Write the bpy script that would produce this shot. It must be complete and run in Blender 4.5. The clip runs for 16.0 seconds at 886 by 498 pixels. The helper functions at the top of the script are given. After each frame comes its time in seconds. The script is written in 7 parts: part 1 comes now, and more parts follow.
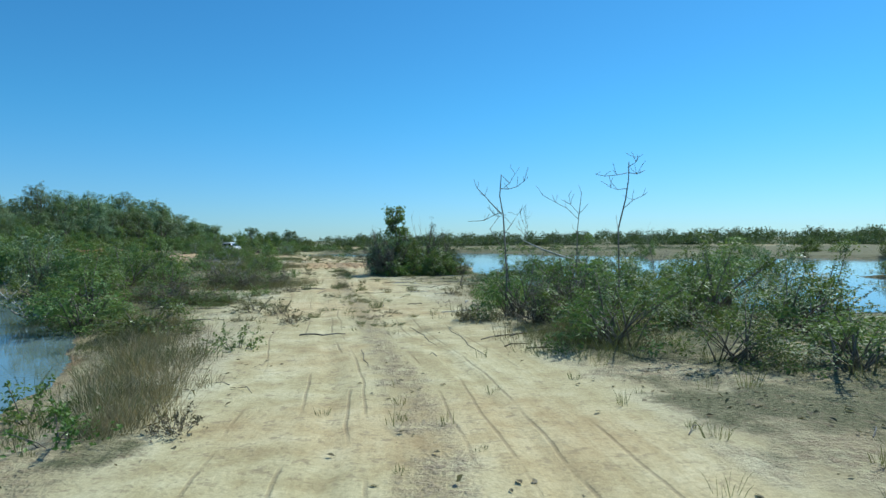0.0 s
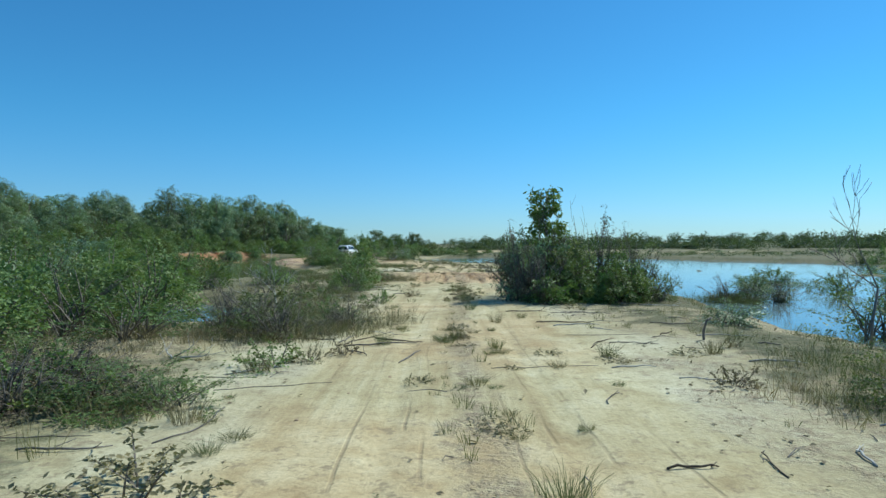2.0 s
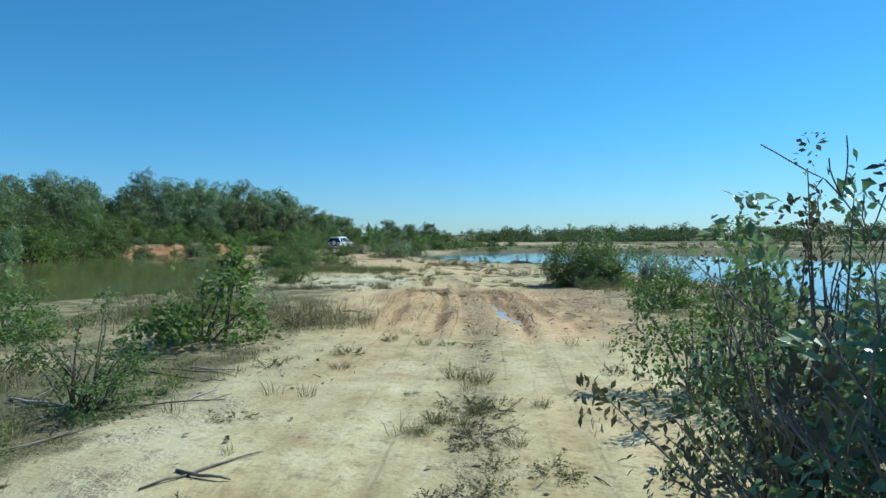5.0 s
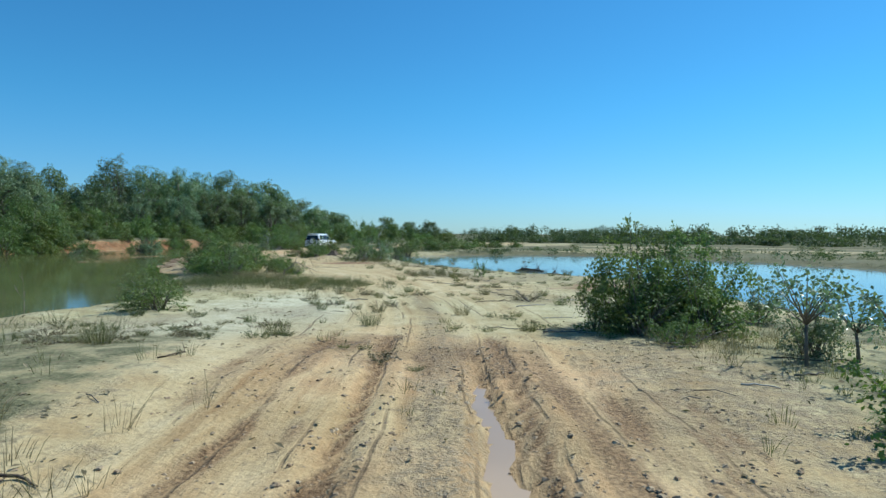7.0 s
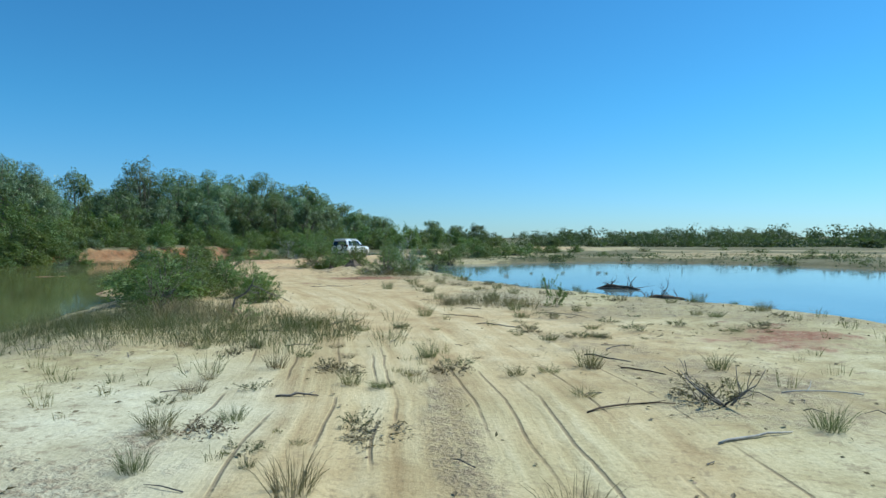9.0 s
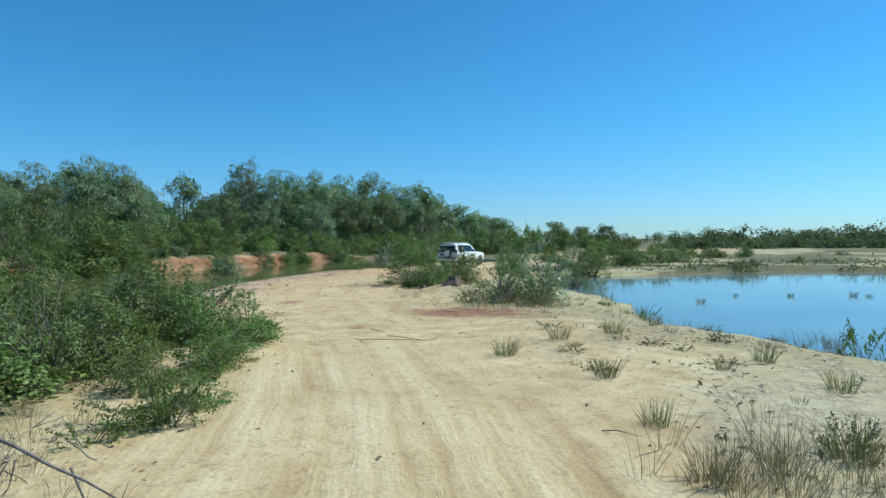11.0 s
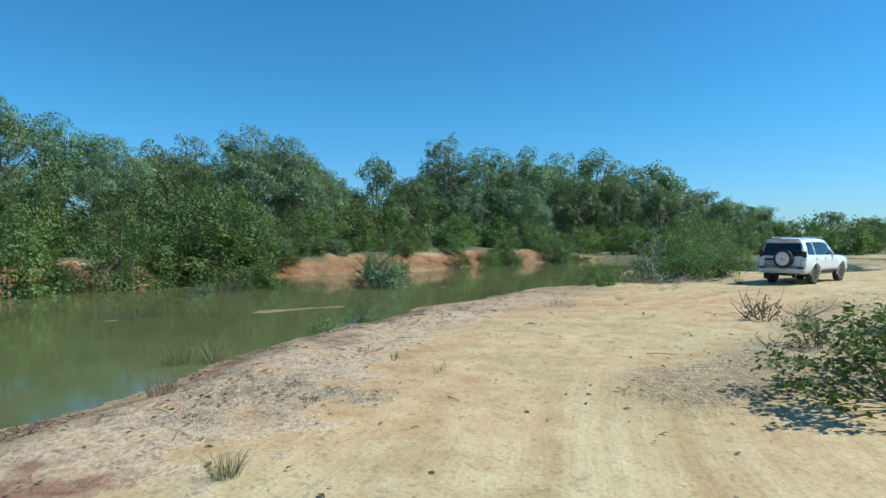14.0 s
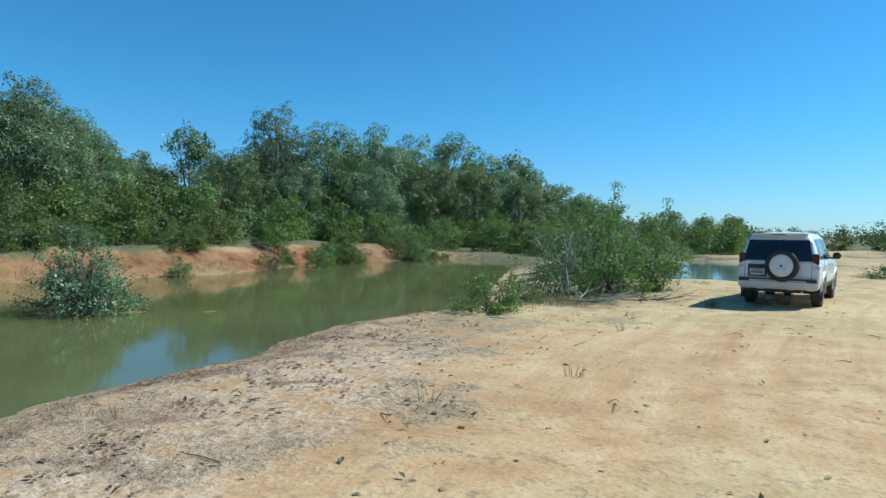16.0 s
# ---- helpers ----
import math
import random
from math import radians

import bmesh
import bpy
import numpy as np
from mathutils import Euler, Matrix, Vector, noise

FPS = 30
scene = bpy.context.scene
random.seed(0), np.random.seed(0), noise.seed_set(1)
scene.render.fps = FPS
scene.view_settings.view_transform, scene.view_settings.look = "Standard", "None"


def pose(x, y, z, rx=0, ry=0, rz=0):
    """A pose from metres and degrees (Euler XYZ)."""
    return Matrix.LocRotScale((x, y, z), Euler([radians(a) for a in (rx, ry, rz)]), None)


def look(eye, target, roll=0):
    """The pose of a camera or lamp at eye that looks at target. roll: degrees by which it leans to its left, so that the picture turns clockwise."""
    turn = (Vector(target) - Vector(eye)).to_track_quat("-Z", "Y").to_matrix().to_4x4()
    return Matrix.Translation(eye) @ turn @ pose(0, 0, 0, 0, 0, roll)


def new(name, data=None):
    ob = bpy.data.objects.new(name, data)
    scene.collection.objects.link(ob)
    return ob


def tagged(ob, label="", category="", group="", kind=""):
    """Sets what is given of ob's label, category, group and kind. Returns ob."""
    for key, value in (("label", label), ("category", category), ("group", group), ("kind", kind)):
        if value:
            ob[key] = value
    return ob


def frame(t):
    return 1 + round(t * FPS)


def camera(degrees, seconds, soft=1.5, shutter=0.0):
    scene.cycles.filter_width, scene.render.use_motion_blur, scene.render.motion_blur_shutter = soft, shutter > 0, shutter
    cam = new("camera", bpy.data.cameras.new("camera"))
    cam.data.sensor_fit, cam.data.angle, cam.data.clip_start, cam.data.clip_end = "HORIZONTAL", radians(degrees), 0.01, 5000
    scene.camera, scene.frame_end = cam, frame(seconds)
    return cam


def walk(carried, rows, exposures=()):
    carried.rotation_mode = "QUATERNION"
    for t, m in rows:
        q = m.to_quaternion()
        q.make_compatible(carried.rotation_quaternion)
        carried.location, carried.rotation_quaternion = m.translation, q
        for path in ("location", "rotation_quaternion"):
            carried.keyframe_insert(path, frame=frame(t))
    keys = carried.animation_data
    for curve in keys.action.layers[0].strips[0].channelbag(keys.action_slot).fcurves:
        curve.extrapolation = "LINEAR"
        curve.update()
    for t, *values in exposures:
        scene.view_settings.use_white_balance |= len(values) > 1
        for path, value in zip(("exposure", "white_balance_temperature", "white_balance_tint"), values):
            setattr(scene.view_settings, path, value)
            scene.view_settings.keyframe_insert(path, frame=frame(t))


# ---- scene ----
cam = camera(70.8, 16.0)
PATH = [
    (0, (0.001, -0.001, 1.651), (0.006, 1.998, 1.621), -0.6),
    (0.5, (-0.149, 2.724, 1.651), (-0.272, 4.72, 1.619), -1.0),
    (1, (-0.504, 5.494, 1.66), (-0.739, 7.48, 1.632), -0.9),
    (1.5, (-1.035, 8.348, 1.669), (-1.361, 10.321, 1.645), -0.8),
    (2, (-1.582, 11.198, 1.663), (-1.973, 13.16, 1.646), -0.6),
    (2.5, (-2.094, 14.095, 1.691), (-2.521, 16.048, 1.675), -0.6),
    (3, (-2.583, 16.996, 1.66), (-3.026, 18.947, 1.647), -0.6),
    (3.5, (-3.033, 19.93, 1.646), (-3.481, 21.879, 1.635), -0.4),
    (4, (-3.521, 22.524, 1.659), (-3.97, 24.473, 1.633), -0.7),
    (6.5, (-5.117, 34.063, 1.754), (-5.572, 36.01, 1.7), 0.2),
    (7, (-5.486, 36.447, 1.708), (-5.947, 38.393, 1.658), 0.4),
    (7.5, (-5.925, 38.704, 1.674), (-6.406, 40.644, 1.625), 0.5),
    (8, (-6.468, 40.919, 1.63), (-6.983, 42.851, 1.583), 0.3),
    (10.5, (-10.582, 53.057, 1.74), (-11.433, 54.867, 1.717), -0.7),
    (11, (-11.948, 55.658, 1.724), (-12.91, 57.411, 1.699), -0.8),
    (11.5, (-13.579, 58.298, 1.74), (-14.658, 59.982, 1.711), -0.9),
    (12, (-15.38, 60.828, 1.695), (-16.567, 62.437, 1.666), -1.1),
    (12.5, (-17.383, 63.249, 1.699), (-18.677, 64.773, 1.671), -1.1),
    (13, (-19.52, 65.515, 1.663), (-20.904, 66.959, 1.636), -1.2),
    (13.5, (-21.636, 67.524, 1.679), (-23.086, 68.902, 1.648), -0.8),
    (14, (-23.715, 69.419, 1.676), (-25.199, 70.76, 1.64), -0.4),
    (14.5, (-25.626, 71.281, 1.653), (-27.101, 72.63, 1.603), 0.0),
    (15, (-27.417, 73.279, 1.602), (-28.831, 74.693, 1.542), 0.3),
    (15.5, (-28.955, 75.387, 1.545), (-30.25, 76.909, 1.482), 0.4),
    (16, (-30.199, 77.608, 1.503), (-31.326, 79.259, 1.449), 0.6),
]
METRES = 1.15       # metres to one unit of the plan below
walk(cam, [(t, look([METRES * v for v in eye], [METRES * v for v in target], roll)) for t, eye, target, roll in PATH], [(0, -0.05, 5850, -2), (8, -0.03, 5850, -2), (13, 0.09, 5850, -2), (16, 0.09, 5850, -2)])

SUN_EL, SUN_AZ = 46.0, 46.0      # height, and degrees from +x towards +y
world = bpy.data.worlds.new("sky")
scene.world = world
world.use_nodes = True
wn = world.node_tree
wn.nodes.clear()
sky = wn.nodes.new("ShaderNodeTexSky")
sky.sky_type, sky.sun_disc = "NISHITA", False
sky.sun_elevation, sky.sun_rotation = radians(SUN_EL), radians(90 - SUN_AZ)
sky.altitude, sky.air_density, sky.dust_density, sky.ozone_density = 0, 1.0, 0.1, 1.0
back = wn.nodes.new("ShaderNodeBackground")
back.inputs[1].default_value = 0.132
wout = wn.nodes.new("ShaderNodeOutputWorld")
tint = wn.nodes.new("ShaderNodeMix")
tint.data_type, tint.blend_type = "RGBA", "MULTIPLY"
tint.inputs[0].default_value = 1.0
up = wn.nodes.new("ShaderNodeSeparateXYZ")
toward = wn.nodes.new("ShaderNodeTexCoord")
climb = wn.nodes.new("ShaderNodeValToRGB")       # the clear tropical sky: pale at the horizon, deep blue above
climb.color_ramp.interpolation = "EASE"
climb.color_ramp.elements[0].position, climb.color_ramp.elements[0].color = 0.0, (0.385, 0.60, 0.925, 1)
climb.color_ramp.elements[1].position, climb.color_ramp.elements[1].color = 0.22, (0.305, 0.69, 0.955, 1)
wn.links.new(toward.outputs["Generated"], up.inputs[0])
wn.links.new(up.outputs[2], climb.inputs[0])
wn.links.new(climb.outputs[0], tint.inputs[7])
wn.links.new(sky.outputs[0], tint.inputs[6])
wn.links.new(tint.outputs[2], back.inputs[0])
wn.links.new(back.outputs[0], wout.inputs[0])
sun = new("sun", bpy.data.lights.new("sun", "SUN"))
sun.data.energy, sun.data.angle, sun.data.color = 5.0, radians(0.55), (1.0, 0.95, 0.87)
a, e = radians(SUN_AZ), radians(SUN_EL)
sun.matrix_world = look((60 * math.cos(a) * math.cos(e), 60 * math.sin(a) * math.cos(e), 60 * math.sin(e)), (0, 0, 0))
scene.view_settings.exposure = 0.0

# ================================================================ materials
def nodes_of(name):
    m = bpy.data.materials.new(name)
    m.use_nodes = True
    nt = m.node_tree
    b = nt.nodes["Principled BSDF"]
    return m, nt, b


def nd(nt, kind, **kw):
    n = nt.nodes.new(kind)
    for k, v in kw.items():
        if k == "op":
            n.operation = v
        else:
            n.inputs[k.replace("_", " ")].default_value = v
    return n


def tex(nt, scale, detail=4.0, rough=0.55, kind="Object", stretch=(1, 1, 1)):
    co = nt.nodes.new("ShaderNodeTexCoord")
    mp = nt.nodes.new("ShaderNodeMapping")
    mp.inputs["Scale"].default_value = stretch
    n = nt.nodes.new("ShaderNodeTexNoise")
    n.inputs["Scale"].default_value, n.inputs["Detail"].default_value, n.inputs["Roughness"].default_value = scale, detail, rough
    nt.links.new(co.outputs[kind], mp.inputs[0])
    nt.links.new(mp.outputs[0], n.inputs["Vector"])
    return n.outputs["Fac"]


def ramp(nt, fac, stops):
    r = nt.nodes.new("ShaderNodeValToRGB")
    el = r.color_ramp.elements
    while len(el) < len(stops):
        el.new(0.5)
    for one, (p, c) in zip(el, stops):
        one.position, one.color = p, (*c, 1)
    nt.links.new(fac, r.inputs[0])
    return r.outputs[0]


def mixc(nt, fac, c1, c2, mode="MIX"):
    m = nt.nodes.new("ShaderNodeMix")
    m.data_type, m.blend_type = "RGBA", mode
    for sock, v in ((m.inputs[0], fac), (m.inputs[6], c1), (m.inputs[7], c2)):
        if isinstance(v, (int, float)):
            sock.default_value = v
        elif isinstance(v, tuple):
            sock.default_value = (*v, 1)
        else:
            nt.links.new(v, sock)
    return m.outputs[2]


def mth(nt, op, x, y=0.0, clamp=False):
    m = nt.nodes.new("ShaderNodeMath")
    m.operation, m.use_clamp = op, clamp
    for sock, v in ((m.inputs[0], x), (m.inputs[1], y)):
        if isinstance(v, (int, float)):
            sock.default_value = v
        else:
            nt.links.new(v, sock)
    return m.outputs[0]


def step(nt, x, lo, hi):
    m = nt.nodes.new("ShaderNodeMapRange")
    m.interpolation_type = "SMOOTHSTEP"
    m.inputs["From Min"].default_value, m.inputs["From Max"].default_value = lo, hi
    nt.links.new(x, m.inputs["Value"])
    return m.outputs[0]


def bump(nt, b, height, strength, dist):
    n = nt.nodes.new("ShaderNodeBump")
    n.inputs["Strength"].default_value, n.inputs["Distance"].default_value = strength, dist
    nt.links.new(height, n.inputs["Height"])
    nt.links.new(n.outputs[0], b.inputs["Normal"])
    return n


def attr(nt, name):
    n = nt.nodes.new("ShaderNodeAttribute")
    n.attribute_name = name
    return n.outputs["Fac"]


def leaf_mat(name, dark, mid, light, trans=0.35, rough=0.5, clump=1.1):
    """Leaves: each its own shade, clumps and plants their own cast, light that comes through the blade, a waxy sheen."""
    m, nt, b = nodes_of(name)
    geo = nt.nodes.new("ShaderNodeNewGeometry")
    info = nt.nodes.new("ShaderNodeObjectInfo")
    mean = lambda p, q, f: tuple(u * (1 - f) + v * f for u, v in zip(p, q))
    col = ramp(nt, geo.outputs["Random Per Island"], [(0.0, mean(mid, dark, 0.6)), (0.6, mid), (0.92, mean(mid, light, 0.4)), (1.0, mean(mid, light, 0.8))])
    cast = tex(nt, clump, 3, 0.6)
    col = mixc(nt, 0.85, col, ramp(nt, cast, [(0.32, (0.72, 0.78, 0.80)), (0.5, (1.0, 1.0, 1.0)), (0.68, (1.28, 1.16, 0.92))]), "MULTIPLY")
    hsv = nt.nodes.new("ShaderNodeHueSaturation")
    nt.links.new(mth(nt, "ADD", mth(nt, "MULTIPLY", info.outputs["Random"], 0.05), 0.475), hsv.inputs["Hue"])
    nt.links.new(mth(nt, "ADD", mth(nt, "MULTIPLY", info.outputs["Random"], 0.45), 0.75), hsv.inputs["Value"])
    nt.links.new(col, hsv.inputs["Color"])
    nt.links.new(hsv.outputs[0], b.inputs["Base Color"])
    b.inputs["Roughness"].default_value = rough
    b.inputs["Specular IOR Level"].default_value = 0.36
    tr = nt.nodes.new("ShaderNodeBsdfTranslucent")
    nt.links.new(mixc(nt, 0.5, hsv.outputs[0], (0.12, 0.18, 0.02)), tr.inputs["Color"])
    mx = nt.nodes.new("ShaderNodeMixShader")
    mx.inputs[0].default_value = trans
    out = nt.nodes["Material Output"]
    nt.links.new(b.outputs[0], mx.inputs[1])
    nt.links.new(tr.outputs[0], mx.inputs[2])
    nt.links.new(mx.outputs[0], out.inputs[0])
    return m


def plain(name, c1, c2, scale, rough=0.6, metal=0.0, bumpy=0.0, spec=0.5, stretch=(1, 1, 1)):
    m, nt, b = nodes_of(name)
    f = tex(nt, scale, 5.0, stretch=stretch)
    nt.links.new(ramp(nt, f, [(0.3, c1), (0.7, c2)]), b.inputs["Base Color"])
    b.inputs["Roughness"].default_value, b.inputs["Metallic"].default_value = rough, metal
    b.inputs["Specular IOR Level"].default_value = spec
    if bumpy:
        bump(nt, b, f, 0.6, bumpy)
    return m


LEAF_TREE = leaf_mat("tree_leaf", (0.085, 0.122, 0.050), (0.198, 0.284, 0.128), (0.44, 0.52, 0.26), 0.4, 0.32, 0.7)
LEAF_PALE = leaf_mat("grey_green_leaf", (0.092, 0.130, 0.064), (0.222, 0.310, 0.166), (0.46, 0.54, 0.32), 0.4, 0.32, 0.7)
LEAF_SHRUB = leaf_mat("shrub_leaf", (0.064, 0.104, 0.028), (0.180, 0.250, 0.070), (0.36, 0.43, 0.15), 0.42, 0.5)
LEAF_FINE = leaf_mat("feathery_leaf", (0.070, 0.105, 0.034), (0.145, 0.208, 0.064), (0.25, 0.31, 0.11), 0.42, 0.55)
LEAF_BRIGHT = leaf_mat("sapling_leaf", (0.066, 0.110, 0.022), (0.160, 0.235, 0.050), (0.32, 0.39, 0.11), 0.36, 0.36)
LEAF_FAR = leaf_mat("far_leaf", (0.061, 0.086, 0.046), (0.094, 0.127, 0.064), (0.138, 0.171, 0.094), 0.36, 0.7)
LEAF_BROWN = leaf_mat("withered_leaf", (0.055, 0.046, 0.034), (0.125, 0.108, 0.078), (0.23, 0.20, 0.15), 0.2, 0.7)
DRY = leaf_mat("dry_leaf", (0.125, 0.098, 0.056), (0.235, 0.19, 0.115), (0.37, 0.31, 0.20), 0.25, 0.8)
GRASS = leaf_mat("grass_blade", (0.103, 0.110, 0.039), (0.196, 0.182, 0.077), (0.391, 0.319, 0.176), 0.35, 0.6)
STRAW = leaf_mat("straw_blade", (0.163, 0.131, 0.072), (0.300, 0.237, 0.138), (0.475, 0.400, 0.240), 0.3, 0.7)
REED = leaf_mat("marsh_blade", (0.085, 0.095, 0.045), (0.16, 0.165, 0.08), (0.28, 0.26, 0.15), 0.4, 0.6)
BARK = plain("bark", (0.10, 0.085, 0.065), (0.24, 0.21, 0.17), 9.0, 0.9, bumpy=0.02, spec=0.2, stretch=(1, 1, 0.3))
DEADWOOD = plain("dead_wood", (0.10, 0.085, 0.07), (0.27, 0.245, 0.215), 12.0, 0.85, bumpy=0.01, spec=0.2, stretch=(1, 1, 0.25))
STUMPWOOD = plain("stump_wood", (0.055, 0.042, 0.03), (0.17, 0.13, 0.095), 9.0, 0.9, bumpy=0.015, spec=0.2, stretch=(1, 1, 0.3))
GREYWOOD = plain("weathered_wood", (0.32, 0.30, 0.27), (0.55, 0.53, 0.49), 14.0, 0.85, bumpy=0.006, spec=0.2)


def ground_mat():
    m, nt, b = nodes_of("sandy_ground")
    big, mid_, fine = tex(nt, 0.35, 5), tex(nt, 1.7, 6, 0.62), tex(nt, 22.0, 4, 0.6)
    grain = tex(nt, 160.0, 2, 0.6)
    # wheel streaks: noise drawn out along the track
    pos = nt.nodes.new("ShaderNodeCombineXYZ")
    nt.links.new(mth(nt, "ADD", mth(nt, "MULTIPLY", attr(nt, "across"), 2.3), mth(nt, "MULTIPLY", mid_, 0.5)), pos.inputs[0])
    nt.links.new(mth(nt, "MULTIPLY", attr(nt, "along"), 0.13), pos.inputs[1])
    sn = nt.nodes.new("ShaderNodeTexNoise")
    sn.inputs["Scale"].default_value, sn.inputs["Detail"].default_value, sn.inputs["Roughness"].default_value = 1.0, 5.0, 0.6
    nt.links.new(pos.outputs[0], sn.inputs["Vector"])
    pos2 = nt.nodes.new("ShaderNodeCombineXYZ")
    nt.links.new(mth(nt, "ADD", mth(nt, "MULTIPLY", attr(nt, "across"), 8.0), mth(nt, "MULTIPLY", mid_, 0.8)), pos2.inputs[0])
    nt.links.new(mth(nt, "MULTIPLY", attr(nt, "along"), 0.4), pos2.inputs[1])
    s2 = nt.nodes.new("ShaderNodeTexNoise")
    s2.inputs["Scale"].default_value, s2.inputs["Detail"].default_value, s2.inputs["Roughness"].default_value = 1.0, 5.0, 0.65
    nt.links.new(pos2.outputs[0], s2.inputs["Vector"])
    both = mth(nt, "ADD", mth(nt, "MULTIPLY", sn.outputs["Fac"], 0.6), mth(nt, "ADD", mth(nt, "MULTIPLY", s2.outputs["Fac"], 0.22), mth(nt, "MULTIPLY", mid_, 0.18)))
    streak = mth(nt, "ADD", mth(nt, "MULTIPLY", mth(nt, "SUBTRACT", both, 0.5), 1.75), 0.5)
    track = attr(nt, "track")
    mixed = mth(nt, "ADD", mth(nt, "MULTIPLY", streak, track), mth(nt, "MULTIPLY", mid_, mth(nt, "SUBTRACT", 1.0, track)))
    sand = ramp(nt, mixed, [(0.26, (0.29, 0.235, 0.125)), (0.43, (0.43, 0.375, 0.208)), (0.56, (0.525, 0.475, 0.285)), (0.72, (0.62, 0.575, 0.385))])
    warm = ramp(nt, mixed, [(0.24, (0.36, 0.228, 0.108)), (0.42, (0.50, 0.362, 0.192)), (0.56, (0.58, 0.448, 0.255)), (0.74, (0.65, 0.54, 0.335))])
    col = mixc(nt, attr(nt, "warm"), sand, warm)
    white = ramp(nt, mid_, [(0.3, (0.45, 0.405, 0.265)), (0.5, (0.56, 0.515, 0.355)), (0.7, (0.64, 0.60, 0.44))])
    col = mixc(nt, step(nt, mth(nt, "ADD", attr(nt, "pale"), mth(nt, "MULTIPLY", mth(nt, "SUBTRACT", big, 0.5), 1.0)), 0.15, 0.95), col, white)
    ochre = ramp(nt, mixed, [(0.24, (0.39, 0.225, 0.108)), (0.45, (0.53, 0.342, 0.180)), (0.60, (0.60, 0.422, 0.240)), (0.76, (0.65, 0.50, 0.31))])
    och = step(nt, mth(nt, "ADD", attr(nt, "ochre"), mth(nt, "MULTIPLY", mth(nt, "SUBTRACT", big, 0.5), 1.6)), 0.25, 0.8)
    col = mixc(nt, och, col, ochre)
    gravel = ramp(nt, tex(nt, 11.0, 8, 0.75), [(0.30, (0.30, 0.185, 0.115)), (0.42, (0.47, 0.325, 0.215)), (0.54, (0.59, 0.445, 0.31)), (0.72, (0.70, 0.59, 0.46))])
    grv = step(nt, mth(nt, "ADD", attr(nt, "gravel"), mth(nt, "MULTIPLY", mth(nt, "SUBTRACT", mid_, 0.5), 1.5)), 0.30, 0.72)
    col = mixc(nt, grv, col, gravel)
    litter = ramp(nt, tex(nt, 60.0, 3, 0.65), [(0.3, (0.15, 0.108, 0.066)), (0.5, (0.29, 0.225, 0.145)), (0.7, (0.46, 0.39, 0.275))])
    lit = step(nt, mth(nt, "ADD", attr(nt, "litter"), mth(nt, "MULTIPLY", mth(nt, "SUBTRACT", mid_, 0.5), 1.5)), 0.35, 0.8)
    lit = mth(nt, "MULTIPLY", lit, step(nt, mth(nt, "ADD", mth(nt, "MULTIPLY", fine, 0.5), mth(nt, "MULTIPLY", tex(nt, 7.0, 4, 0.6), 0.5)), 0.38, 0.62))
    col = mixc(nt, lit, col, litter)
    clay = ramp(nt, tex(nt, 4.5, 7, 0.7), [(0.3, (0.18, 0.080, 0.048)), (0.5, (0.29, 0.140, 0.086)), (0.72, (0.45, 0.29, 0.20))])
    cl = step(nt, mth(nt, "ADD", attr(nt, "clay"), mth(nt, "MULTIPLY", mth(nt, "SUBTRACT", mid_, 0.5), 1.3)), 0.42, 0.75)
    col = mixc(nt, mth(nt, "MULTIPLY", cl, step(nt, fine, 0.25, 0.5)), col, clay)
    orange = ramp(nt, tex(nt, 2.4, 8, 0.7), [(0.3, (0.12, 0.050, 0.023)), (0.46, (0.23, 0.098, 0.042)), (0.6, (0.315, 0.150, 0.070)), (0.76, (0.39, 0.245, 0.14))])
    col = mixc(nt, attr(nt, "bank"), col, orange)
    green = ramp(nt, fine, [(0.3, (0.085, 0.085, 0.044)), (0.55, (0.16, 0.155, 0.082)), (0.75, (0.27, 0.245, 0.145))])
    gr = step(nt, mth(nt, "ADD", attr(nt, "green"), mth(nt, "MULTIPLY", mth(nt, "SUBTRACT", mid_, 0.5), 1.5)), 0.42, 0.85)
    col = mixc(nt, gr, col, green)
    mud = ramp(nt, fine, [(0.35, (0.15, 0.086, 0.042)), (0.62, (0.36, 0.232, 0.118))])
    wet = attr(nt, "wet")
    md = step(nt, mth(nt, "ADD", wet, mth(nt, "MULTIPLY", mth(nt, "SUBTRACT", mixed, 0.5), 1.1)), 0.36, 0.72)
    col = mixc(nt, md, col, mud)
    # wheel-rut edges: thin grooves, their shadow lines painted in as dark colour
    wig = nt.nodes.new("ShaderNodeCombineXYZ")
    nt.links.new(mth(nt, "MULTIPLY", attr(nt, "along"), 0.22), wig.inputs[0])
    lines = None
    for k, o in enumerate((-2.3, -1.7, -1.12, -0.66, -0.5, 0.30, 0.62, 0.98, 1.5, 2.2)):
        wv = nt.nodes.new("ShaderNodeTexNoise")
        wv.inputs["Scale"].default_value, wv.inputs["Detail"].default_value = 1.0, 3.0
        nt.links.new(wig.outputs[0], wv.inputs["Vector"])
        sh = nt.nodes.new("ShaderNodeCombineXYZ")
        nt.links.new(mth(nt, "ADD", mth(nt, "MULTIPLY", attr(nt, "along"), 0.3), 7.3 * k), sh.inputs[0])
        br = nt.nodes.new("ShaderNodeTexNoise")
        br.inputs["Scale"].default_value, br.inputs["Detail"].default_value = 1.0, 4.0
        nt.links.new(sh.outputs[0], br.inputs["Vector"])
        off = mth(nt, "ADD", mth(nt, "MULTIPLY", mth(nt, "SUBTRACT", br.outputs["Fac"], 0.5), 0.22), mth(nt, "MULTIPLY", mth(nt, "SUBTRACT", wv.outputs["Fac"], 0.5), 0.4))
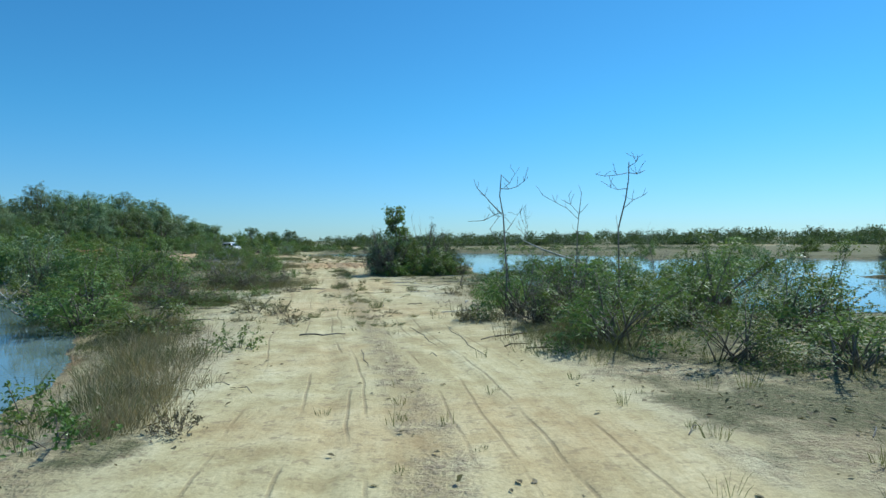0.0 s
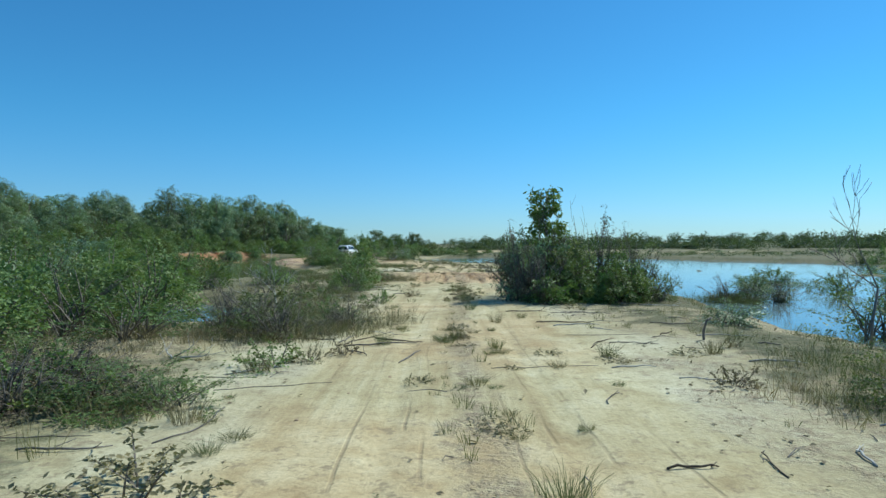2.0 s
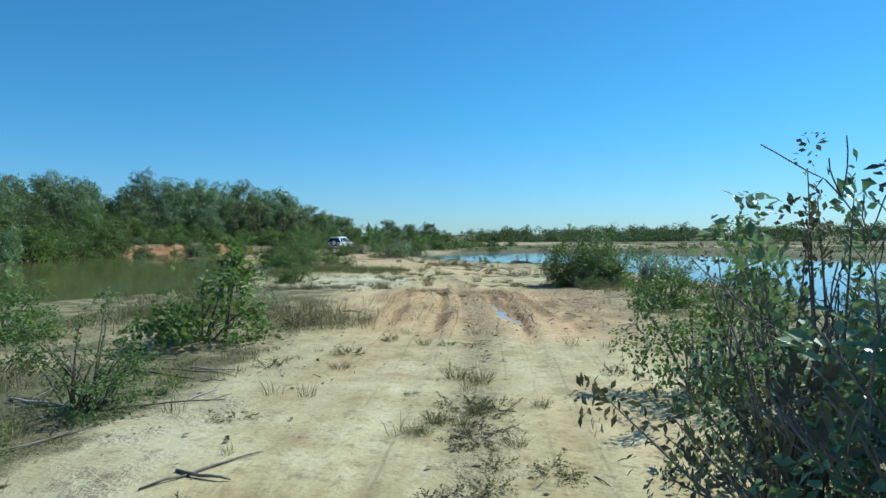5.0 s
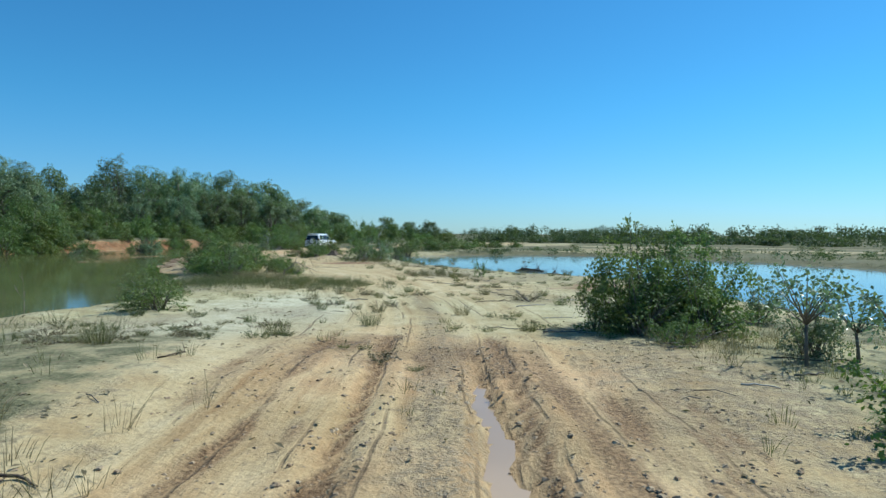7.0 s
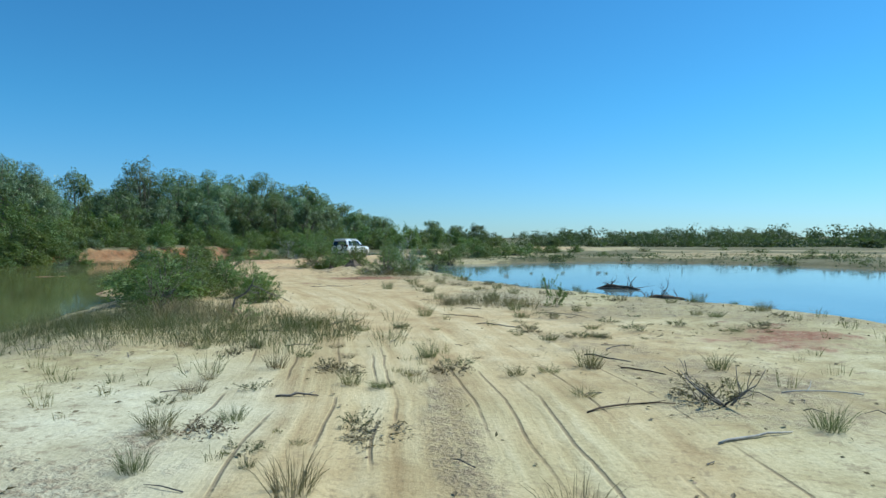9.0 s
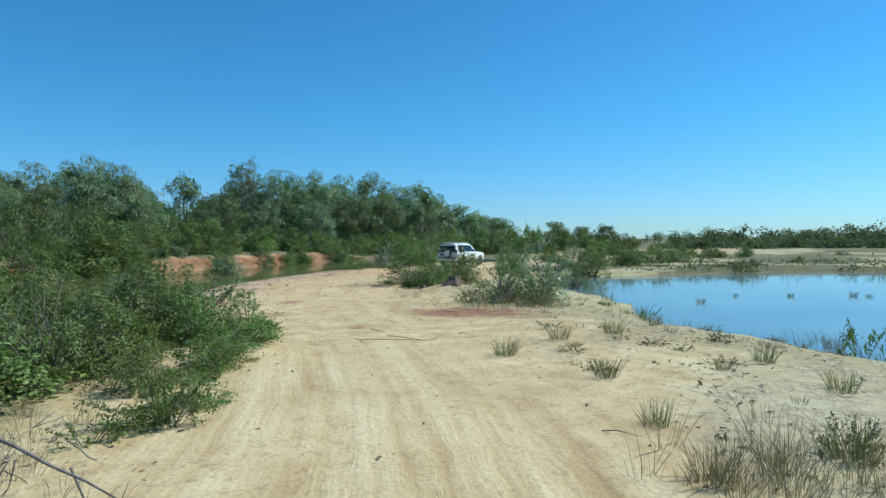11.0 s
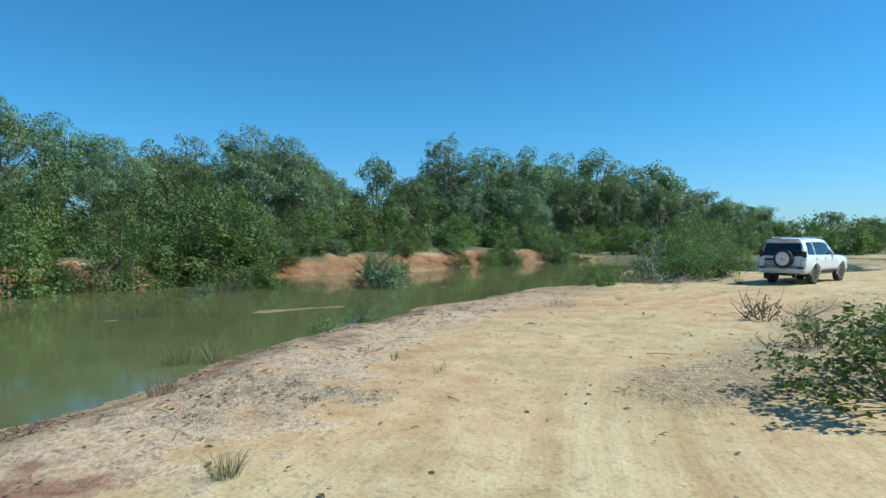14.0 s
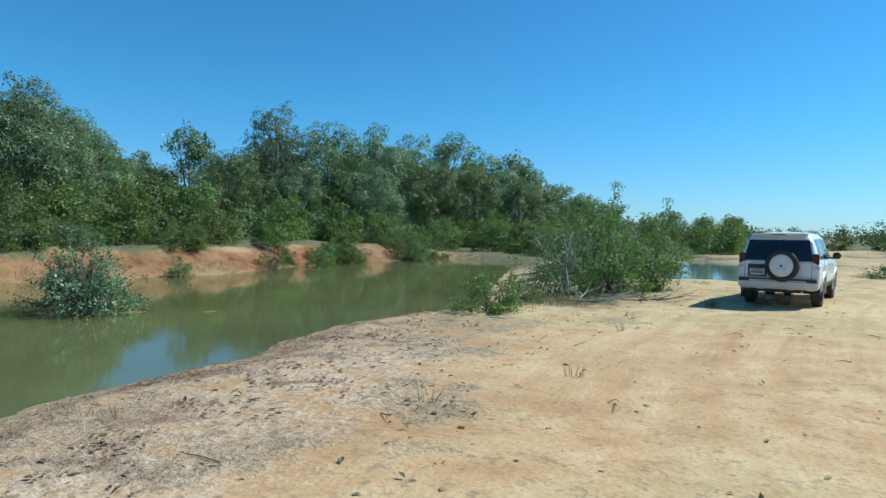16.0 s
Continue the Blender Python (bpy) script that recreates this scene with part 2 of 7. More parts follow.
        dist = mth(nt, "ABSOLUTE", mth(nt, "SUBTRACT", mth(nt, "ADD", attr(nt, "across"), mth(nt, "ADD", off, mth(nt, "MULTIPLY", fine, 0.014))), o))
        one = mth(nt, "MULTIPLY", mth(nt, "SUBTRACT", 1.0, step(nt, dist, 0.006, 0.026)), step(nt, br.outputs["Fac"], 0.47, 0.53))
        lines = one if lines is None else mth(nt, "MAXIMUM", lines, one)
    lines = mth(nt, "MULTIPLY", lines, mth(nt, "MULTIPLY", attr(nt, "line"), step(nt, mid_, 0.30, 0.46)))
    col = mixc(nt, mth(nt, "MULTIPLY", lines, 0.7), col, (0.15, 0.105, 0.062))
    col = mixc(nt, 0.75, col, ramp(nt, grain, [(0.25, (0.68, 0.68, 0.68)), (0.75, (1.22, 1.22, 1.22))]), "MULTIPLY")
    col = mixc(nt, 0.8, col, ramp(nt, big, [(0.3, (0.86, 0.82, 0.76)), (0.5, (1.0, 0.98, 0.95)), (0.7, (1.07, 1.08, 1.08))]), "MULTIPLY")
    col = mixc(nt, 0.8, col, ramp(nt, fine, [(0.32, (0.80, 0.79, 0.77)), (0.5, (1.0, 1.0, 1.0)), (0.68, (1.10, 1.10, 1.10))]), "MULTIPLY")
    crumb = mth(nt, "MULTIPLY", mth(nt, "SUBTRACT", 1.0, step(nt, tex(nt, 5.5, 6, 0.72), 0.36, 0.47)), mth(nt, "SUBTRACT", 0.9, mth(nt, "MULTIPLY", track, 0.65)))
    col = mixc(nt, mth(nt, "MULTIPLY", crumb, 0.75), col, (0.24, 0.185, 0.115))
    nt.links.new(col, b.inputs["Base Color"])
    nt.links.new(mth(nt, "SUBTRACT", 0.95, mth(nt, "MULTIPLY", md, 0.2)), b.inputs["Roughness"])
    b.inputs["Specular IOR Level"].default_value = 0.2
    h = mth(nt, "ADD", mth(nt, "MULTIPLY", mixed, 1.2), mth(nt, "ADD", mth(nt, "MULTIPLY", fine, 0.3), mth(nt, "MULTIPLY", grain, 0.05)))
    h = mth(nt, "ADD", h, mth(nt, "MULTIPLY", mth(nt, "MULTIPLY", lit, fine), 0.9))
    h = mth(nt, "ADD", h, mth(nt, "MULTIPLY", mth(nt, "MULTIPLY", grv, tex(nt, 11.0, 8, 0.75)), 0.8))
    h = mth(nt, "ADD", h, mth(nt, "MULTIPLY", mth(nt, "MULTIPLY", wet, tex(nt, 9.0, 5, 0.7)), 2.6))
    h = mth(nt, "SUBTRACT", h, mth(nt, "MULTIPLY", lines, 0.45))
    bump(nt, b, h, 0.7, 0.045)
    return m


def water_mat(name, deep, rough, rip):
    m, nt, b = nodes_of(name)
    big = tex(nt, 0.25, 4)
    nt.links.new(ramp(nt, big, [(0.3, deep), (0.7, tuple(1.5 * v for v in deep))]), b.inputs["Base Color"])
    b.inputs["Roughness"].default_value, b.inputs["IOR"].default_value = rough, 1.33
    r = mth(nt, "ADD", tex(nt, 2.2, 3, 0.5, stretch=(1, 1.8, 1)), mth(nt, "MULTIPLY", tex(nt, 9.0, 2), 0.25))
    bump(nt, b, r, rip, 0.02)
    return m


GROUND = ground_mat()
WATER_BLUE = water_mat("lagoon_water", (0.12, 0.165, 0.165), 0.06, 0.12)
WATER_GREEN = water_mat("pond_water", (0.098, 0.104, 0.040), 0.06, 0.10)
WATER_MUD = water_mat("puddle_water", (0.33, 0.235, 0.155), 0.04, 0.05)

# ================================================================ mesh helpers
class Mesh:
    """Collects tubes and leaves, then becomes one mesh."""

    def __init__(self):
        self.v, self.f, self.n = [], [], 0

    def add(self, verts, faces):
        self.v.append(np.asarray(verts, float))
        self.f.extend([tuple(i + self.n for i in f) for f in faces])
        self.n += len(verts)

    def tube(self, pts, radii, sides=6):
        pts = [Vector(p) for p in pts]
        verts, faces = [], []
        for k, p in enumerate(pts):
            d = (pts[min(k + 1, len(pts) - 1)] - pts[max(k - 1, 0)]).normalized()
            u = d.cross(Vector((0.31, 0.95, 0.05))).normalized()
            w = d.cross(u)
            for s in range(sides):
                q = 2 * math.pi * s / sides
                verts.append(p + (u * math.cos(q) + w * math.sin(q)) * radii[k])
        for k in range(len(pts) - 1):
            for s in range(sides):
                s2 = (s + 1) % sides
                faces.append((k * sides + s, k * sides + s2, (k + 1) * sides + s2, (k + 1) * sides + s))
        faces.append(tuple(reversed(range(sides))))
        faces.append(tuple(range((len(pts) - 1) * sides, len(pts) * sides)))
        self.add([tuple(v) for v in verts], faces)

    def leaves(self, c, along, side, length, width, fold=0.12):
        """Rhombic blades folded a little along the midrib; c is where each stem joins."""
        n = len(c)
        up = np.cross(along, side)
        L, W = length[:, None], width[:, None]
        mid = c + along * L * 0.5 + up * (-fold) * W
        q = np.stack([c, mid + side * W / 2 + up * fold * 2 * W, c + along * L, mid - side * W / 2 + up * fold * 2 * W], 1).reshape(-1, 3)
        base = self.n + 4 * np.arange(n)
        self.v.append(q)
        self.f.extend(np.stack([base, base + 1, base + 2, base + 3], 1).tolist())
        self.n += 4 * n

    def blades(self, c, tip, width):
        """Upright grass blades of two pieces that bend towards the tip."""
        n = len(c)
        d = tip - c
        s = np.cross(d, np.random.normal(size=(n, 3)))
        s /= np.linalg.norm(s, axis=1)[:, None] + 1e-9
        s *= width[:, None] / 2
        m = c + d * 0.55 + np.array([0, 0, 1.0]) * (np.linalg.norm(d, axis=1) * 0.12)[:, None]
        q = np.stack([c - s, c + s, m + s * 0.75, m - s * 0.75, tip], 1).reshape(-1, 3)
        b = self.n + 5 * np.arange(n)
        self.v.append(q)
        self.f.extend(np.stack([b, b + 1, b + 2, b + 3], 1).tolist())
        self.f.extend(np.stack([b + 3, b + 2, b + 4], 1).tolist())
        self.n += 5 * n

    def make(self, name, mat, smooth=False):
        me = bpy.data.meshes.new(name)
        me.from_pydata(np.concatenate(self.v).tolist() if self.v else [], [], self.f)
        me.materials.append(mat)
        if smooth:
            me.polygons.foreach_set("use_smooth", [True] * len(me.polygons))
        me.update()
        return me


def unit(n):
    v = np.random.normal(size=(n, 3))
    return v / np.linalg.norm(v, axis=1)[:, None]


def part(name, data, mat, parent, label=""):
    """A bmesh or a mesh as one object under a thing or a part."""
    if isinstance(data, bmesh.types.BMesh):
        me = bpy.data.meshes.new(name)
        bmesh.ops.recalc_face_normals(data, faces=data.faces)
        data.to_mesh(me)
        data.free()
        me.materials.append(mat)
        data = me
    ob = new(name, data)
    ob.parent = parent
    return tagged(ob, label=label) if label else ob


def blob_leaves(mesh, blobs, count, size, droop=0.0, shell=0.55, slim=0.5, spray=20):
    """Leaves in sprays over overlapping ellipsoids, thick outside and thin within, so that gaps stay open."""
    blobs = np.array(blobs, float)
    w = blobs[:, 3] * blobs[:, 4]
    sprays = max(count // spray, 1)
    pick = np.random.choice(len(blobs), sprays, p=w / w.sum())
    d = unit(sprays)
    r = shell + (1 - shell) * np.random.random(sprays) ** 0.6
    r *= 1 + 0.16 * np.sin(d[:, 0] * 5 + pick) * np.sin(d[:, 1] * 6 + 2.0 * pick) + np.random.normal(size=sprays) * 0.05
    rad = np.stack([blobs[pick, 3], blobs[pick, 3], blobs[pick, 4]], 1)
    at = blobs[pick, :3] + d * rad * r[:, None]
    face = d * 1.0 + np.array([0, 0, 0.75]) + unit(sprays) * 0.55
    face /= np.linalg.norm(face, axis=1)[:, None]
    wide = size * (0.65 + 0.85 * np.random.random(sprays))
    own = np.repeat(np.arange(sprays), spray)
    n = len(own)
    off = np.random.normal(size=(n, 3)) * wide[own][:, None]
    up = (off * face[own]).sum(1)[:, None]
    off = off - face[own] * (up * 0.65) - face[own] * ((off ** 2).sum(1) / (wide[own] * 5.0))[:, None]
    c = at[own] + off
    al = off / (np.linalg.norm(off, axis=1)[:, None] + 1e-9) + unit(n) * 0.55 + np.array([0, 0, -droop])
    nrm = face[own] + unit(n) * 0.42
    al -= nrm * ((al * nrm).sum(1) / (nrm ** 2).sum(1))[:, None]
    al /= np.linalg.norm(al, axis=1)[:, None] + 1e-9
    sd = np.cross(nrm, al)
    sd /= np.linalg.norm(sd, axis=1)[:, None] + 1e-9
    L = size * (0.6 + 0.8 * np.random.random(n))
    mesh.leaves(c, al, sd, L, L * slim)


# ---------------------------------------------------------------- plants, built once and then set out
def tree_meshes(seed, h, spread, leaves, size, leafmat, bare=0.28):
    np.random.seed(seed), random.seed(seed)
    wood, crown = Mesh(), Mesh()
    lean = Vector((random.uniform(-.1, .1), random.uniform(-.1, .1), 0)) * h
    fork = Vector((0, 0, h * random.uniform(0.2, 0.3))) + lean * 0.4
    wood.tube([(0, 0, -0.3), tuple(fork * 0.5), tuple(fork)], [h * .022, h * .018, h * .016], 7)
    blobs = []
    n = 15
    for k in range(n):
        q = 2 * math.pi * (k / n * 2.6 + random.uniform(-.08, .08))
        up = random.uniform(0.42, 0.84) if k else 0.88
        out = spread * (1.22 - up) * random.uniform(0.75, 1.2) if k else 0.1
        tip = Vector((math.cos(q) * out, math.sin(q) * out, h * up)) + lean
        mid = fork.lerp(tip, 0.5) + Vector((random.uniform(-.3, .3), random.uniform(-.3, .3), h * 0.04))
        wood.tube([tuple(fork * random.uniform(0.7, 1)), tuple(mid), tuple(tip)], [h * .011, h * .007, h * .003], 5)
        blobs.append((*tip, h * random.uniform(.10, .17), h * random.uniform(.075, .12)))
        for _ in range(2):
            t2 = tip + Vector((random.uniform(-1, 1), random.uniform(-1, 1), random.uniform(-.5, .55))) * h * 0.15
            wood.tube([tuple(mid.lerp(tip, random.uniform(.2, .8))), tuple(t2)], [h * .004, h * .0015], 4)
            blobs.append((*t2, h * random.uniform(.06, .12), h * random.uniform(.045, .085)))
    for k in range(9):                                   # low skirts
        q = random.uniform(0, 6.28)
        rr = spread * random.uniform(0.4, 0.9)
        blobs.append((math.cos(q) * rr, math.sin(q) * rr, h * random.uniform(bare * .45, 0.42), h * .15, h * .12))
    top = max(b[2] + b[4] for b in blobs)
    blobs = [(b[0], b[1], b[2] * h / top, b[3], b[4]) for b in blobs]
    blob_leaves(crown, blobs, leaves, size, 0.1, 0.62, 0.72, 20 if leaves > 5000 else 9)
    return wood.make("trunk", BARK, True), crown.make("crown", leafmat)


def shrub_meshes(seed, w, h, leaves, size, leafmat, stems=14, spiky=0.25, shell=0.45, slim=0.5, lumps=19):
    np.random.seed(seed), random.seed(seed)
    wood, crown = Mesh(), Mesh()
    blobs = []
    for k in range(lumps):
        q, rr = random.uniform(0, 6.28), math.sqrt(random.random()) * w * 0.38
        zz = h * random.uniform(0.12, 0.78) * (1.12 - 0.55 * rr / (w * .5))
        if k % 3 == 0:
            rr, zz = w * random.uniform(.2, .40), h * random.uniform(.06, .2)
        blobs.append((math.cos(q) * rr, math.sin(q) * rr, zz, w * random.uniform(.10, .19), h * random.uniform(.12, .22)))
    for k in range(stems):
        b = blobs[k % len(blobs)]
        tip = Vector((b[0], b[1], b[2])) + Vector((random.uniform(-1, 1) * w * .14, random.uniform(-1, 1) * w * .14, random.uniform(0, spiky) * h))
        foot = Vector((random.uniform(-.1, .1) * w, random.uniform(-.1, .1) * w, -0.1))
        mid = foot.lerp(tip, 0.5) + Vector((0, 0, 0.08 * h))
        wood.tube([tuple(foot), tuple(mid), tuple(tip)], [0.008 * h + .004, .006 * h + .003, 0.003], 4)
        blobs.append((*tip, w * .07, h * random.uniform(.07, .16)))
        n = 26
        s = np.linspace(0.35, 1.15, n)[:, None]
        c = np.array(mid)[None] * (1 - s) + np.array(tip)[None] * s
        al = unit(n) + np.array([0, 0, 0.5])
        al /= np.linalg.norm(al, axis=1)[:, None]
        sd = np.cross(al, unit(n))
        sd /= np.linalg.norm(sd, axis=1)[:, None]
        L = size * (0.8 + 0.5 * np.random.random(n))
        crown.leaves(c, al, sd, L, L * slim)
    blob_leaves(crown, blobs, leaves, size, 0.05, shell, slim + 0.1, 16 if leaves > 2000 else 9)
    return wood.make("stem", BARK, True), crown.make("foliage", leafmat)


def grow(mesh, p, d, length, rad, depth, bend=0.35, kids=3):
    """Bare branches, each crooked and thinner than the one it leaves."""
    pts, rs = [Vector(p)], [rad]
    d = Vector(d).normalized()
    for k in range(4):
        d = (d + Vector((random.uniform(-1, 1), random.uniform(-1, 1), random.uniform(-.4, .7))) * bend * 0.5).normalized()
        pts.append(pts[-1] + d * length / 4)
        rs.append(max(rad * (1 - 0.17 * (k + 1)), 0.0035))
    mesh.tube([tuple(q) for q in pts], rs, 5 if rad > .012 else 4)
    if depth:
        for k in range(kids):
            i = random.randint(1, 4)
            nd_ = (d + Vector((random.uniform(-1, 1), random.uniform(-1, 1), random.uniform(-.2, .8)))).normalized()
            grow(mesh, pts[i], nd_, length * random.uniform(.4, .7), rs[i] * 0.6, depth - 1, bend, kids)


# ================================================================ plan
WATER_Z = -0.25
LAGOON = [(5.5, 15), (4.2, 21), (3.1, 26), (2.6, 31), (2.0, 36), (1.8, 42), (1.3, 48), (0.0, 54), (-2.2, 59), (-4, 63.4), (-7.8, 65.4),
          (-10.6, 67.5), (-12.6, 69.4), (-14.6, 70.6), (-15.6, 73.5), (-17.4, 77.6), (-20.4, 80.5), (-23, 86), (-19.5, 89),
          (-10, 96), (0, 93), (7, 85), (13, 75), (22, 64), (33, 52), (38, 40), (32, 28), (20, 20), (11, 15)]
POND = [(-26.4, 63.6), (-29.2, 67.2), (-31, 70), (-32.9, 73), (-34.6, 75.6), (-36, 78.6), (-37.2, 82.2), (-38.2, 86.5), (-37.6, 90), (-39, 93),
        (-41, 97), (-44, 103), (-48, 110), (-53, 112), (-54, 104), (-53.2, 98), (-51, 92.5), (-52, 87), (-52.5, 80), (-51.5, 74),
        (-49, 68), (-43, 60), (-37, 52), (-32, 44), (-27, 38.6), (-22, 37), (-19.4, 41), (-17.6, 46.5), (-18.2, 52), (-21, 56.5), (-23.5, 60.5)]
SMALL_POND = [(-9.9, 25.2), (-11.0, 28.6), (-13.5, 30.2), (-16.5, 29), (-15.5, 26), (-12.4, 24.2)]
START_POND = [(-4.3, 5.4), (-5.1, 8.4), (-7.2, 11.8), (-12.0, 18.8), (-17, 24), (-25, 27), (-30, 20), (-24, 8), (-13, 2)]
BACK_POND = [(-38.4, 100.5), (-33.8, 100.6), (-32.4, 107), (-34.5, 118), (-42, 123), (-48, 119), (-43, 108)]
FAR_STRIP = [(-30, 106), (-18, 104.5), (-4, 108), (12, 104), (26, 98), (30, 101), (14, 111), (-4, 114), (-20, 111)]
FAR_STRIP_2 = [(-44, 140), (-25, 134), (0, 136), (30, 128), (60, 118), (62, 122), (30, 138), (0, 145), (-26, 142)]
ROAD = [(1.5, -40), (0.6, -4), (0.2, 2), (-0.2, 6), (-1.1, 10.5), (-3.1, 20.3), (-4.0, 25), (-5.6, 35), (-6.4, 40.3), (-7.5, 45), (-9.0, 50.3),
        (-11.6, 55.6), (-13.8, 59.2), (-16.2, 62.4), (-21.3, 67.6), (-25.8, 72.6), (-29.2, 78), (-31.2, 84), (-31.5, 91), (-30.6, 98), (-29.2, 108),
        (-26, 125), (-20, 150)]



def rounded(pts, times=2):
    """Cuts the corners of a line."""
    for _ in range(times):
        q = [pts[0]]
        for (x0, y0), (x1, y1) in zip(pts, pts[1:]):
            q += [(x0 * .75 + x1 * .25, y0 * .75 + y1 * .25), (x0 * .25 + x1 * .75, y0 * .25 + y1 * .75)]
        pts = q + [pts[-1]]
    return pts


ROAD = rounded(ROAD, 1)


def seg_dist(x, y, pts, closed):
    best = np.full(x.shape, 1e9)
    ends = zip(pts, pts[1:] + (pts[:1] if closed else []))
    for (x0, y0), (x1, y1) in ends:
        dx, dy = x1 - x0, y1 - y0
        t = np.clip(((x - x0) * dx + (y - y0) * dy) / (dx * dx + dy * dy), 0, 1)
        best = np.minimum(best, np.hypot(x - x0 - t * dx, y - y0 - t * dy))
    return best


def inside(x, y, pts):
    odd = np.zeros(x.shape, bool)
    for (x0, y0), (x1, y1) in zip(pts, pts[1:] + pts[:1]):
        if y0 != y1:
            odd ^= ((y0 > y) != (y1 > y)) & (x < (x1 - x0) * (y - y0) / (y1 - y0) + x0)
    return odd


def signed(x, y, pts):
    """Metres into the shape; negative outside."""
    return np.where(inside(x, y, pts), 1, -1) * seg_dist(x, y, pts, True)


GRID = np.random.RandomState(7).random_sample((256, 256))


def vnoise(x, y, scale):
    x, y = x / scale + 100, y / scale + 100
    i, j = np.floor(x).astype(int), np.floor(y).astype(int)
    fx, fy = x - i, y - j
    fx, fy = fx * fx * (3 - 2 * fx), fy * fy * (3 - 2 * fy)
    g = lambda a_, b_: GRID[a_ % 256, b_ % 256]
    return (g(i, j) * (1 - fx) + g(i + 1, j) * fx) * (1 - fy) + (g(i, j + 1) * (1 - fx) + g(i + 1, j + 1) * fx) * fy


def fnoise(x, y, scale, octaves=3):
    s, amp, tot = 0, 1.0, 0
    for _ in range(octaves):
        s, tot = s + amp * vnoise(x, y, scale), tot + amp
        amp, scale = amp * 0.5, scale * 0.47
    return s / tot


def sm(v, lo, hi):
    t = np.clip((v - lo) / (hi - lo), 0, 1)
    return t * t * (3 - 2 * t)


def along_road(x, y):
    """The nearest stretch of the track, metres to its right, and metres along it."""
    best, acr, alo, gone = np.full(x.shape, 1e9), np.zeros(x.shape), np.zeros(x.shape), 0.0
    for (x0, y0), (x1, y1) in zip(ROAD, ROAD[1:]):
        L = math.hypot(x1 - x0, y1 - y0)
        dx, dy = (x1 - x0) / L, (y1 - y0) / L
        t = np.clip((x - x0) * dx + (y - y0) * dy, 0, L)
        d = np.hypot(x - x0 - t * dx, y - y0 - t * dy)
        near = d < best
        best = np.where(near, d, best)
        acr = np.where(near, (x - x0) * dy - (y - y0) * dx, acr)
        alo = np.where(near, gone + t, alo)
        gone += L
    return best, acr, alo


BARS = [((-39.2, 76.3), (-38.7, 79.1), 0.0), ((-40.2, 72.7), (-40.0, 73.6), 0.0), ((-36.8, 69.2), (-36.2, 70.2), 0.0), ((-44.2, 83.4), (-42.0, 85.8), 0.05), ((-46, 79), (-48, 82), 0.15)]
POOLS = [LAGOON, POND, SMALL_POND, START_POND, BACK_POND, FAR_STRIP, FAR_STRIP_2]


